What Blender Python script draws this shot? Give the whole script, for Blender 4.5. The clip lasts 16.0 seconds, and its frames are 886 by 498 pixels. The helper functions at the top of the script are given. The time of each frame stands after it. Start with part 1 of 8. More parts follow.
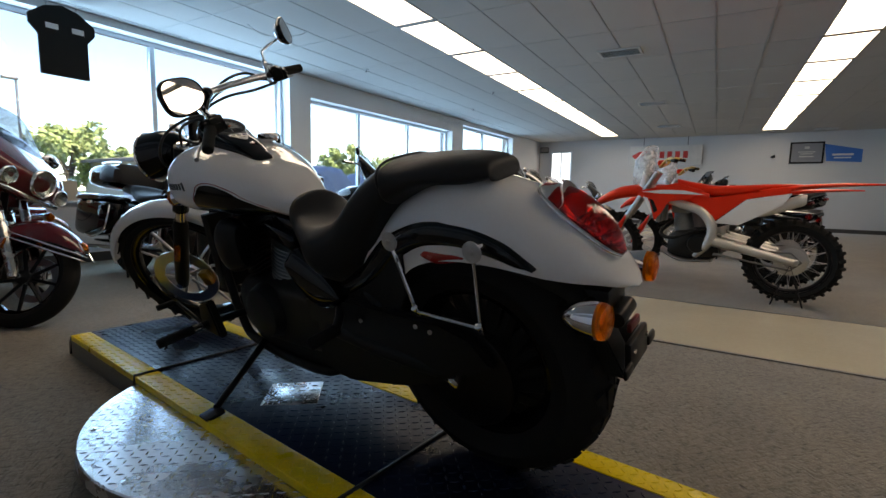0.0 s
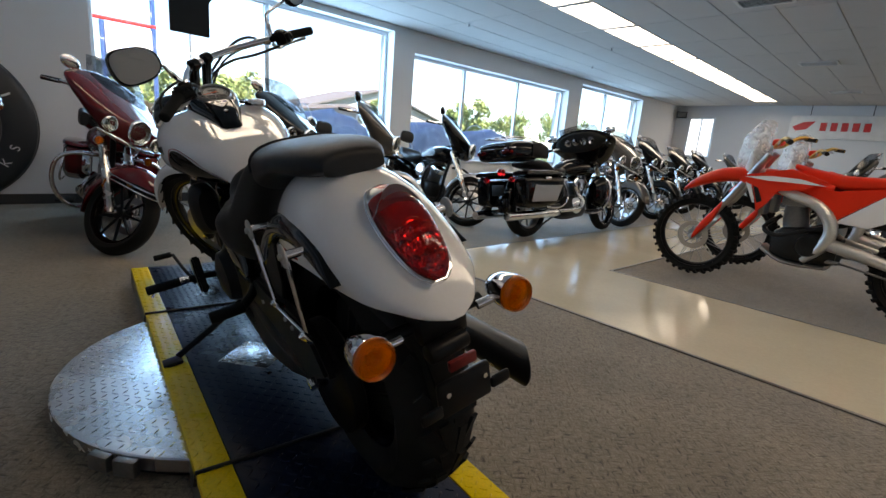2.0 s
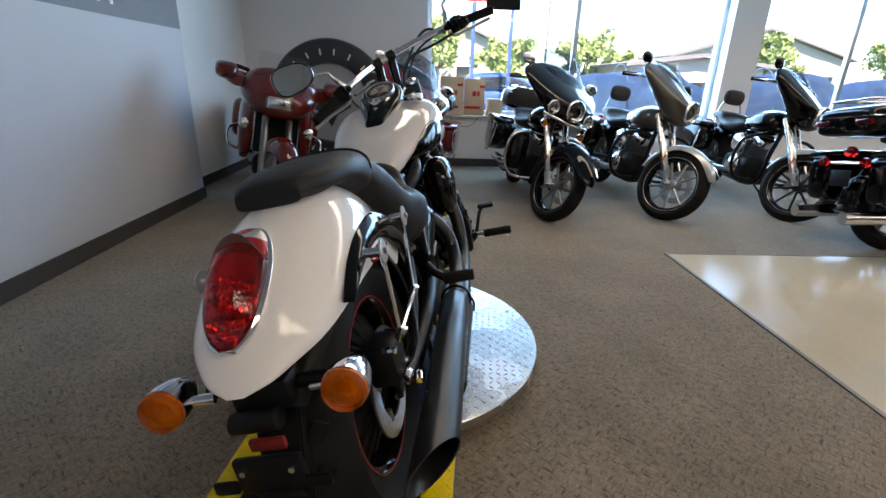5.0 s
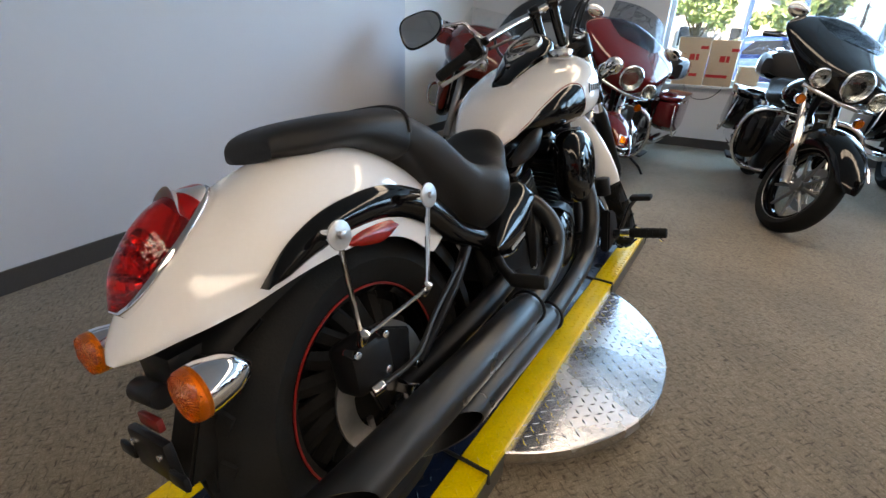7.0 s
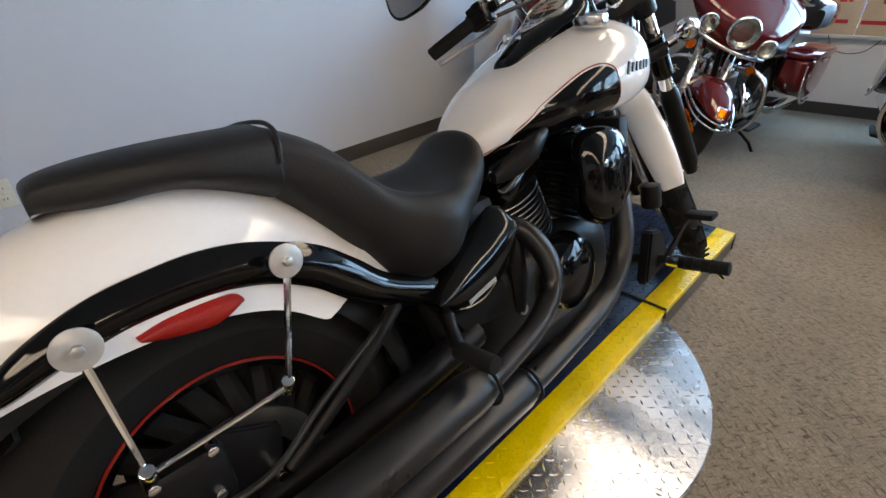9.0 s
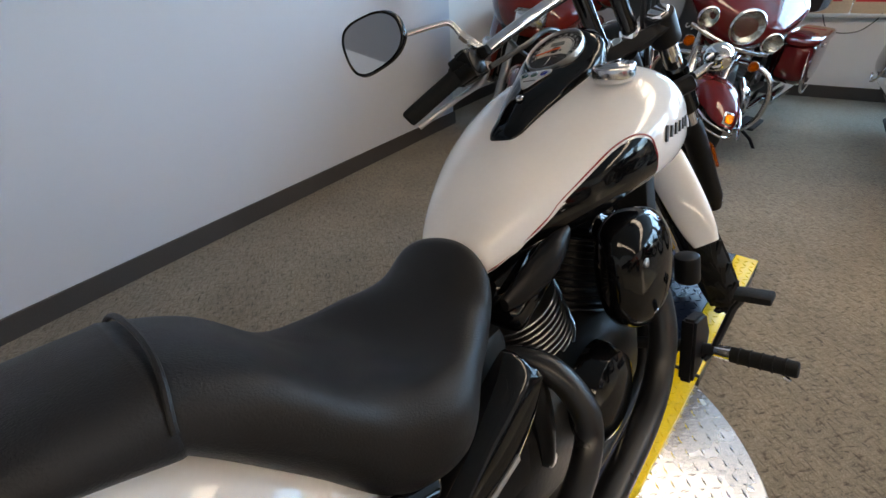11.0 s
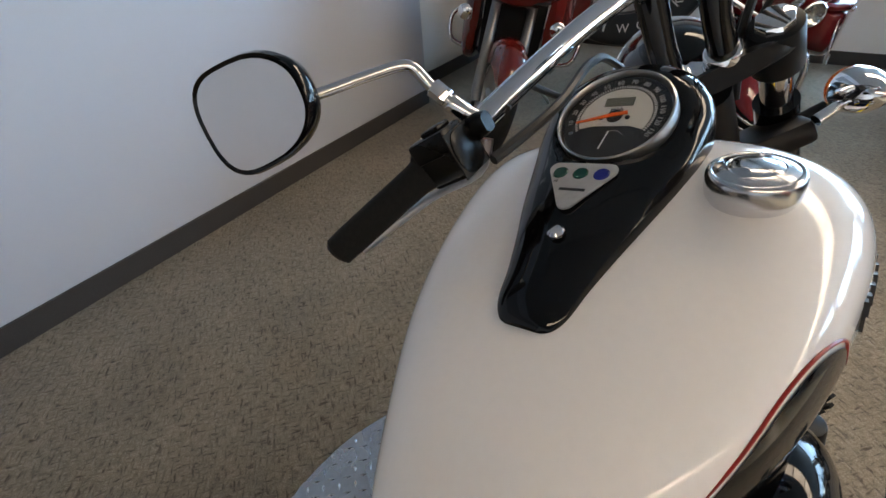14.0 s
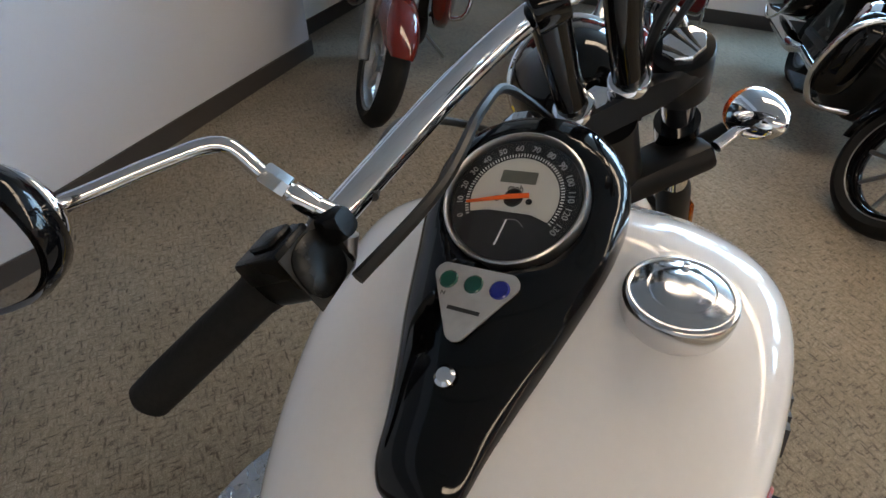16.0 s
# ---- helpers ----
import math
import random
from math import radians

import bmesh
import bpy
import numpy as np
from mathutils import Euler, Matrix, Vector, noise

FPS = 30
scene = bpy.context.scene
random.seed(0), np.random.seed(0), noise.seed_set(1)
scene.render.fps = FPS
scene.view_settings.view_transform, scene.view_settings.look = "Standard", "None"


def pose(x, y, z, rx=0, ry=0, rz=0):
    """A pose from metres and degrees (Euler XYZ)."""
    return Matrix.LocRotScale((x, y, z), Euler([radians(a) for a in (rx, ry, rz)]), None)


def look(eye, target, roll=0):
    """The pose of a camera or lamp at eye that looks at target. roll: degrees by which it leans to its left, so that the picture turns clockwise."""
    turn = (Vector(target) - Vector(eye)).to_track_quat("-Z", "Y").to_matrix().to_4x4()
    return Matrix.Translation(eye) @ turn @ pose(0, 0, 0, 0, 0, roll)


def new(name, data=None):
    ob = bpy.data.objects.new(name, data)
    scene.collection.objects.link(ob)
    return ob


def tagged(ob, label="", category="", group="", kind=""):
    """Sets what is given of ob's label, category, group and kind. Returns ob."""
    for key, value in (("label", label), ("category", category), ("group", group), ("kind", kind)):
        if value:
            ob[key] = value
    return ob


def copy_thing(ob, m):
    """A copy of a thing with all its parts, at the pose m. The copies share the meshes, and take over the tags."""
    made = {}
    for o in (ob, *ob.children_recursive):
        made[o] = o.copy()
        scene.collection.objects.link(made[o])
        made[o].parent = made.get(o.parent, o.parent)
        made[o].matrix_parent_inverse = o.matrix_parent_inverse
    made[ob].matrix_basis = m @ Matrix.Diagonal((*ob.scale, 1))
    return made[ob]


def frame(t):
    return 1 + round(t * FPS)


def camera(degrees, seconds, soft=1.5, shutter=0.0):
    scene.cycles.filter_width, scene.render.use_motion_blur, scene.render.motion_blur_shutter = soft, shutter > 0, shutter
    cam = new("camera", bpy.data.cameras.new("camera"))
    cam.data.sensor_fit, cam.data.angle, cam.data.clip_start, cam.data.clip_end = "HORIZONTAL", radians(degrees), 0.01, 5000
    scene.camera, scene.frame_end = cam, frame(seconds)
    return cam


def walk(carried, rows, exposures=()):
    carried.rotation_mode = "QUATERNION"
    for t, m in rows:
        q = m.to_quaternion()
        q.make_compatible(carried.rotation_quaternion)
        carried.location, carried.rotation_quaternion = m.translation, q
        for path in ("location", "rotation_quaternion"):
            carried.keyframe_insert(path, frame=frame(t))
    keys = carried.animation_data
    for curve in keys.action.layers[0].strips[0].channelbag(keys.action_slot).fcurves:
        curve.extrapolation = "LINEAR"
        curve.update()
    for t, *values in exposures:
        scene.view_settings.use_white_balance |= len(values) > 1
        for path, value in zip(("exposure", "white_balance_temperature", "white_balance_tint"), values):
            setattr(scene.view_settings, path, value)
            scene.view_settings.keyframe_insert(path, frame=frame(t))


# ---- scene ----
cam = camera(87.0, 16.0)
PATH = [
    (0, (0.472, 0.566, 0.819), (-0.576, 2.253, 0.58), 1.2),
    (0.5, (0.579, 0.668, 0.826), (-0.487, 2.334, 0.533), 1.6),
    (1, (0.688, 0.778, 0.845), (-0.45, 2.387, 0.503), 2.9),
    (1.5, (0.776, 0.895, 0.883), (-0.472, 2.411, 0.501), 3.8),
    (2, (0.819, 1.02, 0.923), (-0.599, 2.359, 0.483), 4.7),
    (2.5, (0.864, 1.145, 0.991), (-0.713, 2.269, 0.49), 6.0),
    (3, (0.897, 1.27, 1.032), (-0.791, 2.17, 0.447), 4.9),
    (3.5, (0.96, 1.423, 1.065), (-0.804, 2.11, 0.42), 3.3),
    (4, (0.964, 1.552, 1.074), (-0.852, 2.054, 0.402), 1.7),
    (4.5, (0.918, 1.69, 1.063), (-0.936, 2.003, 0.383), 1.0),
    (5, (0.879, 1.8, 1.083), (-1.0, 1.861, 0.401), 1.5),
    (7.3, (0.517, 2.152, 1.054), (-1.056, 1.271, 0.188), 2.1),
    (7.5, (0.48, 2.166, 1.054), (-1.054, 1.24, 0.165), 2.2),
    (8, (0.358, 2.193, 1.056), (-1.106, 1.18, 0.146), 1.4),
    (8.5, (0.223, 2.218, 1.077), (-1.177, 1.155, 0.125), 0.8),
    (9, (0.125, 2.217, 1.099), (-1.22, 1.125, 0.099), -0.7),
    (9.5, (0.043, 2.185, 1.114), (-1.288, 1.091, 0.097), -2.6),
    (10, (-0.027, 2.117, 1.152), (-1.361, 1.044, 0.118), -2.7),
    (12.3, (-0.3, 1.906, 1.218), (-1.672, 0.934, 0.135), -4.6),
    (12.5, (-0.327, 1.897, 1.22), (-1.669, 0.911, 0.113), -4.8),
    (13, (-0.426, 1.83, 1.217), (-1.759, 0.859, 0.086), -4.4),
    (13.5, (-0.525, 1.769, 1.223), (-1.847, 0.821, 0.059), -4.3),
    (14, (-0.598, 1.702, 1.224), (-1.913, 0.798, 0.018), -4.0),
    (14.5, (-0.641, 1.683, 1.228), (-1.988, 0.875, -0.011), -2.2),
    (15, (-0.692, 1.675, 1.236), (-2.066, 0.996, -0.049), -0.1),
    (15.5, (-0.734, 1.66, 1.246), (-2.099, 1.065, -0.089), 0.7),
    (16, (-0.776, 1.645, 1.263), (-2.133, 1.166, -0.126), 2.6),
]
EXPOSURES = [(0.0, 1.86, 8350, 17), (2.5, 2.20, 8100, 17), (5.0, 2.47, 7900, 17), (7.5, 2.83, 8300, 18), (10.0, 2.87, 8250, 18), (16.0, 2.90, 8350, 18)]
walk(cam, [(t, look(eye, target, roll)) for t, eye, target, roll in PATH], EXPOSURES)

# ---------------------------------------------------------------- light
world = bpy.data.worlds.new("world")
scene.world = world
world.use_nodes = True
wn, wl = world.node_tree.nodes, world.node_tree.links
sky = wn.new("ShaderNodeTexSky")
sky.sky_type, sky.sun_disc = "NISHITA", False
sky.sun_elevation, sky.sun_rotation = radians(52), radians(100)
sky.dust_density, sky.ozone_density = 0.0, 6.0
wn["Background"].inputs[1].default_value = 0.15
tint = wn.new("ShaderNodeVectorMath")
tint.operation = "MULTIPLY"
tint.inputs[1].default_value = (0.74, 0.90, 1.0)  # deep blue summer sky
wl.new(sky.outputs[0], tint.inputs[0])
wl.new(tint.outputs[0], wn["Background"].inputs[0])
sun = new("sun", bpy.data.lights.new("sun", "SUN"))
sun.data.energy, sun.data.angle, sun.data.color = 5.0, radians(0.6), (1.0, 0.95, 0.88)
sun.matrix_world = look((20, 3, 26), (0, 0, 0))


def window_lamp(y0, y1, z0, z1, power):
    """Skylight in the opening of a window."""
    lamp = new("window_light", bpy.data.lights.new("window_light", "AREA"))
    lamp.data.shape, lamp.data.size, lamp.data.size_y = "RECTANGLE", y1 - y0, z1 - z0
    lamp.data.energy, lamp.data.color = power, (0.28, 0.60, 1.0)
    lamp.matrix_world = look((-5.72, (y0 + y1) / 2, (z0 + z1) / 2), (0, (y0 + y1) / 2, (z0 + z1) / 2 - 1.0))
    return lamp


window_lamp(1.75, 5.5, 0.7, 2.5, 44)
window_lamp(5.95, 10.3, 0.7, 2.25, 30)
window_lamp(10.85, 13.9, 0.7, 2.45, 20)


# ---------------------------------------------------------------- materials
def nodes_of(name):
    m = bpy.data.materials.new(name)
    m.use_nodes = True
    return m, m.node_tree.nodes, m.node_tree.links, m.node_tree.nodes["Principled BSDF"]


def mat(name, colour, rough=0.5, metal=0.0, vary=0.12, scale=8.0, fine=120.0, bump=0.0, coat=0.0, rough_vary=0.1, flake=0.0, spec=0.5):
    """A surface with broad and fine variation of colour, gloss and relief (scale and fine: patches a metre)."""
    m, n, l, b = nodes_of(name)
    b.inputs["Metallic"].default_value = metal
    b.inputs["Coat Weight"].default_value = coat
    b.inputs["Coat Roughness"].default_value = 0.05
    b.inputs["Specular IOR Level"].default_value = 0.06 if coat >= 1.0 else spec
    tc = n.new("ShaderNodeTexCoord")
    big, small = n.new("ShaderNodeTexNoise"), n.new("ShaderNodeTexNoise")
    big.inputs["Scale"].default_value, big.inputs["Detail"].default_value = scale, 4
    small.inputs["Scale"].default_value, small.inputs["Detail"].default_value = fine, 3
    for t in (big, small):
        l.new(tc.outputs["Object"], t.inputs["Vector"])
    add = n.new("ShaderNodeMath")
    add.operation = "ADD"
    l.new(big.outputs[0], add.inputs[0])
    l.new(small.outputs[0], add.inputs[1])
    rng = n.new("ShaderNodeMapRange")
    rng.inputs["From Min"].default_value, rng.inputs["From Max"].default_value = 0.6, 1.4
    rng.inputs["To Min"].default_value, rng.inputs["To Max"].default_value = 1 - vary, 1 + vary
    l.new(add.outputs[0], rng.inputs["Value"])
    mul = n.new("ShaderNodeVectorMath")
    mul.operation = "SCALE"
    mul.inputs[0].default_value = colour
    l.new(rng.outputs[0], mul.inputs["Scale"])
    l.new(mul.outputs[0], b.inputs["Base Color"])
    rr = n.new("ShaderNodeMapRange")
    rr.inputs["From Min"].default_value, rr.inputs["From Max"].default_value = 0.3, 0.7
    rr.inputs["To Min"].default_value = max(0.02, rough * (1 - rough_vary))
    rr.inputs["To Max"].default_value = min(1.0, rough * (1 + rough_vary) + 0.01)
    l.new(big.outputs[0], rr.inputs["Value"])
    l.new(rr.outputs[0], b.inputs["Roughness"])
    if bump:
        bp = n.new("ShaderNodeBump")
        bp.inputs["Strength"].default_value, bp.inputs["Distance"].default_value = bump, 0.002
        l.new(small.outputs[0], bp.inputs["Height"])
        l.new(bp.outputs[0], b.inputs["Normal"])
    return m


def lamp_mat(name, colour, strength):
    m, n, l, b = nodes_of(name)
    b.inputs["Base Color"].default_value = (*colour, 1)
    b.inputs["Roughness"].default_value = 0.5
    tc, ns, rg = n.new("ShaderNodeTexCoord"), n.new("ShaderNodeTexNoise"), n.new("ShaderNodeMapRange")
    ns.inputs["Scale"].default_value = 1.2
    l.new(tc.outputs["Object"], ns.inputs["Vector"])
    rg.inputs["To Min"].default_value, rg.inputs["To Max"].default_value = strength * 0.7, strength * 1.2
    rg.inputs["From Min"].default_value, rg.inputs["From Max"].default_value = 0.3, 0.7
    l.new(ns.outputs[0], rg.inputs["Value"])
    b.inputs["Emission Color"].default_value = (*colour, 1)
    l.new(rg.outputs[0], b.inputs["Emission Strength"])
    return m


def lens_mat(name, colour, rough=0.08, trans=0.55, bump=0.22, coat=0.25, cells=160):
    """Coloured clear plastic with a moulded inner pattern."""
    m, n, l, b = nodes_of(name)
    b.inputs["Base Color"].default_value = (*colour, 1)
    b.inputs["Roughness"].default_value = rough
    b.inputs["Transmission Weight"].default_value = trans
    b.inputs["IOR"].default_value = 1.45
    b.inputs["Specular IOR Level"].default_value = 0.35
    b.inputs["Coat Weight"].default_value = coat
    tc, vo, bp = n.new("ShaderNodeTexCoord"), n.new("ShaderNodeTexVoronoi"), n.new("ShaderNodeBump")
    vo.inputs["Scale"].default_value = cells
    bp.inputs["Strength"].default_value, bp.inputs["Distance"].default_value = bump, 0.002
    l.new(tc.outputs["Object"], vo.inputs["Vector"])
    l.new(vo.outputs[0], bp.inputs["Height"])
    l.new(bp.outputs[0], b.inputs["Normal"])
    return m


def carpet_mat():
    m, n, l, b = nodes_of("carpet")
    tc, turn = n.new("ShaderNodeTexCoord"), n.new("ShaderNodeMapping")
    turn.inputs["Rotation"].default_value = (0, 0, radians(-47))
    l.new(tc.outputs["Object"], turn.inputs["Vector"])
    yarn = []
    for sx, sy in ((30, 105), (110, 34)):
        # yarns along one direction, broken up into dashes
        mp, st = n.new("ShaderNodeMapping"), n.new("ShaderNodeTexNoise")
        mp.inputs["Scale"].default_value = (sx, sy, 1)
        l.new(turn.outputs[0], mp.inputs["Vector"])
        st.inputs["Scale"].default_value, st.inputs["Detail"].default_value, st.inputs["Distortion"].default_value = 1.0, 2.5, 0.5
        l.new(mp.outputs[0], st.inputs["Vector"])
        yarn.append(st)
    weave = n.new("ShaderNodeMath")
    weave.operation = "MINIMUM"
    l.new(yarn[0].outputs[0], weave.inputs[0])
    l.new(yarn[1].outputs[0], weave.inputs[1])
    fi, bg = n.new("ShaderNodeTexNoise"), n.new("ShaderNodeTexNoise")
    fi.inputs["Scale"].default_value, fi.inputs["Detail"].default_value = 260, 2
    bg.inputs["Scale"].default_value, bg.inputs["Detail"].default_value = 3.0, 3
    l.new(tc.outputs["Object"], fi.inputs["Vector"])
    l.new(tc.outputs["Object"], bg.inputs["Vector"])
    ramp = n.new("ShaderNodeValToRGB")
    e = ramp.color_ramp.elements
    e[0].position, e[0].color = 0.27, (0.075, 0.057, 0.039, 1)
    e[1].position, e[1].color = 0.42, (0.195, 0.157, 0.112, 1)
    x = e.new(0.60)
    x.color = (0.262, 0.216, 0.160, 1)
    l.new(weave.outputs[0], ramp.inputs[0])
    r1, r2 = n.new("ShaderNodeMapRange"), n.new("ShaderNodeMapRange")
    r1.inputs["From Min"].default_value, r1.inputs["From Max"].default_value = 0.3, 0.7
    r1.inputs["To Min"].default_value, r1.inputs["To Max"].default_value = 0.72, 1.25
    r2.inputs["From Min"].default_value, r2.inputs["From Max"].default_value = 0.3, 0.7
    r2.inputs["To Min"].default_value, r2.inputs["To Max"].default_value = 0.85, 1.12
    l.new(fi.outputs[0], r1.inputs["Value"])
    l.new(bg.outputs[0], r2.inputs["Value"])
    k = n.new("ShaderNodeMath")
    k.operation = "MULTIPLY"
    l.new(r1.outputs[0], k.inputs[0])
    l.new(r2.outputs[0], k.inputs[1])
    sc = n.new("ShaderNodeVectorMath")
    sc.operation = "SCALE"
    l.new(ramp.outputs[0], sc.inputs[0])
    l.new(k.outputs[0], sc.inputs["Scale"])
    l.new(sc.outputs[0], b.inputs["Base Color"])
    b.inputs["Roughness"].default_value = 0.95
    b.inputs["Specular IOR Level"].default_value = 0.15
    b.inputs["Sheen Weight"].default_value, b.inputs["Sheen Roughness"].default_value = 0.35, 0.45
    bp = n.new("ShaderNodeBump")
    bp.inputs["Strength"].default_value, bp.inputs["Distance"].default_value = 0.8, 0.004
    l.new(weave.outputs[0], bp.inputs["Height"])
    l.new(bp.outputs[0], b.inputs["Normal"])
    return m


def leaf_mat(name, colour):
    m, n, l, b = nodes_of(name)
    g = n.new("ShaderNodeNewGeometry")
    rg = n.new("ShaderNodeMapRange")
    rg.inputs["To Min"].default_value, rg.inputs["To Max"].default_value = 0.6, 1.5
    l.new(g.outputs["Random Per Island"], rg.inputs["Value"])
    sc = n.new("ShaderNodeVectorMath")
    sc.operation = "SCALE"
    sc.inputs[0].default_value = colour
    l.new(rg.outputs[0], sc.inputs["Scale"])
    l.new(sc.outputs[0], b.inputs["Base Color"])
    b.inputs["Roughness"].default_value = 0.6
    return m


def film_mat(name):
    """Crumpled milky plastic film that lets most light through."""
    m = bpy.data.materials.new(name)
    m.use_nodes = True
    n, l = m.node_tree.nodes, m.node_tree.links
    b = n["Principled BSDF"]
    b.inputs["Base Color"].default_value = (0.82, 0.84, 0.86, 1)
    b.inputs["Roughness"].default_value = 0.25
    tr, mx = n.new("ShaderNodeBsdfTransparent"), n.new("ShaderNodeMixShader")
    tc, ns, rg, bp = n.new("ShaderNodeTexCoord"), n.new("ShaderNodeTexNoise"), n.new("ShaderNodeMapRange"), n.new("ShaderNodeBump")
    ns.inputs["Scale"].default_value, ns.inputs["Detail"].default_value, ns.inputs["Distortion"].default_value = 16, 4, 1.5
    rg.inputs["From Min"].default_value, rg.inputs["From Max"].default_value = 0.35, 0.7
    rg.inputs["To Min"].default_value, rg.inputs["To Max"].default_value = 0.22, 0.6
    bp.inputs["Strength"].default_value, bp.inputs["Distance"].default_value = 0.6, 0.01
    l.new(tc.outputs["Object"], ns.inputs["Vector"])
    l.new(ns.outputs[0], rg.inputs["Value"])
    l.new(ns.outputs[0], bp.inputs["Height"])
    l.new(bp.outputs[0], b.inputs["Normal"])
    l.new(rg.outputs[0], mx.inputs[0])
    l.new(tr.outputs[0], mx.inputs[1])
    l.new(b.outputs[0], mx.inputs[2])
    l.new(mx.outputs[0], n["Material Output"].inputs[0])
    return m


def glass_mat(name, tint=(1, 1, 1), gloss=0.07):
    m = bpy.data.materials.new(name)
    m.use_nodes = True
    n, l = m.node_tree.nodes, m.node_tree.links
    n.remove(n["Principled BSDF"])
    tr, gl, mx = n.new("ShaderNodeBsdfTransparent"), n.new("ShaderNodeBsdfGlossy"), n.new("ShaderNodeMixShader")
    tr.inputs[0].default_value = (*tint, 1)
    gl.inputs["Roughness"].default_value = 0.03
    mx.inputs[0].default_value = gloss
    l.new(tr.outputs[0], mx.inputs[1])
    l.new(gl.outputs[0], mx.inputs[2])
    l.new(mx.outputs[0], n["Material Output"].inputs[0])
    return m


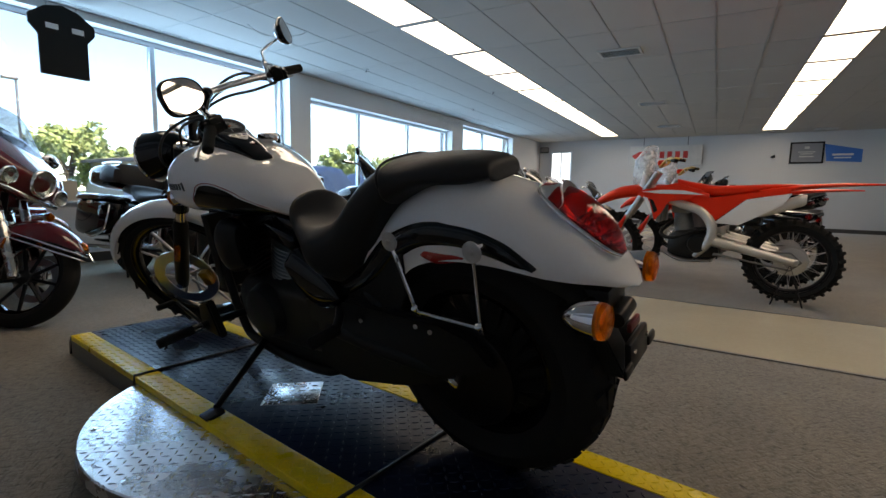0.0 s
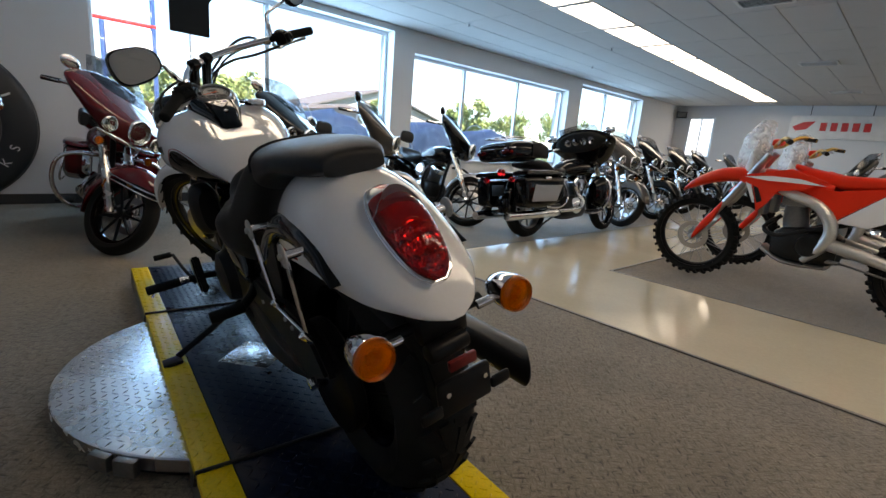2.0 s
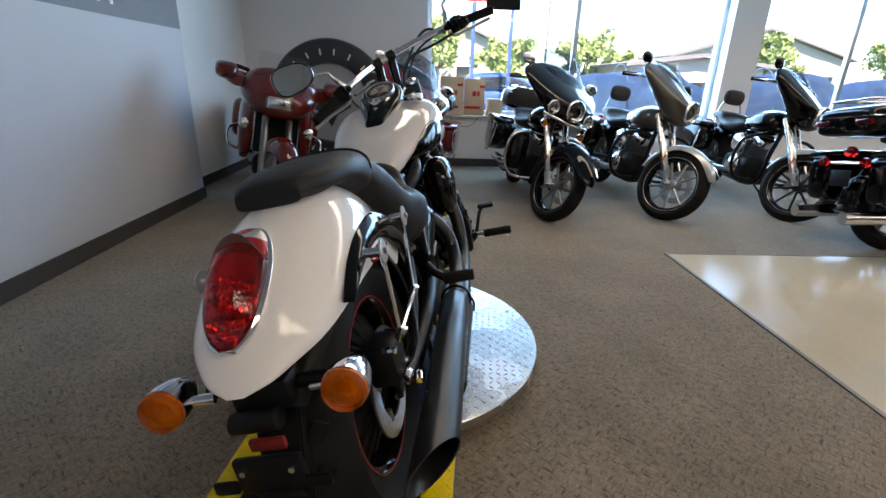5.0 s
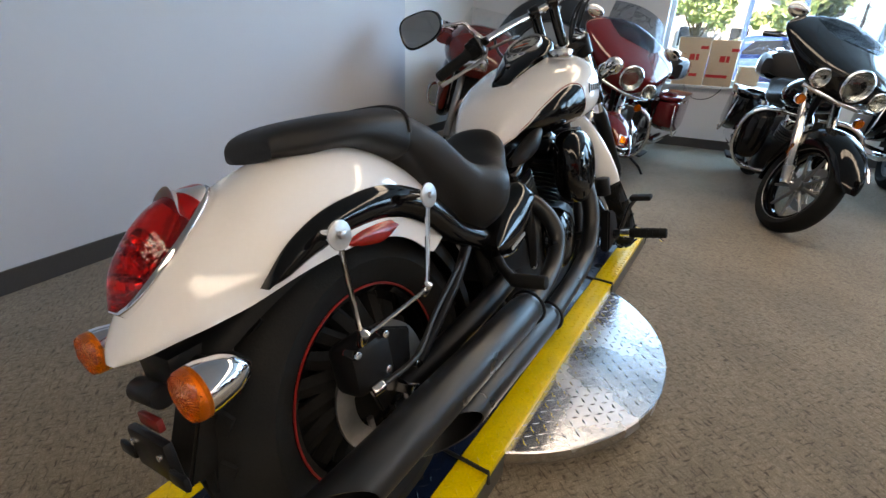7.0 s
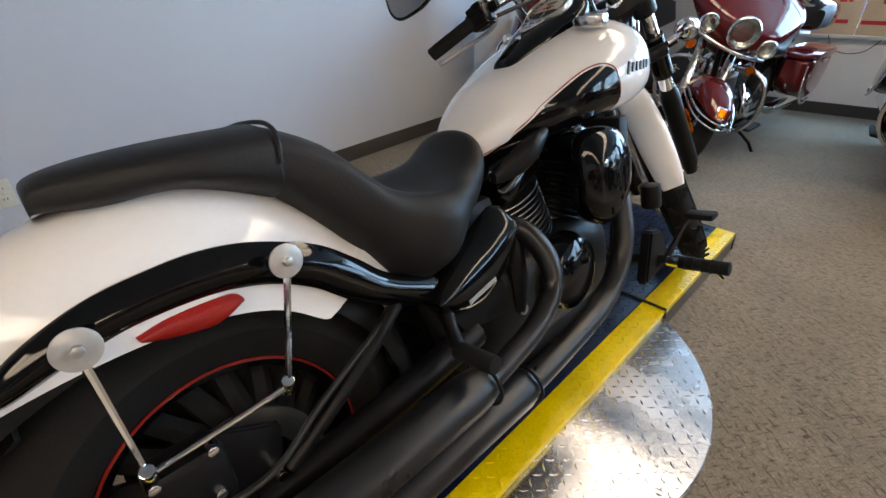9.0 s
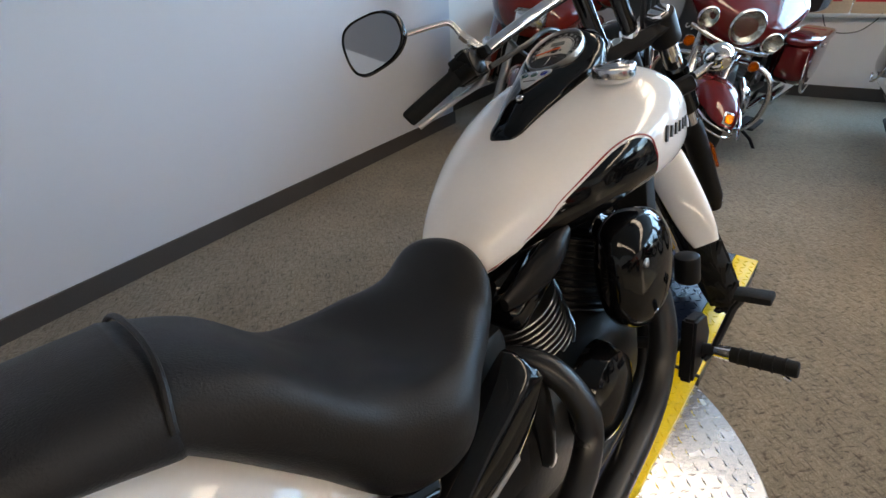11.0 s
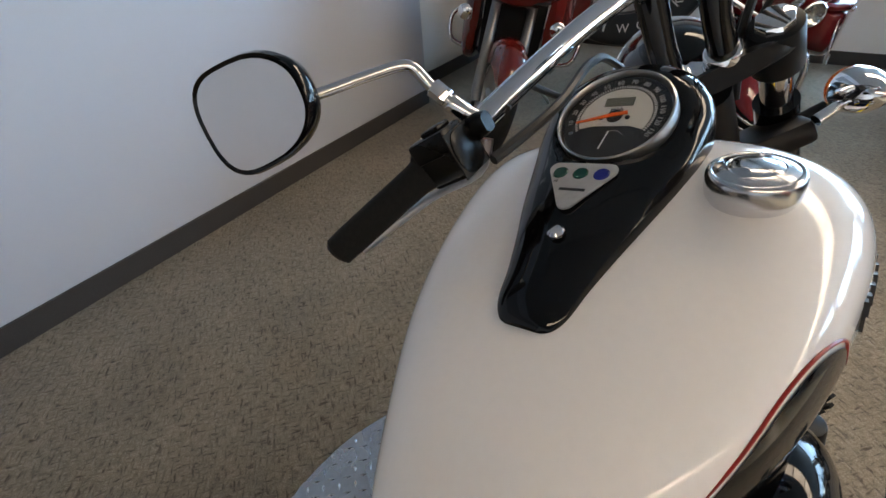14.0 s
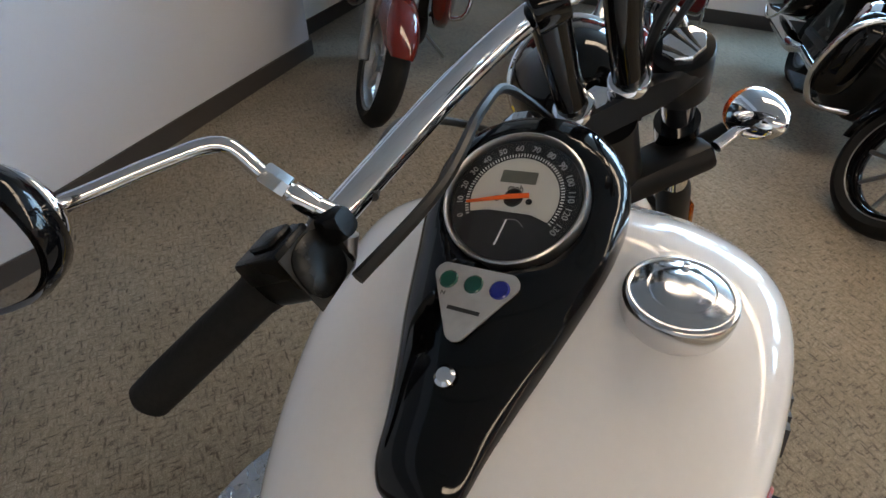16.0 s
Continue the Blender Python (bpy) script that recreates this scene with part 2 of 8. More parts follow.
M = dict(
    carpet=carpet_mat(),
    vinyl=mat("cream_vinyl", (0.56, 0.50, 0.38), 0.16, vary=0.06, scale=2, fine=60, rough_vary=0.35),
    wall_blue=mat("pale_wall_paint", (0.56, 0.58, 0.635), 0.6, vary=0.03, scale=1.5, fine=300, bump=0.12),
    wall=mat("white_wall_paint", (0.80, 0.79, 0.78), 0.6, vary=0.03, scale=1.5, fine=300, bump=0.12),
    # white wall paint darkened: the far end's dimmer light is put into the colour
    wall_far=mat("dimmed_white_wall", (0.56, 0.57, 0.59), 0.6, vary=0.03, scale=1.5, fine=300, bump=0.12),
    grey_band=mat("grey_wall_band", (0.22, 0.23, 0.26), 0.6, vary=0.05),
    baseboard=mat("rubber_base", (0.055, 0.05, 0.048), 0.5, vary=0.15),
    ceiling=mat("ceiling_tile", (0.52, 0.515, 0.50), 0.9, vary=0.05, scale=3, fine=420, bump=0.5),
    grid=mat("ceiling_grid", (0.46, 0.46, 0.45), 0.6),
    panel=lamp_mat("light_panel", (1.0, 0.935, 0.82), 1.32),
    vent=mat("vent_metal", (0.62, 0.62, 0.60), 0.5),
    dark_gap=mat("dark_gap", (0.02, 0.02, 0.02), 0.9),
    alu=mat("window_frame", (0.55, 0.6, 0.65), 0.35, metal=0.6, vary=0.05),
    sill=mat("window_sill", (0.6, 0.6, 0.58), 0.4, vary=0.05),
    glass=glass_mat("window_glass"),
    plate=mat("tread_plate", (0.60, 0.60, 0.615), 0.25, metal=1.0, vary=0.12, scale=7, fine=70, bump=0.35, rough_vary=0.35),
    yellow=mat("yellow_paint", (0.86, 0.60, 0.006), 0.36, vary=0.16, scale=9, fine=160, bump=0.2, rough_vary=0.3, spec=0.3),
    # near-black paint, its base tinted blue in place of the reflected sky
    plate_black=mat("sky_tinted_black_plate", (0.004, 0.010, 0.029), 0.30, vary=0.3, scale=6, fine=150, rough_vary=0.3, spec=0.15, bump=0.2),
    rubber=mat("tyre_rubber", (0.013, 0.013, 0.013), 0.75, vary=0.25, scale=20, fine=260, bump=0.3, spec=0.15),
    black=mat("gloss_black", (0.003, 0.003, 0.0035), 0.07, vary=0.1, coat=0.6, spec=0.06),
    satin=mat("satin_black", (0.007, 0.007, 0.008), 0.36, vary=0.2, bump=0.05, spec=0.2),
    matt=mat("matt_black", (0.009, 0.009, 0.009), 0.55, vary=0.25, bump=0.15, spec=0.2),
    white=mat("pearl_white", (0.86, 0.845, 0.84), 0.12, vary=0.02, coat=1.0, scale=3),
    chrome=mat("chrome", (0.84, 0.84, 0.86), 0.06, metal=1.0, vary=0.02, rough_vary=0.5),
    alloy=mat("cast_alloy", (0.62, 0.61, 0.59), 0.42, metal=0.8, vary=0.08),
    steel=mat("brushed_steel", (0.5, 0.5, 0.5), 0.3, metal=1.0, vary=0.1),
    fork_metal=mat("satin_fork", (0.52, 0.51, 0.49), 0.24, metal=1.0, vary=0.08, rough_vary=0.3),
    dull=mat("dull_metal", (0.22, 0.22, 0.22), 0.45, metal=0.9, vary=0.2),
    leather=mat("seat_vinyl", (0.012, 0.012, 0.0135), 0.48, vary=0.12, scale=12, fine=420, bump=0.35, spec=0.32),
    red_lens=lens_mat("red_lens", (0.80, 0.012, 0.010), 0.05, 0.92, 0.16, 0.05),
    amber=lens_mat("amber_lens", (1.0, 0.21, 0.003), 0.05, 0.88, 0.25, 0.0, 240),
    clear=lens_mat("clear_lens", (0.97, 0.98, 0.98), 0.03, 1.0, 0.12, 0.0),
    red_refl=mat("reflector_red", (0.36, 0.010, 0.008), 0.25, vary=0.15, fine=400, bump=0.3, coat=0.5),
    red_line=mat("red_pinstripe", (0.28, 0.012, 0.010), 0.3),
    bowl=mat("lamp_reflector", (0.90, 0.89, 0.86), 0.30, metal=0.4, vary=0.12, scale=60, fine=300, bump=0.3),
    mirror=mat("mirror_glass", (0.78, 0.79, 0.80), 0.015, metal=1.0, vary=0.01),
    maroon=mat("maroon_paint", (0.115, 0.009, 0.011), 0.14, vary=0.08, coat=1.0),
    red_dark=mat("dark_red_paint", (0.11, 0.010, 0.007), 0.16, vary=0.08, coat=1.0),
    brown=mat("bronze_brown_paint", (0.075, 0.066, 0.060), 0.18, vary=0.08, coat=1.0, metal=0.2),
    silver=mat("silver_paint", (0.42, 0.42, 0.43), 0.22, vary=0.05, coat=1.0, metal=0.4),
    orange_red=mat("red_plastic", (0.86, 0.036, 0.012), 0.34, vary=0.06, scale=6, spec=0.3),
    white_plastic=mat("white_plastic", (0.78, 0.78, 0.78), 0.32, vary=0.04),
    gold=mat("gold_anodised", (0.55, 0.34, 0.09), 0.3, metal=1.0),
    cardboard=mat("cardboard", (0.62, 0.47, 0.32), 0.8, vary=0.12, fine=90),
    asphalt=mat("asphalt", (0.055, 0.055, 0.057), 0.9, vary=0.2, scale=0.6, fine=20),
    grass=mat("grass", (0.06, 0.10, 0.03), 0.9, vary=0.3, scale=0.5, fine=8),
    leaf=leaf_mat("leaves", (0.19, 0.26, 0.09)),
    bark=mat("bark", (0.10, 0.075, 0.05), 0.9, vary=0.3, bump=0.5),
    brick=mat("building_wall", (0.35, 0.33, 0.30), 0.8, vary=0.12),
    roof=mat("roof", (0.12, 0.12, 0.13), 0.8, vary=0.15),
    car_white=mat("car_white", (0.7, 0.7, 0.7), 0.2, coat=1.0),
    car_blue=mat("car_blue", (0.03, 0.07, 0.2), 0.2, coat=1.0),
    tint=glass_mat("tinted_screen", (0.35, 0.36, 0.38), 0.12),
    screen=glass_mat("clear_screen", (0.93, 0.95, 0.95), 0.1),
    sign_white=mat("sign_white", (0.62, 0.62, 0.62), 0.4),
    sign_red=mat("sign_red", (0.55, 0.02, 0.02), 0.4),
    dial=mat("dial_silver", (0.619, 0.612, 0.569), 0.45, vary=0.05, fine=300),
    dial_black=mat("dial_black", (0.012, 0.012, 0.014), 0.5),
    needle=mat("needle_orange", (1.0, 0.15, 0.02), 0.5),
    lcd=mat("lcd_grey", (0.12, 0.13, 0.11), 0.3),
    green=mat("green_telltale", (0.004, 0.06, 0.045), 0.25, coat=0.4),
    blue=mat("blue_telltale", (0.006, 0.012, 0.20), 0.25, coat=0.4),
    badge=mat("badge_silver", (0.5, 0.5, 0.5), 0.3, metal=0.5),
    print_dark=mat("dark_print", (0.02, 0.02, 0.02), 0.5),
    print_white=mat("white_print", (0.88, 0.88, 0.87), 0.5),
    outlet=mat("outlet_plastic", (0.72, 0.68, 0.58), 0.4),
    lug=mat("tread_lugs", (0.68, 0.68, 0.69), 0.2, metal=1.0, vary=0.15, scale=9, rough_vary=0.4),
    dial_glass=glass_mat("instrument_glass", (0.97, 0.97, 0.97), 0.022),
    hood_grey=mat("satin_chrome", (0.66, 0.66, 0.67), 0.38, metal=0.9, vary=0.05),
    bag=film_mat("clear_plastic_bag"),
    blue_sign=mat("blue_sign", (0.03, 0.16, 0.5), 0.4),
    exhaust=mat("exhaust_black", (0.010, 0.010, 0.011), 0.33, vary=0.2, scale=14, fine=200, bump=0.05, spec=0.5, rough_vary=0.2),
    switch=mat("switch_black", (0.005, 0.005, 0.005), 0.26, vary=0.2, spec=0.16, bump=0.1),
    engine=mat("engine_black", (0.008, 0.008, 0.008), 0.42, vary=0.25, bump=0.2, spec=0.3),
    fin=mat("fin_edge", (0.34, 0.34, 0.34), 0.34, metal=1.0),
    cable=mat("cable_sleeve", (0.012, 0.012, 0.012), 0.45),
    sign_dark=mat("sign_black", (0.03, 0.032, 0.035), 0.4, vary=0.2, scale=4),
    sign_pale=mat("sign_grey", (0.42, 0.43, 0.44), 0.5, vary=0.06),
    tape=mat("parcel_tape", (0.45, 0.33, 0.2), 0.25),
    # red reflector darkened: the shade under the tail is put into its colour
    dark_refl=mat("shaded_red_reflector", (0.16, 0.010, 0.008), 0.35, vary=0.3, scale=20),
    # chrome darkened and roughened: the grey ceiling it mirrors is put into the finish
    cap_chrome=mat("dulled_chrome", (0.66, 0.66, 0.67), 0.15, metal=1.0, vary=0.04, rough_vary=0.3),
    # light and dark glints of the facets are put into the colour as mottling
    pressed=mat("sparkle_mottled_reflector", (0.62, 0.61, 0.58), 0.10, metal=1.0, vary=0.55, scale=45, fine=95, bump=1.0),
    tarp=mat("tarpaulin", (0.22, 0.28, 0.40), 0.55, vary=0.15, scale=3, fine=60, bump=0.3),
    car_glass=mat("dark_car_glass", (0.02, 0.025, 0.03), 0.05, coat=0.6),
    # no lamp: daylight is put into this glass as emission
    bright_pane=lamp_mat("self_lit_pane", (0.80, 0.90, 1.0), 0.6),
)


# ---------------------------------------------------------------- mesh helpers
def mesh_of(bm, name, smooth=None):
    me = bpy.data.meshes.new(name)
    bmesh.ops.recalc_face_normals(bm, faces=bm.faces)
    bm.to_mesh(me)
    bm.free()
    if smooth is not None:
        for p in me.polygons:
            p.use_smooth = True
        me.set_sharp_from_angle(angle=radians(smooth))
    return me


def part(name, bm, material, parent=None, label="", smooth=40):
    """Links a bmesh as one mesh object under a thing or a part."""
    ob = new(name, mesh_of(bm, name, smooth))
    ob.data.materials.append(M[material])
    if parent is not None:
        ob.parent = parent
    if label:
        tagged(ob, label)
    return ob


def thing(name, label, category, m=None, group="", kind=""):
    ob = new(name)
    ob.empty_display_size = 0.1
    if m is not None:
        ob.matrix_world = m
    return tagged(ob, label, category, group, kind)


def structure(name, bm, material, label="", category="", smooth=None):
    ob = part(name, bm, material, None, label, smooth)
    return tagged(ob, label, category, kind="structure")


def box(x0, x1, y0, y1, z0, z1, bevel=0.0, seg=2, bm=None):
    own = bm is None
    b = bmesh.new()
    bmesh.ops.create_cube(b, size=1)
    for v in b.verts:
        v.co = (x0 + (v.co.x + 0.5) * (x1 - x0), y0 + (v.co.y + 0.5) * (y1 - y0), z0 + (v.co.z + 0.5) * (z1 - z0))
    if bevel:
        bmesh.ops.bevel(b, geom=b.edges[:], offset=bevel, segments=seg, affect="EDGES", profile=0.5)
    return b if own else join(bm, b)


def join(bm, other, m=None):
    """Adds other to bm, moved by m."""
    if m is not None:
        other.transform(m)
    me = bpy.data.meshes.new("tmp")
    other.to_mesh(me)
    other.free()
    bm.from_mesh(me)
    bpy.data.meshes.remove(me)
    return bm


def tube(points, r, n=10, closed=False, caps=True, smooth_steps=0):
    """A round bar along points; r is a number or one radius a point."""
    pts = [Vector(p) for p in points]
    rad = list(r) if isinstance(r, (list, tuple)) else [r] * len(pts)
    if smooth_steps:
        pts, rad = spline(pts, smooth_steps, rad)
    bm = bmesh.new()
    rings, up = [], None
    for i, p in enumerate(pts):
        a, c = pts[max(i - 1, 0)], pts[min(i + 1, len(pts) - 1)]
        if closed:
            a, c = pts[i - 1], pts[(i + 1) % len(pts)]
        d = (c - a).normalized()
        if up is None:
            up = d.orthogonal().normalized()
        up = (up - d * up.dot(d)).normalized()
        side = d.cross(up)
        rings.append([bm.verts.new(p + (up * math.cos(2 * math.pi * k / n) + side * math.sin(2 * math.pi * k / n)) * rad[i]) for k in range(n)])
    for i in range(len(rings) - (0 if closed else 1)):
        a, c = rings[i], rings[(i + 1) % len(rings)]
        for k in range(n):
            bm.faces.new((a[k], a[(k + 1) % n], c[(k + 1) % n], c[k]))
    if caps and not closed:
        bm.faces.new(rings[0][::-1])
        bm.faces.new(rings[-1])
    return bm


def spline(pts, steps, rad=None):
    """Catmull-Rom through points."""
    out, ro = [], []
    n = len(pts)
    for i in range(n - 1):
        p = [pts[max(i - 1, 0)], pts[i], pts[i + 1], pts[min(i + 2, n - 1)]]
        for s in range(steps):
            t = s / steps
            out.append(0.5 * (2 * p[1] + (p[2] - p[0]) * t + (2 * p[0] - 5 * p[1] + 4 * p[2] - p[3]) * t * t + (3 * p[1] - p[0] - 3 * p[2] + p[3]) * t ** 3))
            if rad:
                ro.append(rad[i] * (1 - t) + rad[i + 1] * t)
    out.append(pts[-1])
    if rad:
        ro.append(rad[-1])
    return out, ro


def cyl(a, b, r0, r1=None, n=20, bevel=0.0):
    """A round bar from a to b with softened rims."""
    a, b = Vector(a), Vector(b)
    r1 = r0 if r1 is None else r1
    if not bevel:
        return tube([a, b], [r0, r1], n)
    d = (b - a).normalized() * bevel
    return tube([a, a + d * 0.3, a + d, b - d, b - d * 0.3, b], [r0 - bevel, r0 - bevel * 0.3, r0, r1, r1 - bevel * 0.3, r1 - bevel], n)


def lathe(profile, n=32, axis="y"):
    """Turns (radius, along) pairs round an axis through the origin."""
    bm = bmesh.new()
    rings = []
    for r, h in profile:
        ring = []
        for k in range(n):
            c, s = math.cos(2 * math.pi * k / n), math.sin(2 * math.pi * k / n)
            co = {"y": (r * c, h, r * s), "z": (r * c, r * s, h), "x": (h, r * c, r * s)}[axis]
            ring.append(bm.verts.new(co))
        rings.append(ring)
    for a, b in zip(rings, rings[1:]):
        for k in range(n):
            bm.faces.new((a[k], a[(k + 1) % n], b[(k + 1) % n], b[k]))
    if profile[0][0] > 1e-5 and profile[-1][0] > 1e-5:
        # an open ring of a section: close it on itself
        if profile[0] != profile[-1]:
            for k in range(n):
                bm.faces.new((rings[-1][k], rings[-1][(k + 1) % n], rings[0][(k + 1) % n], rings[0][k]))
        bmesh.ops.remove_doubles(bm, verts=bm.verts, dist=1e-6)
        return bm
    for ring, rev in ((rings[0], True), (rings[-1], False)):
        if profile[0 if rev else -1][0] > 1e-5:
            try:
                bm.faces.new(ring[::-1] if rev else ring)
            except ValueError:
                pass
    bmesh.ops.remove_doubles(bm, verts=bm.verts, dist=1e-6)
    return bm


def loft(rows, n=24, steps=4, caps=True, axis="x"):
    """A body of oval sections: rows of (x, y, z, half width, half height up, half height down, squareness)."""
    keys = [np.array(r, float) for r in rows]
    ks = []
    m = len(keys)
    for i in range(m - 1):
        p = [keys[max(i - 1, 0)], keys[i], keys[i + 1], keys[min(i + 2, m - 1)]]
        for s in range(steps):
            t = s / steps
            v = 0.5 * (2 * p[1] + (p[2] - p[0]) * t + (2 * p[0] - 5 * p[1] + 4 * p[2] - p[3]) * t * t + (3 * p[1] - p[0] - 3 * p[2] + p[3]) * t ** 3)
            lo, hi = np.minimum(p[1], p[2]), np.maximum(p[1], p[2])
            v[3:] = np.clip(v[3:], lo[3:] * 0.9, hi[3:] * 1.1)
            ks.append(v)
    ks.append(keys[-1])
    bm = bmesh.new()
    rings = []
    for x, y, z, w, up, dn, e in ks:
        ring = []
        for k in range(n):
            a = 2 * math.pi * k / n
            c, s = math.cos(a), math.sin(a)
            px = w * math.copysign(abs(c) ** (2 / e), c)
            pz = (up if s > 0 else dn) * math.copysign(abs(s) ** (2 / e), s)
            ring.append(bm.verts.new((x, y + px, z + pz) if axis == "x" else (x + px, y, z + pz) if axis == "y" else (x + px, y + pz, z)))
        rings.append(ring)
    for a, b in zip(rings, rings[1:]):
        for k in range(n):
            bm.faces.new((a[k], a[(k + 1) % n], b[(k + 1) % n], b[k]))
    if caps:
        bm.faces.new(rings[0][::-1])
        bm.faces.new(rings[-1])
    return bm


def arch(cx, cz, rows, y0=0.0, n=14, thick=0.004, flat=2.6):
    """A mudguard round a wheel: rows of (degrees, radius, half width, side drop); 0 degrees points ahead, 90 up."""
    keys = [np.array(r, float) for r in rows]
    ks = []
    m = len(keys)
    for i in range(m - 1):
        p = [keys[max(i - 1, 0)], keys[i], keys[i + 1], keys[min(i + 2, m - 1)]]
        for s in range(5):
            t = s / 5
            ks.append(0.5 * (2 * p[1] + (p[2] - p[0]) * t + (2 * p[0] - 5 * p[1] + 4 * p[2] - p[3]) * t * t + (3 * p[1] - p[0] - 3 * p[2] + p[3]) * t ** 3))
    ks.append(keys[-1])
    bm = bmesh.new()
    rings = []
    for deg, r, w, drop in ks:
        a = radians(deg)
        ring = []
        for k in range(n + 1):
            u = math.pi * k / n
            s, c = math.cos(u), math.sin(u)
            yy = w * math.copysign(abs(s) ** (2 / flat), s)
            rr = r - drop * (1 - abs(c) ** (2 / flat))
            ring.append(bm.verts.new((cx + rr * math.cos(a), y0 + yy, cz + rr * math.sin(a))))
        rings.append(ring)
    for a, b in zip(rings, rings[1:]):
        for k in range(n):
            bm.faces.new((a[k], a[k + 1], b[k + 1], b[k]))
    bmesh.ops.recalc_face_normals(bm, faces=bm.faces)
    bmesh.ops.solidify(bm, geom=bm.faces[:], thickness=thick)
    return bm


def plate(outline, thick, axis="y", at=0.0, bevel=0.0):
    """A flat piece of the given outline; axis: the way it is thick, from at to at + thick."""
    bm = bmesh.new()
    lift = {"y": lambda u, v: (u, at, v), "x": lambda u, v: (at, u, v), "z": lambda u, v: (u, v, at)}[axis]
    f = bm.faces.new([bm.verts.new(lift(*p)) for p in outline])
    out = bmesh.ops.extrude_face_region(bm, geom=[f])
    d = {"y": (0, thick, 0), "x": (thick, 0, 0), "z": (0, 0, thick)}[axis]
    bmesh.ops.translate(bm, verts=[e for e in out["geom"] if isinstance(e, bmesh.types.BMVert)], vec=d)
    if bevel:
        bmesh.ops.bevel(bm, geom=bm.edges[:], offset=bevel, segments=2, affect="EDGES")
    return bm


def torus(R, r, n=48, k=12, squash=1.0):
    """A ring round the y axis; squash widens it along y."""
    bm = bmesh.new()
    rings = []
    for i in range(n):
        a = 2 * math.pi * i / n
        ring = []
        for j in range(k):
            b = 2 * math.pi * j / k
            rr = R + r * math.cos(b)
            ring.append(bm.verts.new((rr * math.cos(a), r * squash * math.sin(b), rr * math.sin(a))))
        rings.append(ring)
    for i in range(n):
        a, c = rings[i], rings[(i + 1) % n]
        for j in range(k):
            bm.faces.new((a[j], a[(j + 1) % k], c[(j + 1) % k], c[j]))
    return bm


def tyre(R, width, rim, n=56):
    """A tyre round the y axis."""
    h = width / 2
    prof = [(rim, -h * 0.62), (rim + 0.012, -h * 0.78), (rim + (R - rim) * 0.45, -h), (R - 0.035 * R / 0.32, -h * 0.86), (R - 0.012, -h * 0.55), (R, 0),
            (R - 0.012, h * 0.55), (R - 0.035 * R / 0.32, h * 0.86), (rim + (R - rim) * 0.45, h), (rim + 0.012, h * 0.78), (rim, h * 0.62)]
    return lathe(prof, n)


def tread_bars(R, width, count):
    """Slanting blocks on the crown of a tyre."""
    bm, h = bmesh.new(), width / 2
    for k in range(count):
        a = 2 * math.pi * k / count
        for s in (-1, 1):
            for u0, u1, tw in ((0.06, 0.30, 12), (0.34, 0.62, 30)):
                y = s * h * (u0 + u1) / 2
                g = box(-R * math.pi / count * 0.78, R * math.pi / count * 0.78, -h * (u1 - u0) / 2, h * (u1 - u0) / 2, -0.004, 0.0025)
                r = R - 0.0135 * ((u0 + u1) / 2 / 0.55) ** 1.3
                join(bm, g, Matrix.Rotation(a + 0.04 * s, 4, "Y") @ Matrix.Translation((0, y, r)) @ pose(0, 0, 0, -s * 22 * (u0 + u1) / 0.9, 0, s * tw))
    return bm


# ---------------------------------------------------------------- the showroom
CEIL = 2.60
ground = structure("ground", box(-90, 60, -70, 90, -0.4, -0.12), "asphalt", "grey asphalt of the street outside", "ground")
structure("floor", box(-5.4, 4.6, -3.0, 16.3, -0.12, 0.0), "carpet", "brown flecked loop carpet of the showroom", "carpet floor")
# the vinyl walk: one arm along the window bikes, one across
walkway = bmesh.new()
for a in ((-2.06, -0.97, 3.43, 16.2), (-0.97, 4.55, 3.43, 4.63)):
    box(*a, 0.0, 0.005, bm=walkway)
structure("walkway", walkway, "vinyl", "shiny cream vinyl walkway between the carpets", "vinyl floor")
strips = bmesh.new()
for a in ((-2.08, -2.06, 3.41, 16.2), (-2.06, 4.55, 3.41, 3.43), (-0.97, -0.95, 4.63, 16.2), (-0.95, 4.55, 4.63, 4.65)):
    box(*a, 0.0, 0.007, bm=strips)
structure("trim", strips, "dull", "thin metal edging between carpet and vinyl", "edging")

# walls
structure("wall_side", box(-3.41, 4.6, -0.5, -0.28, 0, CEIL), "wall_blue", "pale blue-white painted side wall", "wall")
structure("wall_side_recess", box(-5.4, -3.41, -0.72, -0.5, 0, CEIL), "wall", "white painted wall beside the window", "wall")
structure("wall_band", box(-3.41, 4.6, -0.28, -0.276, 1.42, 2.1), "grey_band", "grey painted band high on the side wall", "painted band")
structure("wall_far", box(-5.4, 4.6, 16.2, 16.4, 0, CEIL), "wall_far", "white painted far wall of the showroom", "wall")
# unseen wall, added to shut the room off from the sun behind
structure("closing_wall", box(4.6, 4.8, -0.5, 16.4, 0, CEIL), "wall", "unseen white wall added behind the camera to close the room", "wall")
SILL = 0.66
wins = [(1.75, 5.52, 2.52, (3.63,)), (5.93, 10.34, 2.28, (7.25, 8.78)), (10.85, 13.9, 2.50, (12.25,))]
ww = bmesh.new()
box(-5.75, -5.4, -0.72, 16.4, 0, SILL - 0.03, bm=ww)
for y0, y1 in ((-0.72, 1.75), (5.52, 5.93), (10.34, 10.85), (13.9, 16.4)):
    box(-5.75, -5.4, y0, y1, SILL - 0.03, CEIL, bm=ww)
for (y0, y1, top, _) in wins:
    box(-5.75, -5.4, y0, y1, top, CEIL, bm=ww)
structure("wall_window", ww, "wall", "white painted wall with large shop windows", "wall")
base = bmesh.new()
box(-3.41, 4.6, -0.28, -0.268, 0, 0.1, bm=base)
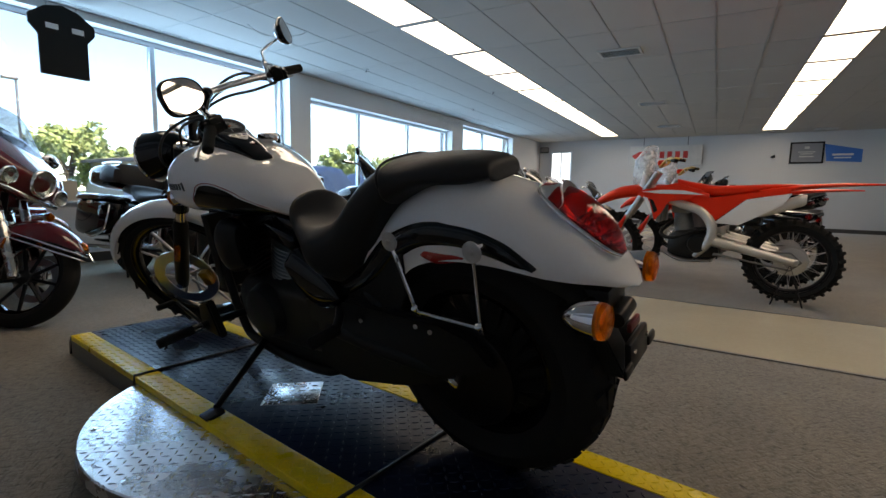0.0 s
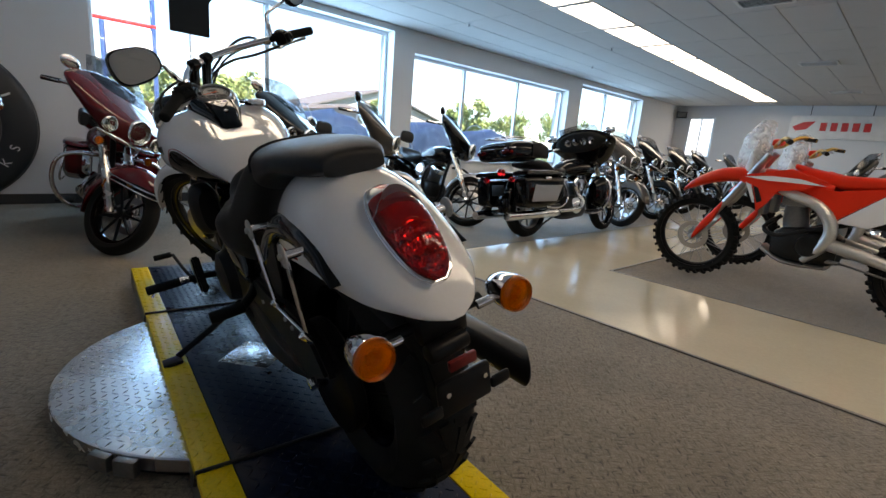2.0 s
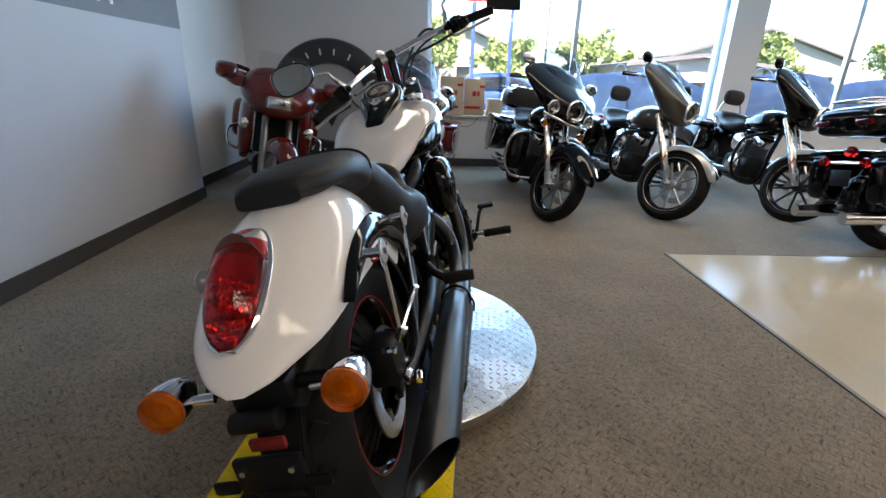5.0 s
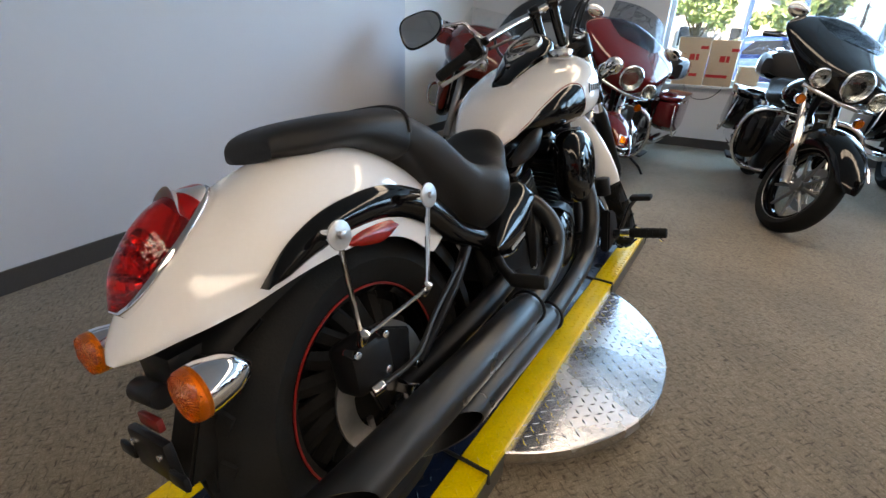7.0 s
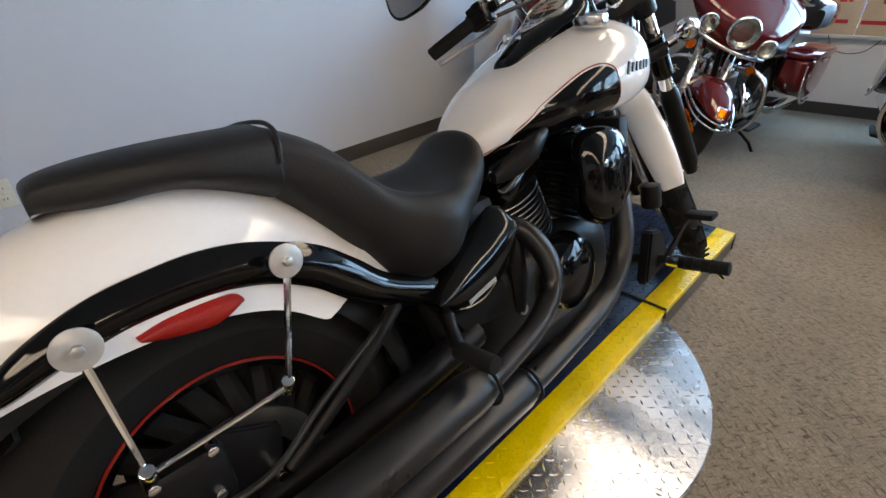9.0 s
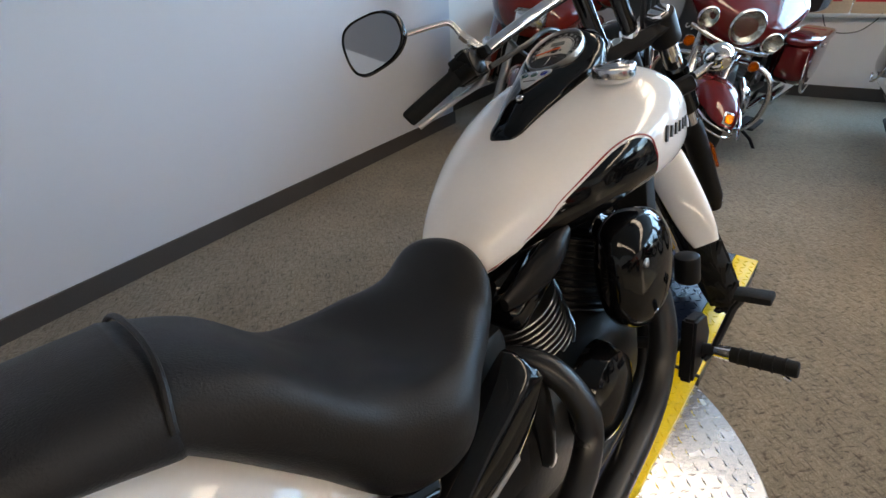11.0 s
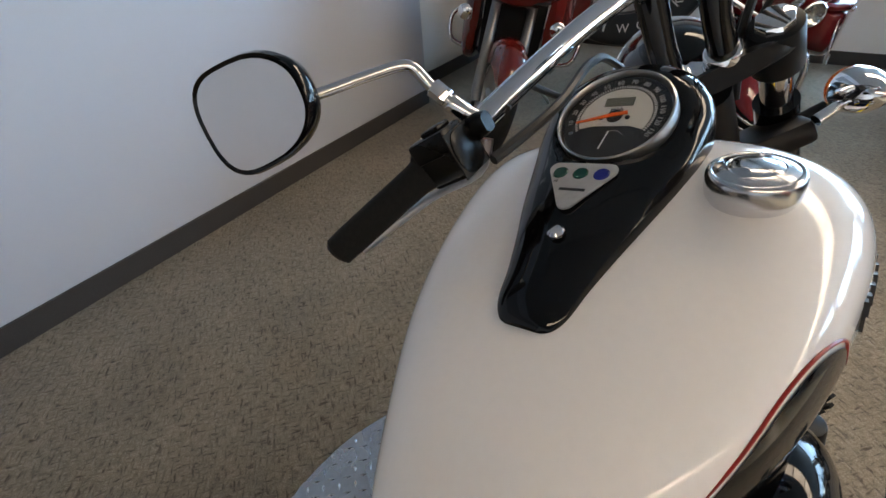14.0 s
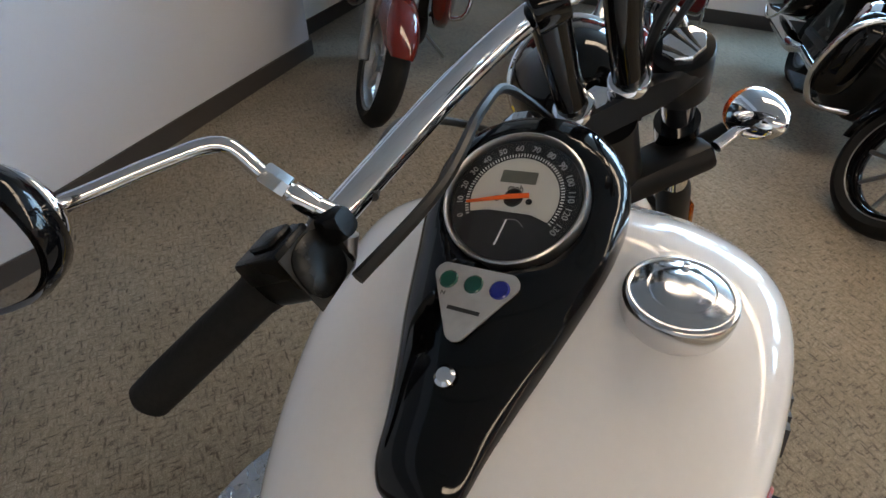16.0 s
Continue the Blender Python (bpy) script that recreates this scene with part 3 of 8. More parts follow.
box(-5.4, -3.41, -0.5, -0.488, 0, 0.1, bm=base)
box(-3.422, -3.41, -0.488, -0.268, 0, 0.1, bm=base)
box(-5.4, -5.388, -0.488, 16.2, 0, 0.1, bm=base)
box(-5.388, 4.6, 16.188, 16.2, 0, 0.1, bm=base)
structure("baseboard", base, "baseboard", "dark brown rubber baseboard", "baseboard")
# unseen slab, added so that no sun falls through the ceiling
structure("sun_block_slab", box(-5.9, 4.9, -0.9, 16.6, CEIL + 0.02, CEIL + 0.3), "roof", "unseen slab above the ceiling that keeps the sun out", "roof")

for i, (y0, y1, top, muls) in enumerate(wins):
    w = thing("window_%d" % (i + 1), "large shop window in a slim aluminium frame", "window", kind="structure")
    fr = bmesh.new()
    f = 0.05
    box(-5.63, -5.57, y0, y1, SILL, SILL + f, bm=fr)
    box(-5.63, -5.57, y0, y1, top - f, top, bm=fr)
    for a in (y0, y1 - f):
        box(-5.63, -5.57, a, a + f, SILL + f, top - f, bm=fr)
    part("window_frame", fr, "alu", w, "aluminium window frame", None)
    edges = [y0 + f] + list(muls) + [y1 - f]
    for mu in muls:
        part("mullion", box(-5.63, -5.57, mu - 0.03, mu + 0.03, SILL + f, top - f, 0.004), "alu", w)
    for a, b in zip(edges, edges[1:]):
        g = part("pane", box(-5.603, -5.597, a + 0.03 * (a in muls), b - 0.03 * (b in muls), SILL + f, top - f), "glass", w, "clear glass pane", None)
        g.visible_shadow = False
    part("window_sill", box(-5.57, -5.34, y0 - 0.02, y1 + 0.02, SILL - 0.03, SILL - 0.002, 0.006), "sill", w, "pale window sill")

# ceiling: tiles and grid, a little skew to the windows; light panels and vents are things
PX, PY = 0.503, 1.17
X0, Y0 = -2.93, 8.33
SKEW = Matrix.Translation((X0, Y0, 0)) @ Matrix.Rotation(radians(1.7), 4, "Z") @ Matrix.Translation((-X0, -Y0, 0))
ceil = bmesh.new()
for ix in range(-6, 16):
    for iy in range(-8, 8):
        x0, y0 = X0 + ix * PX, Y0 + iy * PY
        if ix in (0, 8) and -6 <= iy <= 5:
            continue
        box(x0 + 0.010, x0 + PX - 0.010, y0 + 0.010, y0 + PY - 0.010, CEIL + 0.004, CEIL + 0.018, bm=ceil)
ceil.transform(SKEW)
ceiling = structure("ceiling", ceil, "ceiling", "suspended ceiling of off-white fibre tiles", "ceiling")
gr = bmesh.new()
for ix in range(-6, 17):
    x = X0 + ix * PX
    box(x - 0.007, x + 0.007, Y0 - 8 * PY, Y0 + 8 * PY, CEIL + 0.001, CEIL + 0.02, bm=gr)
for iy in range(-8, 9):
    y = Y0 + iy * PY
    box(X0 - 6 * PX, X0 + 16 * PX, y - 0.007, y + 0.007, CEIL + 0.002, CEIL + 0.02, bm=gr)
gr.transform(SKEW)
structure("ceiling_grid", gr, "grid", "white metal grid of the suspended ceiling", "ceiling grid")
for ix in (0, 8):
    # iy -7 is an unseen extra panel, added to brighten the window corner
    for iy in range(-7 if ix == 0 else -6, 6):
        lt = thing("ceiling_light", "fluorescent ceiling light with a pale ribbed diffuser", "ceiling light", SKEW @ pose(X0 + (ix + 0.5) * PX, Y0 + (iy + 0.5) * PY, CEIL), "ceiling light strip")
        w, h = PX / 2 - 0.016, PY / 2 - 0.040
        d = bmesh.new()
        box(-w, w, -h, h, 0.006, 0.012, bm=d)
        part("diffuser", d, "panel", lt, "glowing diffuser", None)
        fr = bmesh.new()
        for a in ((-w - 0.008, -w, -h - 0.036, h + 0.036), (w, w + 0.008, -h - 0.036, h + 0.036), (-w, w, -h - 0.036, -h), (-w, w, h, h + 0.036)):
            box(*a, 0.0, 0.03, bm=fr)
        part("frame", fr, "dull", lt, "", None)
for vx, vy, w in ((-0.90, 6.85, 0.5), (-1.03, 10.45, 0.5), (-1.11, 13.75, 0.55), (2.23, 15.6, 0.5), (0.95, 16.0, 0.3)):
    v = thing("ceiling_vent", "grey slatted air vent in the ceiling", "air vent", pose(vx, vy, CEIL - 0.006, 0, 0, 1.7), "ceiling vents")
    part("backing", box(-w / 2, w / 2, -0.15, 0.15, 0.0, 0.004), "dark_gap", v, "", None)
    fr = bmesh.new()
    for a in ((-w / 2, w / 2, -0.16, -0.13), (-w / 2, w / 2, 0.13, 0.16), (-w / 2, -w / 2 + 0.03, -0.13, 0.13), (w / 2 - 0.03, w / 2, -0.13, 0.13)):
        box(*a, -0.008, 0.003, bm=fr)
    part("frame", fr, "vent", v, "", None)
    for k in range(6):
        sl = box(-w / 2 + 0.03, w / 2 - 0.03, -0.011, 0.011, -0.002, 0.001)
        sl.transform(pose(0, -0.1 + k * 0.04, -0.003, 25))
        part("slat", sl, "vent", v, "", None)
for x, y in ((-4.3, 6.0), (-3.3, 8.2), (-4.4, 9.5)):
    sp = thing("sprinkler_head", "small chrome sprinkler head under the ceiling", "sprinkler", pose(x, y, CEIL))
    part("escutcheon", lathe([(0.0, 0.0), (0.035, -0.001), (0.03, -0.008), (0.0, -0.009)], 16, "z"), "grid", sp)
    part("nozzle", lathe([(0.0, -0.009), (0.008, -0.009), (0.008, -0.035), (0.018, -0.037), (0.018, -0.04), (0.0, -0.04)], 12, "z"), "dull", sp)

# ---------------------------------------------------------------- turntable and lift beam
PLAT = pose(-0.857, 1.648, 0.0, 0, 0, -5.6)
TOP = 0.10


def lugs(test, spacing=0.0275, z=0.0, size=(0.0128, 0.0036, 0.0018), span=1.5):
    """Raised tread of a checker plate: short bars, turned this way and that."""
    bm = bmesh.new()
    verts, faces = [], []
    k = int(span / spacing)
    a, b, h = size
    for i in range(-k, k + 1):
        for j in range(-k, k + 1):
            x, y = i * spacing, j * spacing
            if not test(x, y):
                continue
            t = radians(45 if (i + j) % 2 else -45)
            c, s = math.cos(t), math.sin(t)
            o = len(verts)
            for u, v, w in ((-a, 0, 0), (0, -b, 0), (a, 0, 0), (0, b, 0), (-a * 0.6, 0, h), (0, -b * 0.4, h), (a * 0.6, 0, h), (0, b * 0.4, h)):
                verts.append((x + u * c - v * s, y + u * s + v * c, z + w))
            faces += [(o, o + 1, o + 5, o + 4), (o + 1, o + 2, o + 6, o + 5), (o + 2, o + 3, o + 7, o + 6), (o + 3, o, o + 4, o + 7), (o + 4, o + 5, o + 6, o + 7)]
    me = bpy.data.meshes.new("tread")
    me.from_pydata(verts, [], faces)
    bm.from_mesh(me)
    bpy.data.meshes.remove(me)
    return bm


table = thing("turntable", "round silver checker-plate turntable low on the carpet", "turntable", PLAT)
part("disc", lathe([(0.0, 0.03), (0.600, 0.03), (0.606, 0.034), (0.606, 0.070), (0.602, 0.074), (0.0, 0.074)], 96, "z"), "plate", table, "round checker-plate top")
tagged(part("tread", lugs(lambda x, y: math.hypot(x, y) < 0.59 and abs(y) > 0.30, z=0.074), "lug", table, "", None), kind="stuff")
part("skirt", lathe([(0.56, 0.0), (0.575, 0.0), (0.575, 0.03), (0.56, 0.03)], 72, "z"), "satin", table)
for a in (30, 78, 118, 150, 210, 245, 283, 330):
    sc = part("screw", lathe([(0.0, 0.0), (0.009, 0.0), (0.008, 0.003), (0.0, 0.004)], 12, "z"), "chrome", table)
    sc.matrix_local = pose(0.57 * math.cos(radians(a)), 0.57 * math.sin(radians(a)), 0.074)
for a in (309, 316):
    la = part("latch", box(-0.012, 0.012, -0.03, 0.03, 0.03, 0.075, 0.003), "dull", table)
    la.matrix_local = pose(0.625 * math.cos(radians(a)), 0.625 * math.sin(radians(a)), 0, 0, 0, a)

beam = thing("wheel_beam", "black tread-plate display ramp with yellow edges on the turntable", "ramp", PLAT)
HW, FRONT, REAR = 0.3025, -1.31, 1.42
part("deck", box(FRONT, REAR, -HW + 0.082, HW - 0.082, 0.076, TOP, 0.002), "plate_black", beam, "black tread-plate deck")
for s in (-1, 1):
    y0, y1 = sorted((s * HW, s * (HW - 0.08)))
    part("edge_strip", box(FRONT, REAR, y0, y1, 0.0755, TOP + 0.001, 0.002), "yellow", beam, "scuffed yellow painted edge")
    t = part("strip_tread", lugs(lambda x, y: FRONT + 0.02 < x < REAR - 0.02 and y0 + 0.01 < y < y1 - 0.01, 0.0265, TOP + 0.001, (0.0120, 0.0034, 0.0020)), "yellow", beam, "", None)
    tagged(t, kind="stuff")
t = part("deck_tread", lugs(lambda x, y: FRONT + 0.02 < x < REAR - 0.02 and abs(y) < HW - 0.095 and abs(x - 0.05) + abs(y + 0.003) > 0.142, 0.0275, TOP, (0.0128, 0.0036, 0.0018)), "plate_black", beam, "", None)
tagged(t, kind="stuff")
# a bare square plate, set cornerwise, over the turntable's bearing
hatch = box(-0.0925, 0.0925, -0.0925, 0.0925, TOP - 0.002, TOP + 0.0018, 0.0015)
hatch.transform(pose(0.050, -0.003, 0, 0, 0, 45))
part("centre_plate", hatch, "plate", beam, "bare steel square set cornerwise in the deck")
t = part("centre_tread", lugs(lambda x, y: abs(x - 0.05) + abs(y + 0.003) < 0.118, z=TOP + 0.0018), "lug", beam, "", None)
tagged(t, kind="stuff")
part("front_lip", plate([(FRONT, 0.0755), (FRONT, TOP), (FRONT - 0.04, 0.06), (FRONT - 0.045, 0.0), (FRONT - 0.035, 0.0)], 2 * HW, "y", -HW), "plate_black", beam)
for s in (-1, 1):
    part("side_flange", plate([(FRONT, 0.0), (-0.53, 0.0), (-0.53, 0.0755), (FRONT, 0.0755)], 0.006, "y", s * HW - (0.006 if s > 0 else 0)), "dull", beam, "bent steel side")
    part("rear_flange", plate([(0.53, 0.0), (REAR, 0.0), (REAR, 0.0755), (0.53, 0.0755)], 0.006, "y", s * HW - (0.006 if s > 0 else 0)), "dull", beam)
for x in (-0.53, 0.63):
    bm = tube([(x, -HW - 0.003, 0.07), (x, -HW - 0.002, TOP + 0.004), (x, HW + 0.002, TOP + 0.004), (x, HW + 0.003, 0.07)], 0.0055, 8)
    part("strap", bm, "cable", beam, "thin black strap across the deck")


# ---------------------------------------------------------------- the white cruiser on the ramp
# Built with x ahead, y to its left, z up from the rear tyre's foot; it leans on its side stand.
BIKE = pose(-0.029, 1.7045, TOP + 0.002, 0, 0, 173.6) @ pose(0, 0, 0, -13.3)
cruiser = thing("cruiser_motorcycle", "pearl white and black cruiser motorcycle leaning on a side stand", "motorcycle", BIKE)
HEAD = Vector((1.287, 0, 0.949))
STEER = Matrix.Translation(HEAD) @ Matrix.Rotation(radians(35.6), 4, Vector((-0.545, 0, 0.839))) @ Matrix.Translation(-HEAD)
RW, FW = Vector((0, 0, 0.320)), Vector((1.685, 0, 0.339))


def c(name, bm, material, label="", parent=None, m=None, smooth=40):
    """A part of the cruiser."""
    if m is not None:
        bm.transform(m)
    return part(name, bm, material, parent or cruiser, label, smooth)


def st(name, bm, material, label="", parent=None, m=None, smooth=40):
    """A part that turns with the handlebar."""
    if m is not None:
        bm.transform(m)
    bm.transform(STEER)
    return part(name, bm, material, parent or cruiser, label, smooth)


def band(upper, lower, y, bulge, thick=0.004, steps=6, k=6):
    """A bulged strip between two lines of (x, z), on the side y."""
    up, _ = spline([Vector((p[0], 0, p[1])) for p in upper], steps)
    lo, _ = spline([Vector((p[0], 0, p[1])) for p in lower], steps)
    bm = bmesh.new()
    s = 1 if y > 0 else -1
    rings = []
    for i in range(len(up)):
        l = lo[min(i, len(lo) - 1)]
        ring = []
        for j in range(k + 1):
            u = j / k
            p = l.lerp(up[i], u)
            ring.append(bm.verts.new((p.x, y + s * bulge * math.sin(math.pi * u) ** 0.6, p.z)))
        ring += [bm.verts.new((up[i].x, y - s * thick, up[i].z)), bm.verts.new((l.x, y - s * thick, l.z))]
        rings.append(ring)
    n = k + 3
    for a, b in zip(rings, rings[1:]):
        for j in range(n):
            bm.faces.new((a[j], a[(j + 1) % n], b[(j + 1) % n], b[j]))
    bm.faces.new(rings[0])
    bm.faces.new(rings[-1][::-1])
    return bm


def wheel(name, parent, centre, R, width, rim_r, rim_mat, spokes, spoke_mat, m=None, stripe=None, disc=None, spoke_r=0.007, tread=0, hub=0.045, rim_lip=None, disc_mat="steel"):
    """A wheel as a part, with tyre, rim, spokes, hub and brake disc under it."""
    T = Matrix.Translation(centre) if m is None else m @ Matrix.Translation(centre)

    def sub(nm, bm, mt, label="", smooth=40):
        bm.transform(T)
        return part(nm, bm, mt, w, label, smooth)

    bm = tyre(R, width, rim_r)
    bm.transform(T)
    w = part(name, bm, "rubber", parent, "black rubber tyre")
    if tread:
        tagged(sub("tread", tread_bars(R, width, tread), "rubber", "", None), kind="stuff")
    h = width * 0.36
    sub("rim", lathe([(rim_r + 0.008, -h), (rim_r + 0.008, -h + 0.008), (rim_r - 0.012, -h + 0.01), (rim_r - 0.022, -h * 0.4), (rim_r - 0.024, 0), (rim_r - 0.022, h * 0.4),
                      (rim_r - 0.012, h - 0.01), (rim_r + 0.008, h - 0.008), (rim_r + 0.008, h), (rim_r + 0.0, h), (rim_r + 0.0, -h)], 56), rim_mat, "wheel rim")
    if stripe:
        for s in (-1,):
            g = torus(rim_r + 0.004, 0.0024, 72, 6)
            g.transform(pose(0, s * (h + 0.001), 0))
            sub("rim_stripe", g, stripe, "thin coloured rim stripe")
    hb = lathe([(0.0, -h * 0.95), (hub * 0.6, -h * 0.95), (hub, -h * 0.8), (hub * 0.75, -h * 0.3), (hub * 0.75, h * 0.3), (hub, h * 0.8), (hub * 0.6, h * 0.95), (0.0, h * 0.95)], 28)
    sub("hub", hb, spoke_mat)
    for k in range(spokes):
        a = 2 * math.pi * k / spokes
        for s in ((-1, 1) if spokes > 12 else (0,)):
            tw = 0.35 * s
            p0 = (hub * 0.9 * math.cos(a + tw), s * h * 0.7, hub * 0.9 * math.sin(a + tw))
            p1 = ((rim_r - 0.018) * math.cos(a), 0, (rim_r - 0.018) * math.sin(a))
            sub("spoke", tube([p0, p1], [spoke_r * 1.15, spoke_r], 6), spoke_mat)
    if disc:
        dr, dy = disc
        d = lathe([(dr * 0.66, dy - 0.0025), (dr, dy - 0.0025), (dr, dy + 0.0025), (dr * 0.66, dy + 0.0025), (dr * 0.66, dy - 0.0025)], 48)
        for k in range(5):
            a = 2 * math.pi * k / 5
            join(d, tube([(hub * 0.8 * math.cos(a), dy, hub * 0.8 * math.sin(a)), (dr * 0.7 * math.cos(a + 0.3), dy, dr * 0.7 * math.sin(a + 0.3))], 0.007, 6))
        for k in range(30):
            a = 2 * math.pi * k / 30
            r = dr * (0.76 + 0.07 * (k % 3))
            g = cyl((r * math.cos(a), dy - 0.0032, r * math.sin(a)), (r * math.cos(a), dy + 0.0032, r * math.sin(a)), 0.004, None, 6)
            join(d, g)
        sub("brake_disc", d, disc_mat, "drilled steel brake disc")
    return w


# wheels
wheel("rear_wheel", cruiser, RW, 0.318, 0.178, 0.192, "black", 18, "rubber", None, "red_line", (0.125, -0.085), 0.018, 26, 0.085)
wheel("front_wheel", cruiser, FW, 0.339, 0.086, 0.268, "black", 10, "steel", STEER, None, (0.15, 0.062), 0.006, 28, 0.03)

# rear mudguard
FROWS = [(146.6, 0.449, 0.013, 0.002), (144.2, 0.4495, 0.050, 0.016), (140.3, 0.450, 0.079, 0.037), (135.5, 0.452, 0.104, 0.064), (128.8, 0.458, 0.118, 0.100), (120.1, 0.455, 0.131, 0.118), (109.6, 0.460, 0.138, 0.142), (98, 0.466, 0.141, 0.162),
         (84, 0.471, 0.139, 0.177), (66, 0.454, 0.128, 0.170), (52, 0.443, 0.126, 0.168), (48.5, 0.441, 0.126, 0.152), (46.5, 0.440, 0.125, 0.125), (44, 0.440, 0.124, 0.105), (30, 0.435, 0.120, 0.100)]
c("rear_mudguard", arch(0, 0.320, FROWS, 0.003, n=32, flat=2.35), "white", "pearl white rear mudguard")
c("inner_mudguard", arch(0, 0.320, [(150, 0.372, 0.06, 0.02), (120, 0.362, 0.1, 0.05), (80, 0.352, 0.105, 0.06), (20, 0.350, 0.105, 0.06), (-25, 0.352, 0.1, 0.05)], n=12), "matt", "black inner mudguard")
UP = [(-0.218, 0.620), (-0.166, 0.660), (-0.119, 0.682), (-0.073, 0.695), (-0.022, 0.701), (0.031, 0.7025), (0.088, 0.694), (0.150, 0.672), (0.197, 0.648), (0.247, 0.607), (0.300, 0.560), (0.400, 0.512)]
LO = [(-0.216, 0.619), (-0.180, 0.617), (-0.137, 0.6275), (-0.100, 0.6345), (-0.056, 0.6415), (0.013, 0.6425), (0.066, 0.638), (0.115, 0.6225), (0.167, 0.593), (0.210, 0.555), (0.255, 0.522), (0.340, 0.478)]
for s in (1, -1):
    tr = c("side_trim", band(UP, LO, s * 0.131, 0.016), "black", "gloss black mudguard trim")
    c("reflector", band([(-0.058, 0.634), (-0.017, 0.641), (0.050, 0.638), (0.066, 0.628)], [(-0.054, 0.625), (-0.040, 0.619), (0.027, 0.607), (0.063, 0.622)], s * 0.137, 0.008), "red_refl", "long red side reflector")
    # saddlebag bracket of chrome rods on two washers
    br = c("bag_bracket", tube([(0.118, s * 0.178, 0.655), (0.072, s * 0.176, 0.499), (-0.103, s * 0.171, 0.489), (-0.108, s * 0.178, 0.652)], 0.0052, 8), "chrome", "thin chrome saddlebag support")
    for (x, z) in ((0.118, 0.665), (-0.108, 0.662)):
        c("washer", cyl((x, s * 0.180, z), (x, s * 0.184, z), 0.0225, None, 32, 0.001), "badge", "", br)
        c("bolt_head", cyl((x, s * 0.184, z), (x, s * 0.191, z), 0.0068, None, 6, 0.0015), "steel", "", br)
        c("spacer", cyl((x, s * 0.140, z), (x, s * 0.180, z), 0.009, None, 14), "chrome", "", br)
    for (x, z) in ((0.072, 0.499), (-0.103, 0.489)):
        c("rod_end", cyl((x, s * 0.165, z - 0.012), (x, s * 0.182, z + 0.012), 0.009, None, 12, 0.002), "chrome", "", br)

# tail lamp on the mudguard
TL = Matrix.Translation((-0.2576, 0.010, 0.698)) @ Matrix.Rotation(radians(-38.9), 4, "Y")


def egg(hl, w, h, taper=0.25, n=40, k=20, cut=-1.0, cap=1.0):
    """An egg lying along x, flat below z = cut * h; its fat end ahead."""
    bm = bmesh.new()
    bmesh.ops.create_uvsphere(bm, u_segments=n, v_segments=k, radius=1.0)
    for v in bm.verts:
        x, y, z = v.co
        f = 1 + taper * x
        v.co = (x * hl, y * w * f, max(z, cut) * h)
    return bm


# outline of the lamp along its length: (along, half width, height over the mudguard)
LAMP = [(-0.111, 0.0125, 0.008), (-0.098, 0.0275, 0.0150), (-0.080, 0.0375, 0.0270), (-0.0545, 0.0446, 0.0370), (-0.009, 0.0501, 0.0434), (0.032, 0.0490, 0.0400), (0.068, 0.0400, 0.0260), (0.090, 0.0258, 0.0125), (0.098, 0.0066, 0.0050)]


def lamp_shell(grow, lift, deep, x0=-1.0, x1=1.0):
    """The lamp's egg, grown by grow sideways, with its height times lift, between two places along it."""
    return loft([(x + math.copysign(grow, x) * 0.8, 0, 0, w + grow, h * lift, deep, 2) for x, w, h in LAMP if x0 <= x <= x1], 56, 7)


lamp = c("tail_lamp", lamp_shell(0.0035, 0.30, 0.02), "chrome", "chrome teardrop tail lamp bezel", m=TL, smooth=70)
c("lens", lamp_shell(-0.0012, 0.985, 0.004), "red_lens", "ribbed red lens", lamp, TL, 70)
hood = lamp_shell(0.0004, 1.0, 0.002, 0.03)
for v in hood.verts:
    # the hood's rim is hollowed over the round top of the lens
    if v.co.x < 0.0645:
        v.co.x = 0.066 - 0.034 * min(1.0, (v.co.y / 0.043) ** 2)
c("hood", hood, "hood_grey", "satin chrome hood over the lens", lamp, TL, 70)
# reflector behind the lens: a bowl pressed into upright flutes in its lower half
bowl = egg(0.088, 0.040, 0.014, -0.25, n=72, k=36, cut=-0.2)
for v in bowl.verts:
    if v.co.x < 0.0:
        v.co.z += 0.0035 * math.cos(v.co.y * 2 * math.pi / 0.0065) * (0.5 + 0.5 * math.cos(v.co.x * 2 * math.pi / 0.021)) + 0.004 * math.cos(v.co.x * 2 * math.pi / 0.03)
c("reflector_bowl", bowl, "chrome", "fluted chrome reflector", lamp, TL @ pose(-0.012, 0, 0.004), 20)
g = egg(0.011, 0.010, 0.010)
c("bulb", g, "clear", "", lamp, TL @ pose(-0.012, 0, 0.022))

# rear indicators on a black bar
c("indicator_bar", tube([(-0.292, -0.105, 0.533), (-0.292, 0.105, 0.533)], 0.0125, 12), "satin", "black rubber indicator bar")
c("tail_bracket", box(-0.330, -0.235, -0.050, 0.050, 0.505, 0.560, 0.012), "satin")


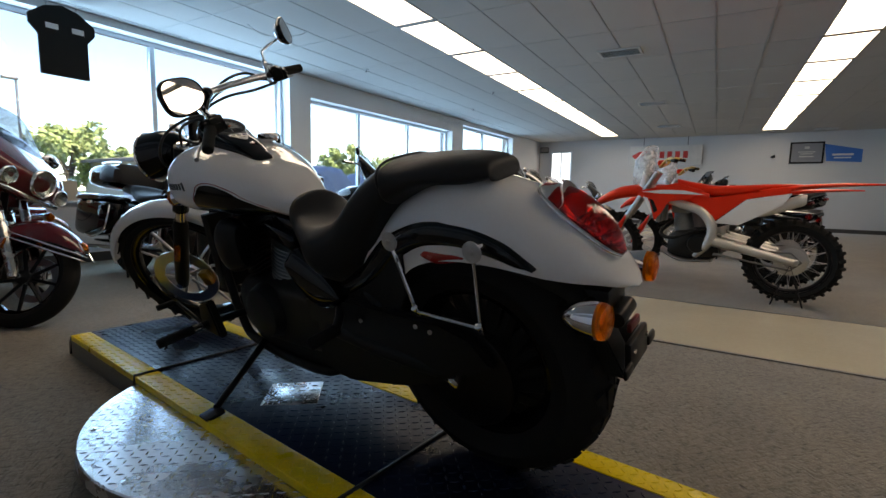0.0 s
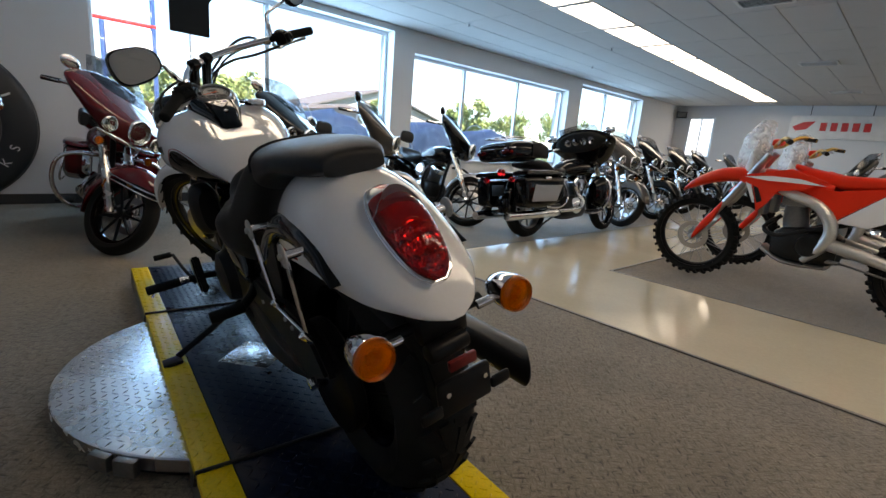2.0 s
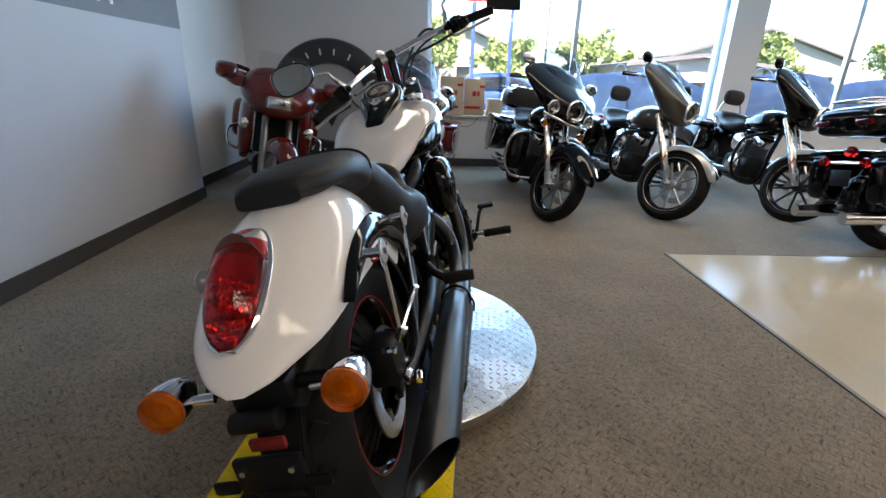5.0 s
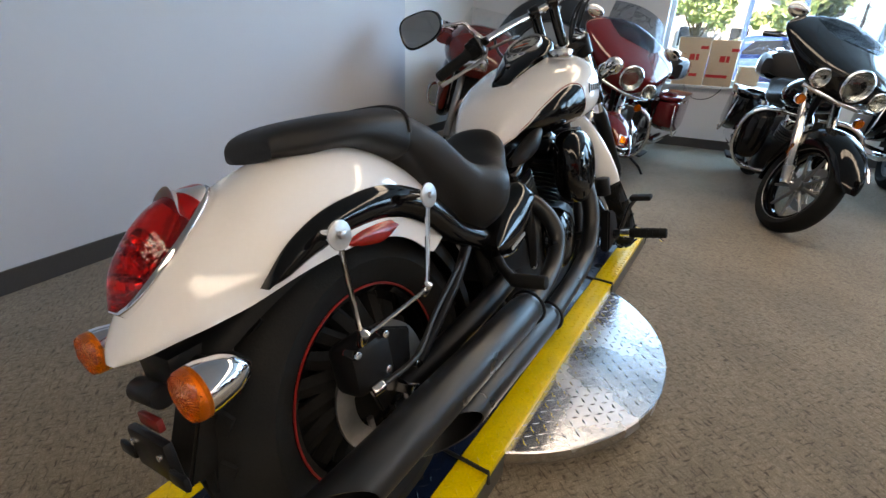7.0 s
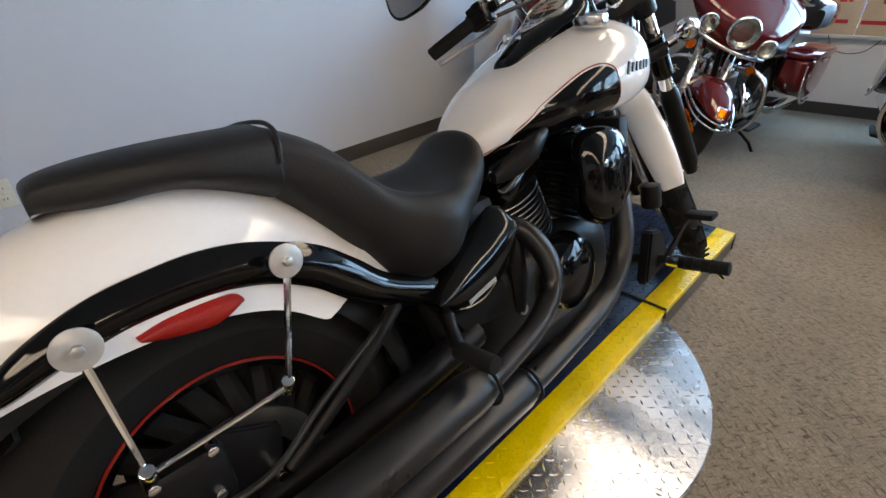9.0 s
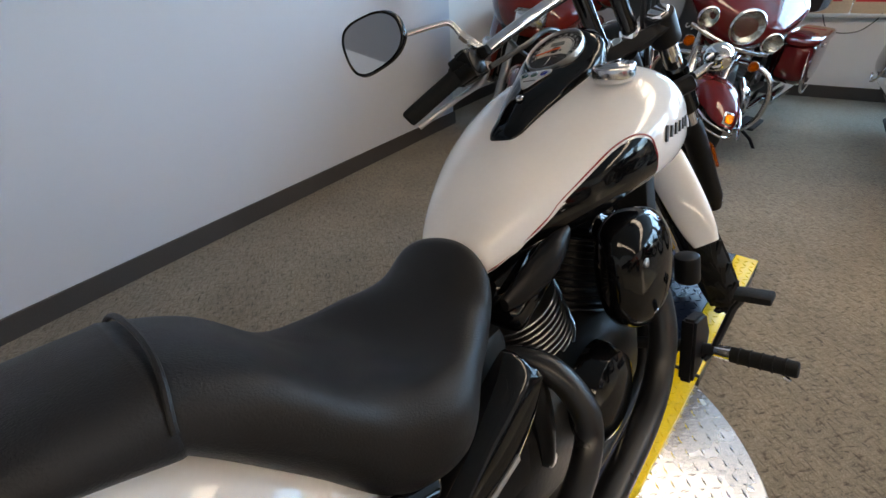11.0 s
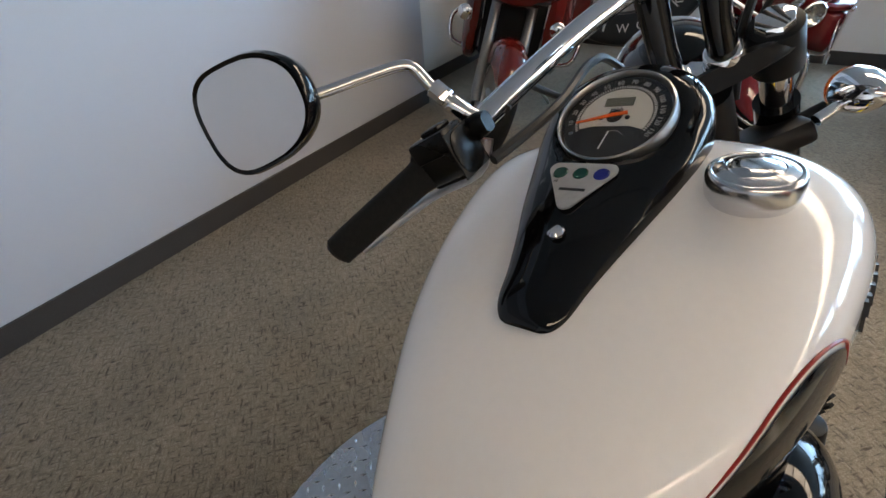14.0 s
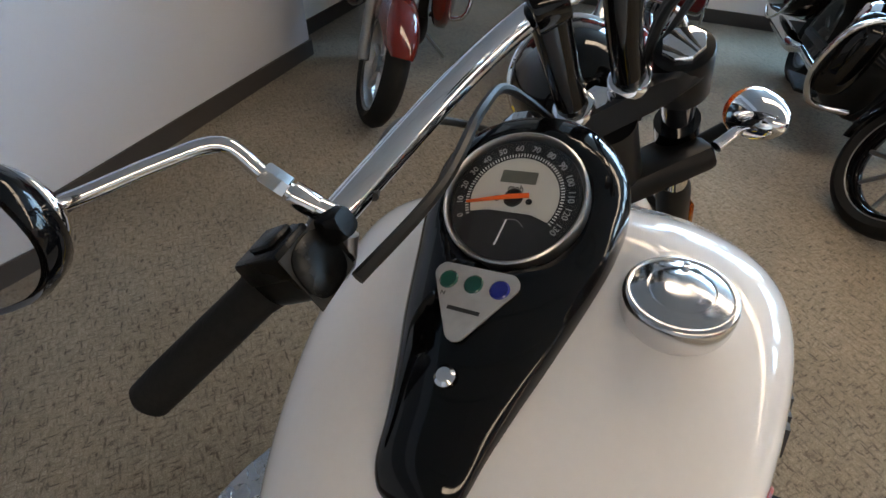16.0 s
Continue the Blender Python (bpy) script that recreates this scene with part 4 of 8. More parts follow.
def indicator(x, s, y, z, R, body, turned=None, back=-1, lens="amber", stalk=0.03):
    """A bullet indicator: chrome body, amber lens with rings."""
    f = st if turned else c
    o = pose(x, s * y, z)
    b = f("indicator", lathe([(0.0, -back * R * 2.05), (R * 0.29, -back * R * 1.98), (R * 0.63, -back * R * 1.62), (R * 0.89, -back * R * 1.0), (R, -back * 0.01), (R, 0.0), (R - 0.003, back * 0.001), (0.0, back * 0.001)], 32, "x"), body, "chrome bullet indicator", m=o)
    f("reflector", lathe([(0.0, back * 0.0030), (R * 0.5, back * 0.0028), (R * 0.9, back * 0.0045), (R * 0.9, back * 0.0012), (0.0, back * 0.0012)], 32, "x"), "bowl", "pressed reflector", b, o)
    studs = bmesh.new()
    for i in range(-3, 4):
        for j in range(-3, 4):
            yy, zz = 0.0046 * (i + 0.5 * j), 0.0040 * j
            if math.hypot(yy, zz) < 0.0125:
                join(studs, lathe([(0.0, back * 0.0075), (0.0020, back * 0.0050), (0.0022, back * 0.0028), (0.0, back * 0.0028)], 6, "x"), pose(0, yy, zz))
    f("reflector_studs", studs, "chrome", "bright studs behind the lens", b, o, None)
    prof = [(R - 0.0008, 0.0), (R - 0.0008, back * 0.006), (R - 0.0012, back * 0.011), (R - 0.0035, back * 0.0150)]
    for k in range(12):
        # stepped rings across the face
        u = 0.86 - 0.072 * k
        prof += [(R * (u + 0.012), back * (0.0162 + 0.0060 * (1 - u * u))), (R * (u - 0.030), back * (0.0146 + 0.0060 * (1 - u * u)))]
    lb = lathe(prof + [(0.0, back * 0.0215)], 120, "x")
    for v in lb.verts:
        # moulded rays outside, a honeycomb of studs in the middle, flutes along the rim
        r, ang = math.hypot(v.co.y, v.co.z), math.atan2(v.co.z, v.co.y)
        if abs(v.co.x) > 0.0135 and r > R * 0.46:
            v.co.x -= back * 0.0016 * (0.5 + 0.5 * math.cos(40 * ang))
        elif abs(v.co.x) > 0.0135:
            v.co.x += back * 0.0012 * math.cos(v.co.y * 1250) * math.cos(v.co.z * 1250)
        elif abs(v.co.x) > 0.004:
            w = 1 - 0.028 * (0.5 + 0.5 * math.cos(40 * ang))
            v.co.y *= w
            v.co.z *= w
    f("lens", lb, lens, "amber lens with moulded rays and rings", b, o, 25)
    f("stalk", cyl((x - back * 0.02, s * (y - R * 0.6), z - 0.004), (x - back * 0.03, s * (y - R - stalk), z - 0.010), 0.0075, 0.009, 12), "chrome", "", b)
    return b


for s in (1, -1):
    indicator(-0.344, s, 0.147, 0.545, 0.0350, "chrome")

# number plate holder, low reflector
c("plate_stem", plate([(-0.275, 0.53), (-0.235, 0.53), (-0.31, 0.36), (-0.355, 0.36)], 0.07, "y", -0.035, 0.004), "matt")
c("rear_reflector", box(-0.362, -0.352, -0.036, 0.022, 0.462, 0.482, 0.003), "dark_refl", "red rear reflector")
c("plate_holder", box(-0.372, -0.357, -0.056, 0.056, 0.388, 0.456, 0.006), "satin", "black number plate holder")
for y in (-0.075, 0.075):
    sl = c("holder_lug", box(-0.377, -0.367, y - 0.022, y + 0.022, 0.398, 0.422, 0.006), "satin")
for y in (-0.04, 0.04):
    c("screw", cyl((-0.371, y, 0.435), (-0.376, y, 0.435), 0.005, None, 10), "chrome")
c("plate_lamp", cyl((-0.34, -0.03, 0.505), (-0.34, 0.05, 0.500), 0.018, None, 16, 0.004), "satin", "black plate lamp")

# seat
SEAT = [(-0.094, 0.008, 0.786, 0.064, 0.010, 0.011, 3.0), (-0.086, 0.008, 0.795, 0.068, 0.025, 0.015, 2.8), (-0.03, 0.008, 0.796, 0.098, 0.0355, 0.026, 2.7), (0.06, 0.008, 0.796, 0.122, 0.039, 0.028, 2.8), (0.165, 0.008, 0.779, 0.127, 0.054, 0.054, 2.8),
        (0.185, 0.008, 0.773, 0.126, 0.057, 0.062, 2.8), (0.26, 0.008, 0.720, 0.146, 0.072, 0.112, 2.7), (0.34, 0.008, 0.643, 0.174, 0.072, 0.144, 2.6), (0.42, 0.008, 0.622, 0.196, 0.067, 0.120, 2.6),
        (0.50, 0.008, 0.636, 0.156, 0.061, 0.079, 2.5), (0.56, 0.008, 0.644, 0.123, 0.065, 0.074, 2.3), (0.61, 0.008, 0.682, 0.097, 0.058, 0.060, 2.2), (0.645, 0.008, 0.693, 0.042, 0.030, 0.035, 2.1)]
seat_bm = loft(SEAT, 44, 6)
for v in seat_bm.verts:
    # the rider's place is dished
    k = math.exp(-((v.co.x - 0.455) / 0.10) ** 2)
    u = min(1.0, max(0.0, (v.co.z - 0.61) / 0.05))
    v.co.z += u * u * (3 - 2 * u) * k * (0.034 * min(1.0, (abs(v.co.y) / 0.15) ** 2) - 0.042)
seat = c("seat", seat_bm, "leather", "black vinyl step seat", smooth=60)
wl = []
for k in range(33):
    a = math.pi * k / 32
    wl.append((0.176 + 0.02 * math.sin(a), 0.008 + 0.1275 * math.copysign(abs(math.cos(a)) ** (2 / 2.8), math.cos(a)), 0.776 + 0.0572 * abs(math.sin(a)) ** (2 / 2.8)))
c("seam", tube(wl, 0.0035, 8), "leather", "raised seam across the seat", seat)

# fuel tank
TANK = [(0.618, 0.005, 0.692, 0.046, 0.016, 0.040, 2.33), (0.645, 0.005, 0.710, 0.078, 0.034, 0.062, 2.43), (0.720, 0.005, 0.737, 0.118, 0.065, 0.078, 2.53), (0.840, 0.005, 0.763, 0.179, 0.083, 0.098, 2.68),
        (0.960, 0.005, 0.781, 0.211, 0.110, 0.106, 2.78), (1.070, 0.005, 0.784, 0.221, 0.133, 0.104, 2.78), (1.150, 0.005, 0.785, 0.199, 0.100, 0.086, 2.68), (1.205, 0.005, 0.784, 0.149, 0.064, 0.064, 2.53), (1.232, 0.005, 0.793, 0.090, 0.048, 0.038, 2.33)]
tank = c("fuel_tank", loft(TANK, 96, 9), "white", "pearl white teardrop fuel tank", smooth=70)


def tank_at(x, ang):
    """A point on the tank's side at x and an angle below (-) or above its middle line, with its outward way."""
    for a, b in zip(TANK, TANK[1:]):
        if a[0] <= x <= b[0]:
            break
    t = (x - a[0]) / (b[0] - a[0])
    i = TANK.index(a)
    p = [np.array(q, float) for q in (TANK[max(i - 1, 0)], a, b, TANK[min(i + 2, len(TANK) - 1)])]
    v = 0.5 * (2 * p[1] + (p[2] - p[0]) * t + (2 * p[0] - 5 * p[1] + 4 * p[2] - p[3]) * t * t + (3 * p[1] - p[0] - 3 * p[2] + p[3]) * t ** 3)
    cs, sn = math.cos(ang), math.sin(ang)
    e = v[6]
    y = v[3] * math.copysign(abs(cs) ** (2 / e), cs)
    z = v[2] + (v[4] if sn > 0 else v[5]) * math.copysign(abs(sn) ** (2 / e), sn)
    return Vector((x, v[1] + y, z)), Vector((0, max(abs(cs), 0.05), sn)).normalized()


def tank_patch(top, low, s, off, nx=64, na=26, x0=0.622, x1=0.98):
    """A painted field on the tank's side between two angle lines."""
    bm = bmesh.new()
    rows = []
    for i in range(nx + 1):
        x = x0 + (x1 - x0) * i / nx
        a0, a1 = low(x), top(x, s)
        row = []
        for j in range(na + 1):
            p, nrm = tank_at(x, a0 + (a1 - a0) * j / na)
            p = p + nrm * off
            row.append(bm.verts.new((p.x, 0.005 + s * (p.y - 0.005), p.z)))
        rows.append(row)
    for a, b in zip(rows, rows[1:]):
        for j in range(na):
            bm.faces.new((a[j], a[j + 1], b[j + 1], b[j]))
    bmesh.ops.remove_doubles(bm, verts=bm.verts, dist=1e-5)
    return bm


FIELD_X = (0.600, 0.660, 0.716, 0.760, 0.800, 0.830, 0.855, 0.880, 0.905, 0.926, 0.945, 0.958, 0.968, 0.975, 0.980)
FIELD_A = (-0.66, -0.42, -0.20, 0.00, 0.14, 0.23, 0.275, 0.275, 0.235, 0.165, 0.070, -0.02, -0.15, -0.30, -0.60)


def ang_top(x, s=-1):
    """The upper line of the black field rises along the tank and falls in a round nose."""
    return sum(float(np.interp(x + d, FIELD_X, FIELD_A)) for d in (-0.008, 0.0, 0.008)) / 3 - (0.14 if s > 0 else 0.0)


def ang_low(x):
    return -0.72 - 0.50 * math.sin(math.pi * (x - 0.60) / 0.38)


for s in (1, -1):
    c("side_field", tank_patch(ang_top, ang_low, s, 0.0018), "black", "gloss black painted tank flank", tank, smooth=70)
    pin = [tank_at(0.624 + 0.354 * i / 60, ang_top(0.624 + 0.354 * i / 60, s) + 0.05) for i in range(61)]
    c("pinstripe", tube([(p.x, 0.005 + s * (p.y - 0.005 + n.y * 0.0004), p.z + n.z * 0.0004) for p, n in pin], 0.0016, 6), "red_line", "thin red pinstripe", tank)
    # badge: unreadable lettering kept as bars
    bg = bmesh.new()
    for k in range(6):
        p, nrm = tank_at(0.998 + 0.017 * k, 0.02)
        g = box(-0.0045, 0.0045, -0.0014, 0.0014, -0.011 if k else -0.014, 0.009 if k else 0.014)
        join(bg, g, Matrix.Translation((p.x, 0.005 + s * (p.y - 0.005 + nrm.y * 0.0005), p.z)) @ pose(0, 0, 0, 0, 14, -s * (1 + 1.5 * k)))
    c("badge", bg, "print_dark", "dark tank badge", tank, smooth=None)

# dash on the tank
DASH = [(0.821, 0.010, 0.838, 0.018, 0.005, 0.02, 2.0), (0.826, 0.010, 0.841, 0.0275, 0.0095, 0.03, 2.05), (0.840, 0.010, 0.848, 0.0355, 0.0145, 0.04, 2.1), (0.868, 0.009, 0.860, 0.0412, 0.0195, 0.05, 2.15), (0.903, 0.008, 0.875, 0.0510, 0.0260, 0.055, 2.2), (0.940, 0.008, 0.888, 0.063, 0.031, 0.06, 2.3),
        (0.994, 0.008, 0.905, 0.078, 0.038, 0.07, 2.3), (1.035, 0.008, 0.922, 0.086, 0.046, 0.09, 2.3), (1.078, 0.008, 0.937, 0.086, 0.052, 0.10, 2.3), (1.121, 0.008, 0.940, 0.064, 0.046, 0.10, 2.2), (1.152, 0.008, 0.925, 0.038, 0.026, 0.08, 2.0)]
DT = Matrix.Translation((1.030, 0.003, 0.956)) @ Matrix.Rotation(radians(-30), 4, "Y")  # face of the instrument
dash_bm = loft(DASH, 72, 8)
for v in dash_bm.verts:
    # a round well for the instrument
    q = DT.inverted() @ v.co
    if math.hypot(q.x, q.y) < 0.061 and q.z > -0.006:
        q.z = -0.006
        v.co = DT @ q
dash = c("dash_panel", dash_bm, "black", "gloss black dash panel on the tank", smooth=70)
sp = c("speedometer", lathe([(0.0, -0.03), (0.0590, -0.03), (0.0590, 0.006), (0.0584, 0.009), (0.0568, 0.010), (0.0552, 0.008), (0.0552, -0.002), (0.0, -0.002)], 56, "z"), "steel", "speedometer in a satin chrome ring", dash, DT)
c("dial", lathe([(0.0, 0.0038), (0.0535, 0.0038), (0.0535, 0.001), (0.0, 0.001)], 56, "z"), "dial_black", "black dial face", sp, DT)
# the pale inner field of the dial; the rider reads it with his head behind, so up is ahead
arcp = [(0.0365 * math.sin(radians(a)), -0.0365 * math.cos(radians(a))) for a in range(-28, 209, 6)]
c("dial_field", plate(arcp + [(-0.0125, 0.018), (-0.0125, -0.018)], 0.0005, "z", 0.0038), "dial", "silver dial field", sp, DT, None)
c("trip_display", box(0.013, 0.024, -0.015, 0.015, 0.0044, 0.0054, 0.0004), "lcd", "small grey digital display", sp, DT, None)
c("needle", plate([(0.0045, -0.0126), (0.0008, -0.0136), (-0.0020, 0.0015), (-0.0104, 0.0375), (-0.0084, 0.0380), (0.0018, 0.0024)], 0.0012, "z", 0.0062), "needle", "orange needle", sp, DT, None)
c("needle_cap", lathe([(0.0, 0.0060), (0.0075, 0.0058), (0.0082, 0.0045), (0.0, 0.0045)], 20, "z"), "dial_black", "", sp, DT)
c("fuel_needle", plate([(-0.020, -0.0005), (-0.020, 0.0005), (-0.042, 0.004), (-0.042, 0.003)], 0.001, "z", 0.0046), "print_white", "", sp, DT, None)


def words(text, size, material, m, parent, depth=0.0004, name="lettering"):
    cu = bpy.data.curves.new(name, "FONT")
    cu.body, cu.size, cu.extrude, cu.align_x, cu.align_y = text, size, depth, "CENTER", "CENTER"
    tmp = bpy.data.objects.new("tmp", cu)
    scene.collection.objects.link(tmp)
    me = bpy.data.meshes.new_from_object(tmp)
    bpy.data.objects.remove(tmp)
    ob = new(name, me)
    ob.data.transform(m)
    me.materials.clear()
    me.materials.append(M[material])
    ob.parent = parent
    return ob


for k in range(14):
    a = radians(208 - k * 236 / 13)
    x, y = 0.0455 * math.cos(a), 0.0455 * math.sin(a)
    words(str(k * 10), 0.0072, "badge", DT @ pose(y, -x, 0.0046) @ pose(0, 0, 0, 0, 0, -90 + math.degrees(a) - 90), sp)
    for j in range(5):
        b = a - radians(j * 236 / 65)
        if k < 13 or j == 0:
            g = box(-0.0004, 0.0004, -0.0014, 0.0014, 0, 0.0004)
            c("tick", g, "print_white", "", sp, DT @ pose(0.0392 * math.sin(b), -0.0392 * math.cos(b), 0.0042) @ pose(0, 0, 0, 0, 0, math.degrees(b)), None)
for y in (0.0135, -0.0135):
    c("dial_stud", lathe([(0.0, 0.0056), (0.0024, 0.0052), (0.0026, 0.0042), (0.0, 0.0042)], 16, "z"), "dial_black", "", sp, DT @ pose(-0.002, y, 0))
c("fuel_arc", tube([(-0.0205, 0.003, 0.0042), (-0.0185, -0.003, 0.0042), (-0.0190, -0.009, 0.0042), (-0.0235, -0.0145, 0.0042)], 0.00025, 6, smooth_steps=4), "badge", "pale fuel gauge arc", sp, DT)
words("mph", 0.0075, "print_dark", DT @ pose(0.0085, 0, 0.0046, 0, 0, -90), sp)
gl = c("glass", lathe([(0.0, 0.0095), (0.0535, 0.0085), (0.0535, 0.0075), (0.0, 0.0085)], 48, "z"), "dial_glass", "clear instrument glass", sp, DT)
gl.visible_shadow = False
# warning lamps on a rounded triangle
WT = Matrix.Translation((0.947, 0.009, 0.9225)) @ Matrix.Rotation(radians(-20), 4, "Y")
def rounded(corners, r, n=6):
    """The outline of a polygon, counterclockwise, whose corners are rounded off by r."""
    out = []
    for i, p in enumerate(corners):
        p, a, b = Vector(p), Vector(corners[i - 1]), Vector(corners[(i + 1) % len(corners)])
        u, v = (a - p).normalized(), (b - p).normalized()
        half = u.angle(v) / 2
        o = p + (u + v).normalized() * (r / math.sin(half))
        t0, t1 = p + u * (r / math.tan(half)) - o, p + v * (r / math.tan(half)) - o
        for k in range(n + 1):
            q = t0.lerp(t1, k / n)
            out.append(tuple(o + q.normalized() * r))
    return out


wl = c("warning_panel", plate(rounded([(0.024, 0.041), (0.024, -0.041), (-0.044, 0.0)][::-1], 0.0085), 0.0025, "z", 0.0), "badge", "silver warning lamp panel", dash, WT)
for y, mt in ((0.021, "green"), (0.0, "green"), (-0.021, "blue")):
    c("warning_lamp", lathe([(0.0, 0.0035), (0.0065, 0.0032), (0.0078, 0.002), (0.0078, 0.001), (0.0, 0.001)], 20, "z"), mt, "", wl, WT @ pose(0.010, y, 0.0005))
words("N", 0.005, "print_dark", WT @ pose(-0.002, 0.021, 0.0027, 0, 0, -90), wl)
c("maker_mark", box(-0.0135, -0.0105, -0.013, 0.013, 0.0022, 0.003), "print_dark", "dark maker mark as a bar", wl, WT, None)
c("dash_screw", lathe([(0.0, 0.0), (0.008, 0.0), (0.008, 0.003), (0.0055, 0.0055), (0.0, 0.006)], 20, "z"), "chrome", "chrome dash screw", dash, Matrix.Translation((0.893, 0.006, 0.8965)) @ Matrix.Rotation(radians(-16), 4, "Y"))

# filler cap
GT = Matrix.Translation((1.001, -0.125, 0.904)) @ pose(0, 0, 0, 5, 0, 0) @ Matrix.Rotation(radians(-2), 4, "Y") @ Matrix.Scale(0.83, 4)
cap = c("filler_cap", lathe([(0.0, -0.016), (0.040, -0.016), (0.0435, -0.010), (0.0450, -0.004), (0.0455, 0.006), (0.0452, 0.013), (0.0440, 0.0170), (0.0420, 0.0186), (0.0400, 0.0188), (0.0385, 0.0180), (0.0370, 0.0186), (0.030, 0.0212), (0.0265, 0.0220), (0.0255, 0.0210), (0.0243, 0.0222), (0.012, 0.0240), (0.0, 0.0246)], 72, "z"), "cap_chrome", "chrome filler cap", tank, GT)
c("cap_tab", box(0.022, 0.032, -0.003, 0.003, 0.0205, 0.0240, 0.0012), "chrome", "", cap, GT)

# frame, engine, covers
fr = c("frame", tube([(1.20, 0, 0.80), (1.02, 0, 0.68), (0.70, 0, 0.66), (0.52, 0, 0.52), (0.42, 0, 0.40)], 0.024, 12, smooth_steps=5), "satin", "black tubular frame")
for s in (1, -1):
    c("down_tube", tube([(1.22, s * 0.02, 0.80), (1.16, s * 0.085, 0.55), (1.10, s * 0.10, 0.26), (0.98, s * 0.11, 0.17), (0.55, s * 0.12, 0.17), (0.42, s * 0.11, 0.32), (0.36, s * 0.11, 0.52)], 0.017, 10, smooth_steps=5), "satin", "", fr)
    c("swingarm", tube([(0.46, s * 0.135, 0.36), (0.25, s * 0.145, 0.345), (0.0, s * 0.132, 0.322)], [0.03, 0.027, 0.024], 10, smooth_steps=4), "satin", "black swingarm", fr)
    c("swingarm_brace", tube([(0.30, s * 0.125, 0.50), (0.205, s * 0.14, 0.445), (0.045, s * 0.142, 0.355)], [0.013, 0.013, 0.012], 10, smooth_steps=4), "satin", "", fr)
    c("axle_nut", cyl((0, s * 0.125, 0.32), (0, s * 0.168, 0.32), 0.016, None, 6, 0.003), "chrome", "", fr)
c("rear_caliper", box(-0.115, -0.020, -0.150, -0.085, 0.372, 0.462, 0.014), "satin", "black rear brake caliper")
c("caliper_bracket", plate([(-0.05, 0.30), (0.04, 0.33), (0.06, 0.42), (-0.02, 0.46), (-0.09, 0.44)], 0.014, "y", -0.125, 0.003), "satin")
for (x, z) in ((-0.105, 0.455), (-0.035, 0.458), (-0.045, 0.395), (0.03, 0.36)):
    c("bolt", cyl((x, -0.125, z), (x, -0.157, z), 0.0075, None, 8, 0.0015), "chrome")
c("brake_hose_end", cyl((-0.095, -0.155, 0.380), (-0.070, -0.160, 0.382), 0.011, None, 10, 0.003), "chrome", "shiny hose fitting")
c("brake_hose", tube([(-0.08, -0.157, 0.381), (0.02, -0.165, 0.385), (0.12, -0.15, 0.43), (0.30, -0.13, 0.50)], 0.0055, 8, smooth_steps=5), "cable")
c("drive_pulley", lathe([(0.0, 0.088), (0.13, 0.088), (0.137, 0.094), (0.137, 0.122), (0.13, 0.126), (0.03, 0.128), (0.0, 0.128)], 40), "satin", "black belt pulley", None, Matrix.Translation(RW))
c("belt_guard", plate([(-0.115, 0.385), (-0.06, 0.445), (0.03, 0.468), (0.14, 0.468), (0.40, 0.470), (0.50, 0.44), (0.53, 0.22), (0.40, 0.200), (0.18, 0.250), (0.05, 0.300), (-0.06, 0.36)], 0.030, "y", 0.128, 0.008), "satin", "black belt guard")
for (x, z) in ((0.055, 0.44), (0.10, 0.445), (0.30, 0.42)):
    c("guard_bolt", cyl((x, 0.157, z), (x, 0.163, z), 0.006, None, 8, 0.0015), "steel")
# left side only: added black sheet over the mudguard's white front end
c("cover_sheet", plate([(0.13, 0.622), (0.163, 0.611), (0.251, 0.558), (0.34, 0.488), (0.42, 0.46), (0.42, 0.37), (0.22, 0.37), (0.135, 0.52)], 0.008, "y", 0.131, 0.002), "matt", "black sheet over the front end of the white mudguard")
c("battery_box", box(0.40, 0.62, -0.095, 0.095, 0.36, 0.60, 0.02), "matt", "black battery box")
c("sump", loft([(0.42, 0, 0.225, 0.085, 0.06, 0.07, 4), (0.48, 0, 0.215, 0.105, 0.07, 0.085, 4), (0.80, 0, 0.215, 0.112, 0.07, 0.085, 4), (1.00, 0, 0.230, 0.100, 0.07, 0.075, 4), (1.08, 0, 0.27, 0.070, 0.05, 0.06, 3)], 24, 3), "engine", "black engine sump")
eng = c("engine", loft([(0.50, 0, 0.36, 0.11, 0.07, 0.12, 4), (0.56, 0, 0.36, 0.135, 0.10, 0.15, 4), (0.80, 0, 0.35, 0.145, 0.10, 0.15, 4), (0.98, 0, 0.34, 0.135, 0.10, 0.13, 4), (1.04, 0, 0.33, 0.10, 0.06, 0.08, 3)], 28, 3), "engine", "black V-twin engine")
for tag, x0, lean in (("rear", 0.792, -20), ("front", 0.925, 27)):
    T = Matrix.Translation((x0, 0, 0.42)) @ Matrix.Rotation(radians(lean), 4, "Y")
    barrel = c("cylinder", lathe([(0.0, 0.0), (0.062, 0.0), (0.062, 0.16), (0.0, 0.16)], 28, "z"), "engine", "finned black cylinder", eng, T)
    for k in range(10):
        z = 0.018 + k * 0.0145
        c("fin", lathe([(0.058, z), (0.096, z), (0.0975, z + 0.002), (0.096, z + 0.004), (0.058, z + 0.004)], 28, "z"), "fin" if tag == "rear" else "engine", "cooling fin with a polished edge", barrel, T)
    c("cylinder_head", box(-0.085, 0.085, -0.095, 0.095, 0.165, 0.225, 0.02, 3), "black", "gloss black cylinder head", eng, T)
    c("rocker_cover", loft([(-0.08, 0, 0.235, 0.05, 0.01, 0.02, 3), (-0.05, 0, 0.24, 0.075, 0.03, 0.03, 3), (0.05, 0, 0.24, 0.075, 0.03, 0.03, 3), (0.08, 0, 0.235, 0.05, 0.01, 0.02, 3)], 20, 3), "black", "", eng, T)
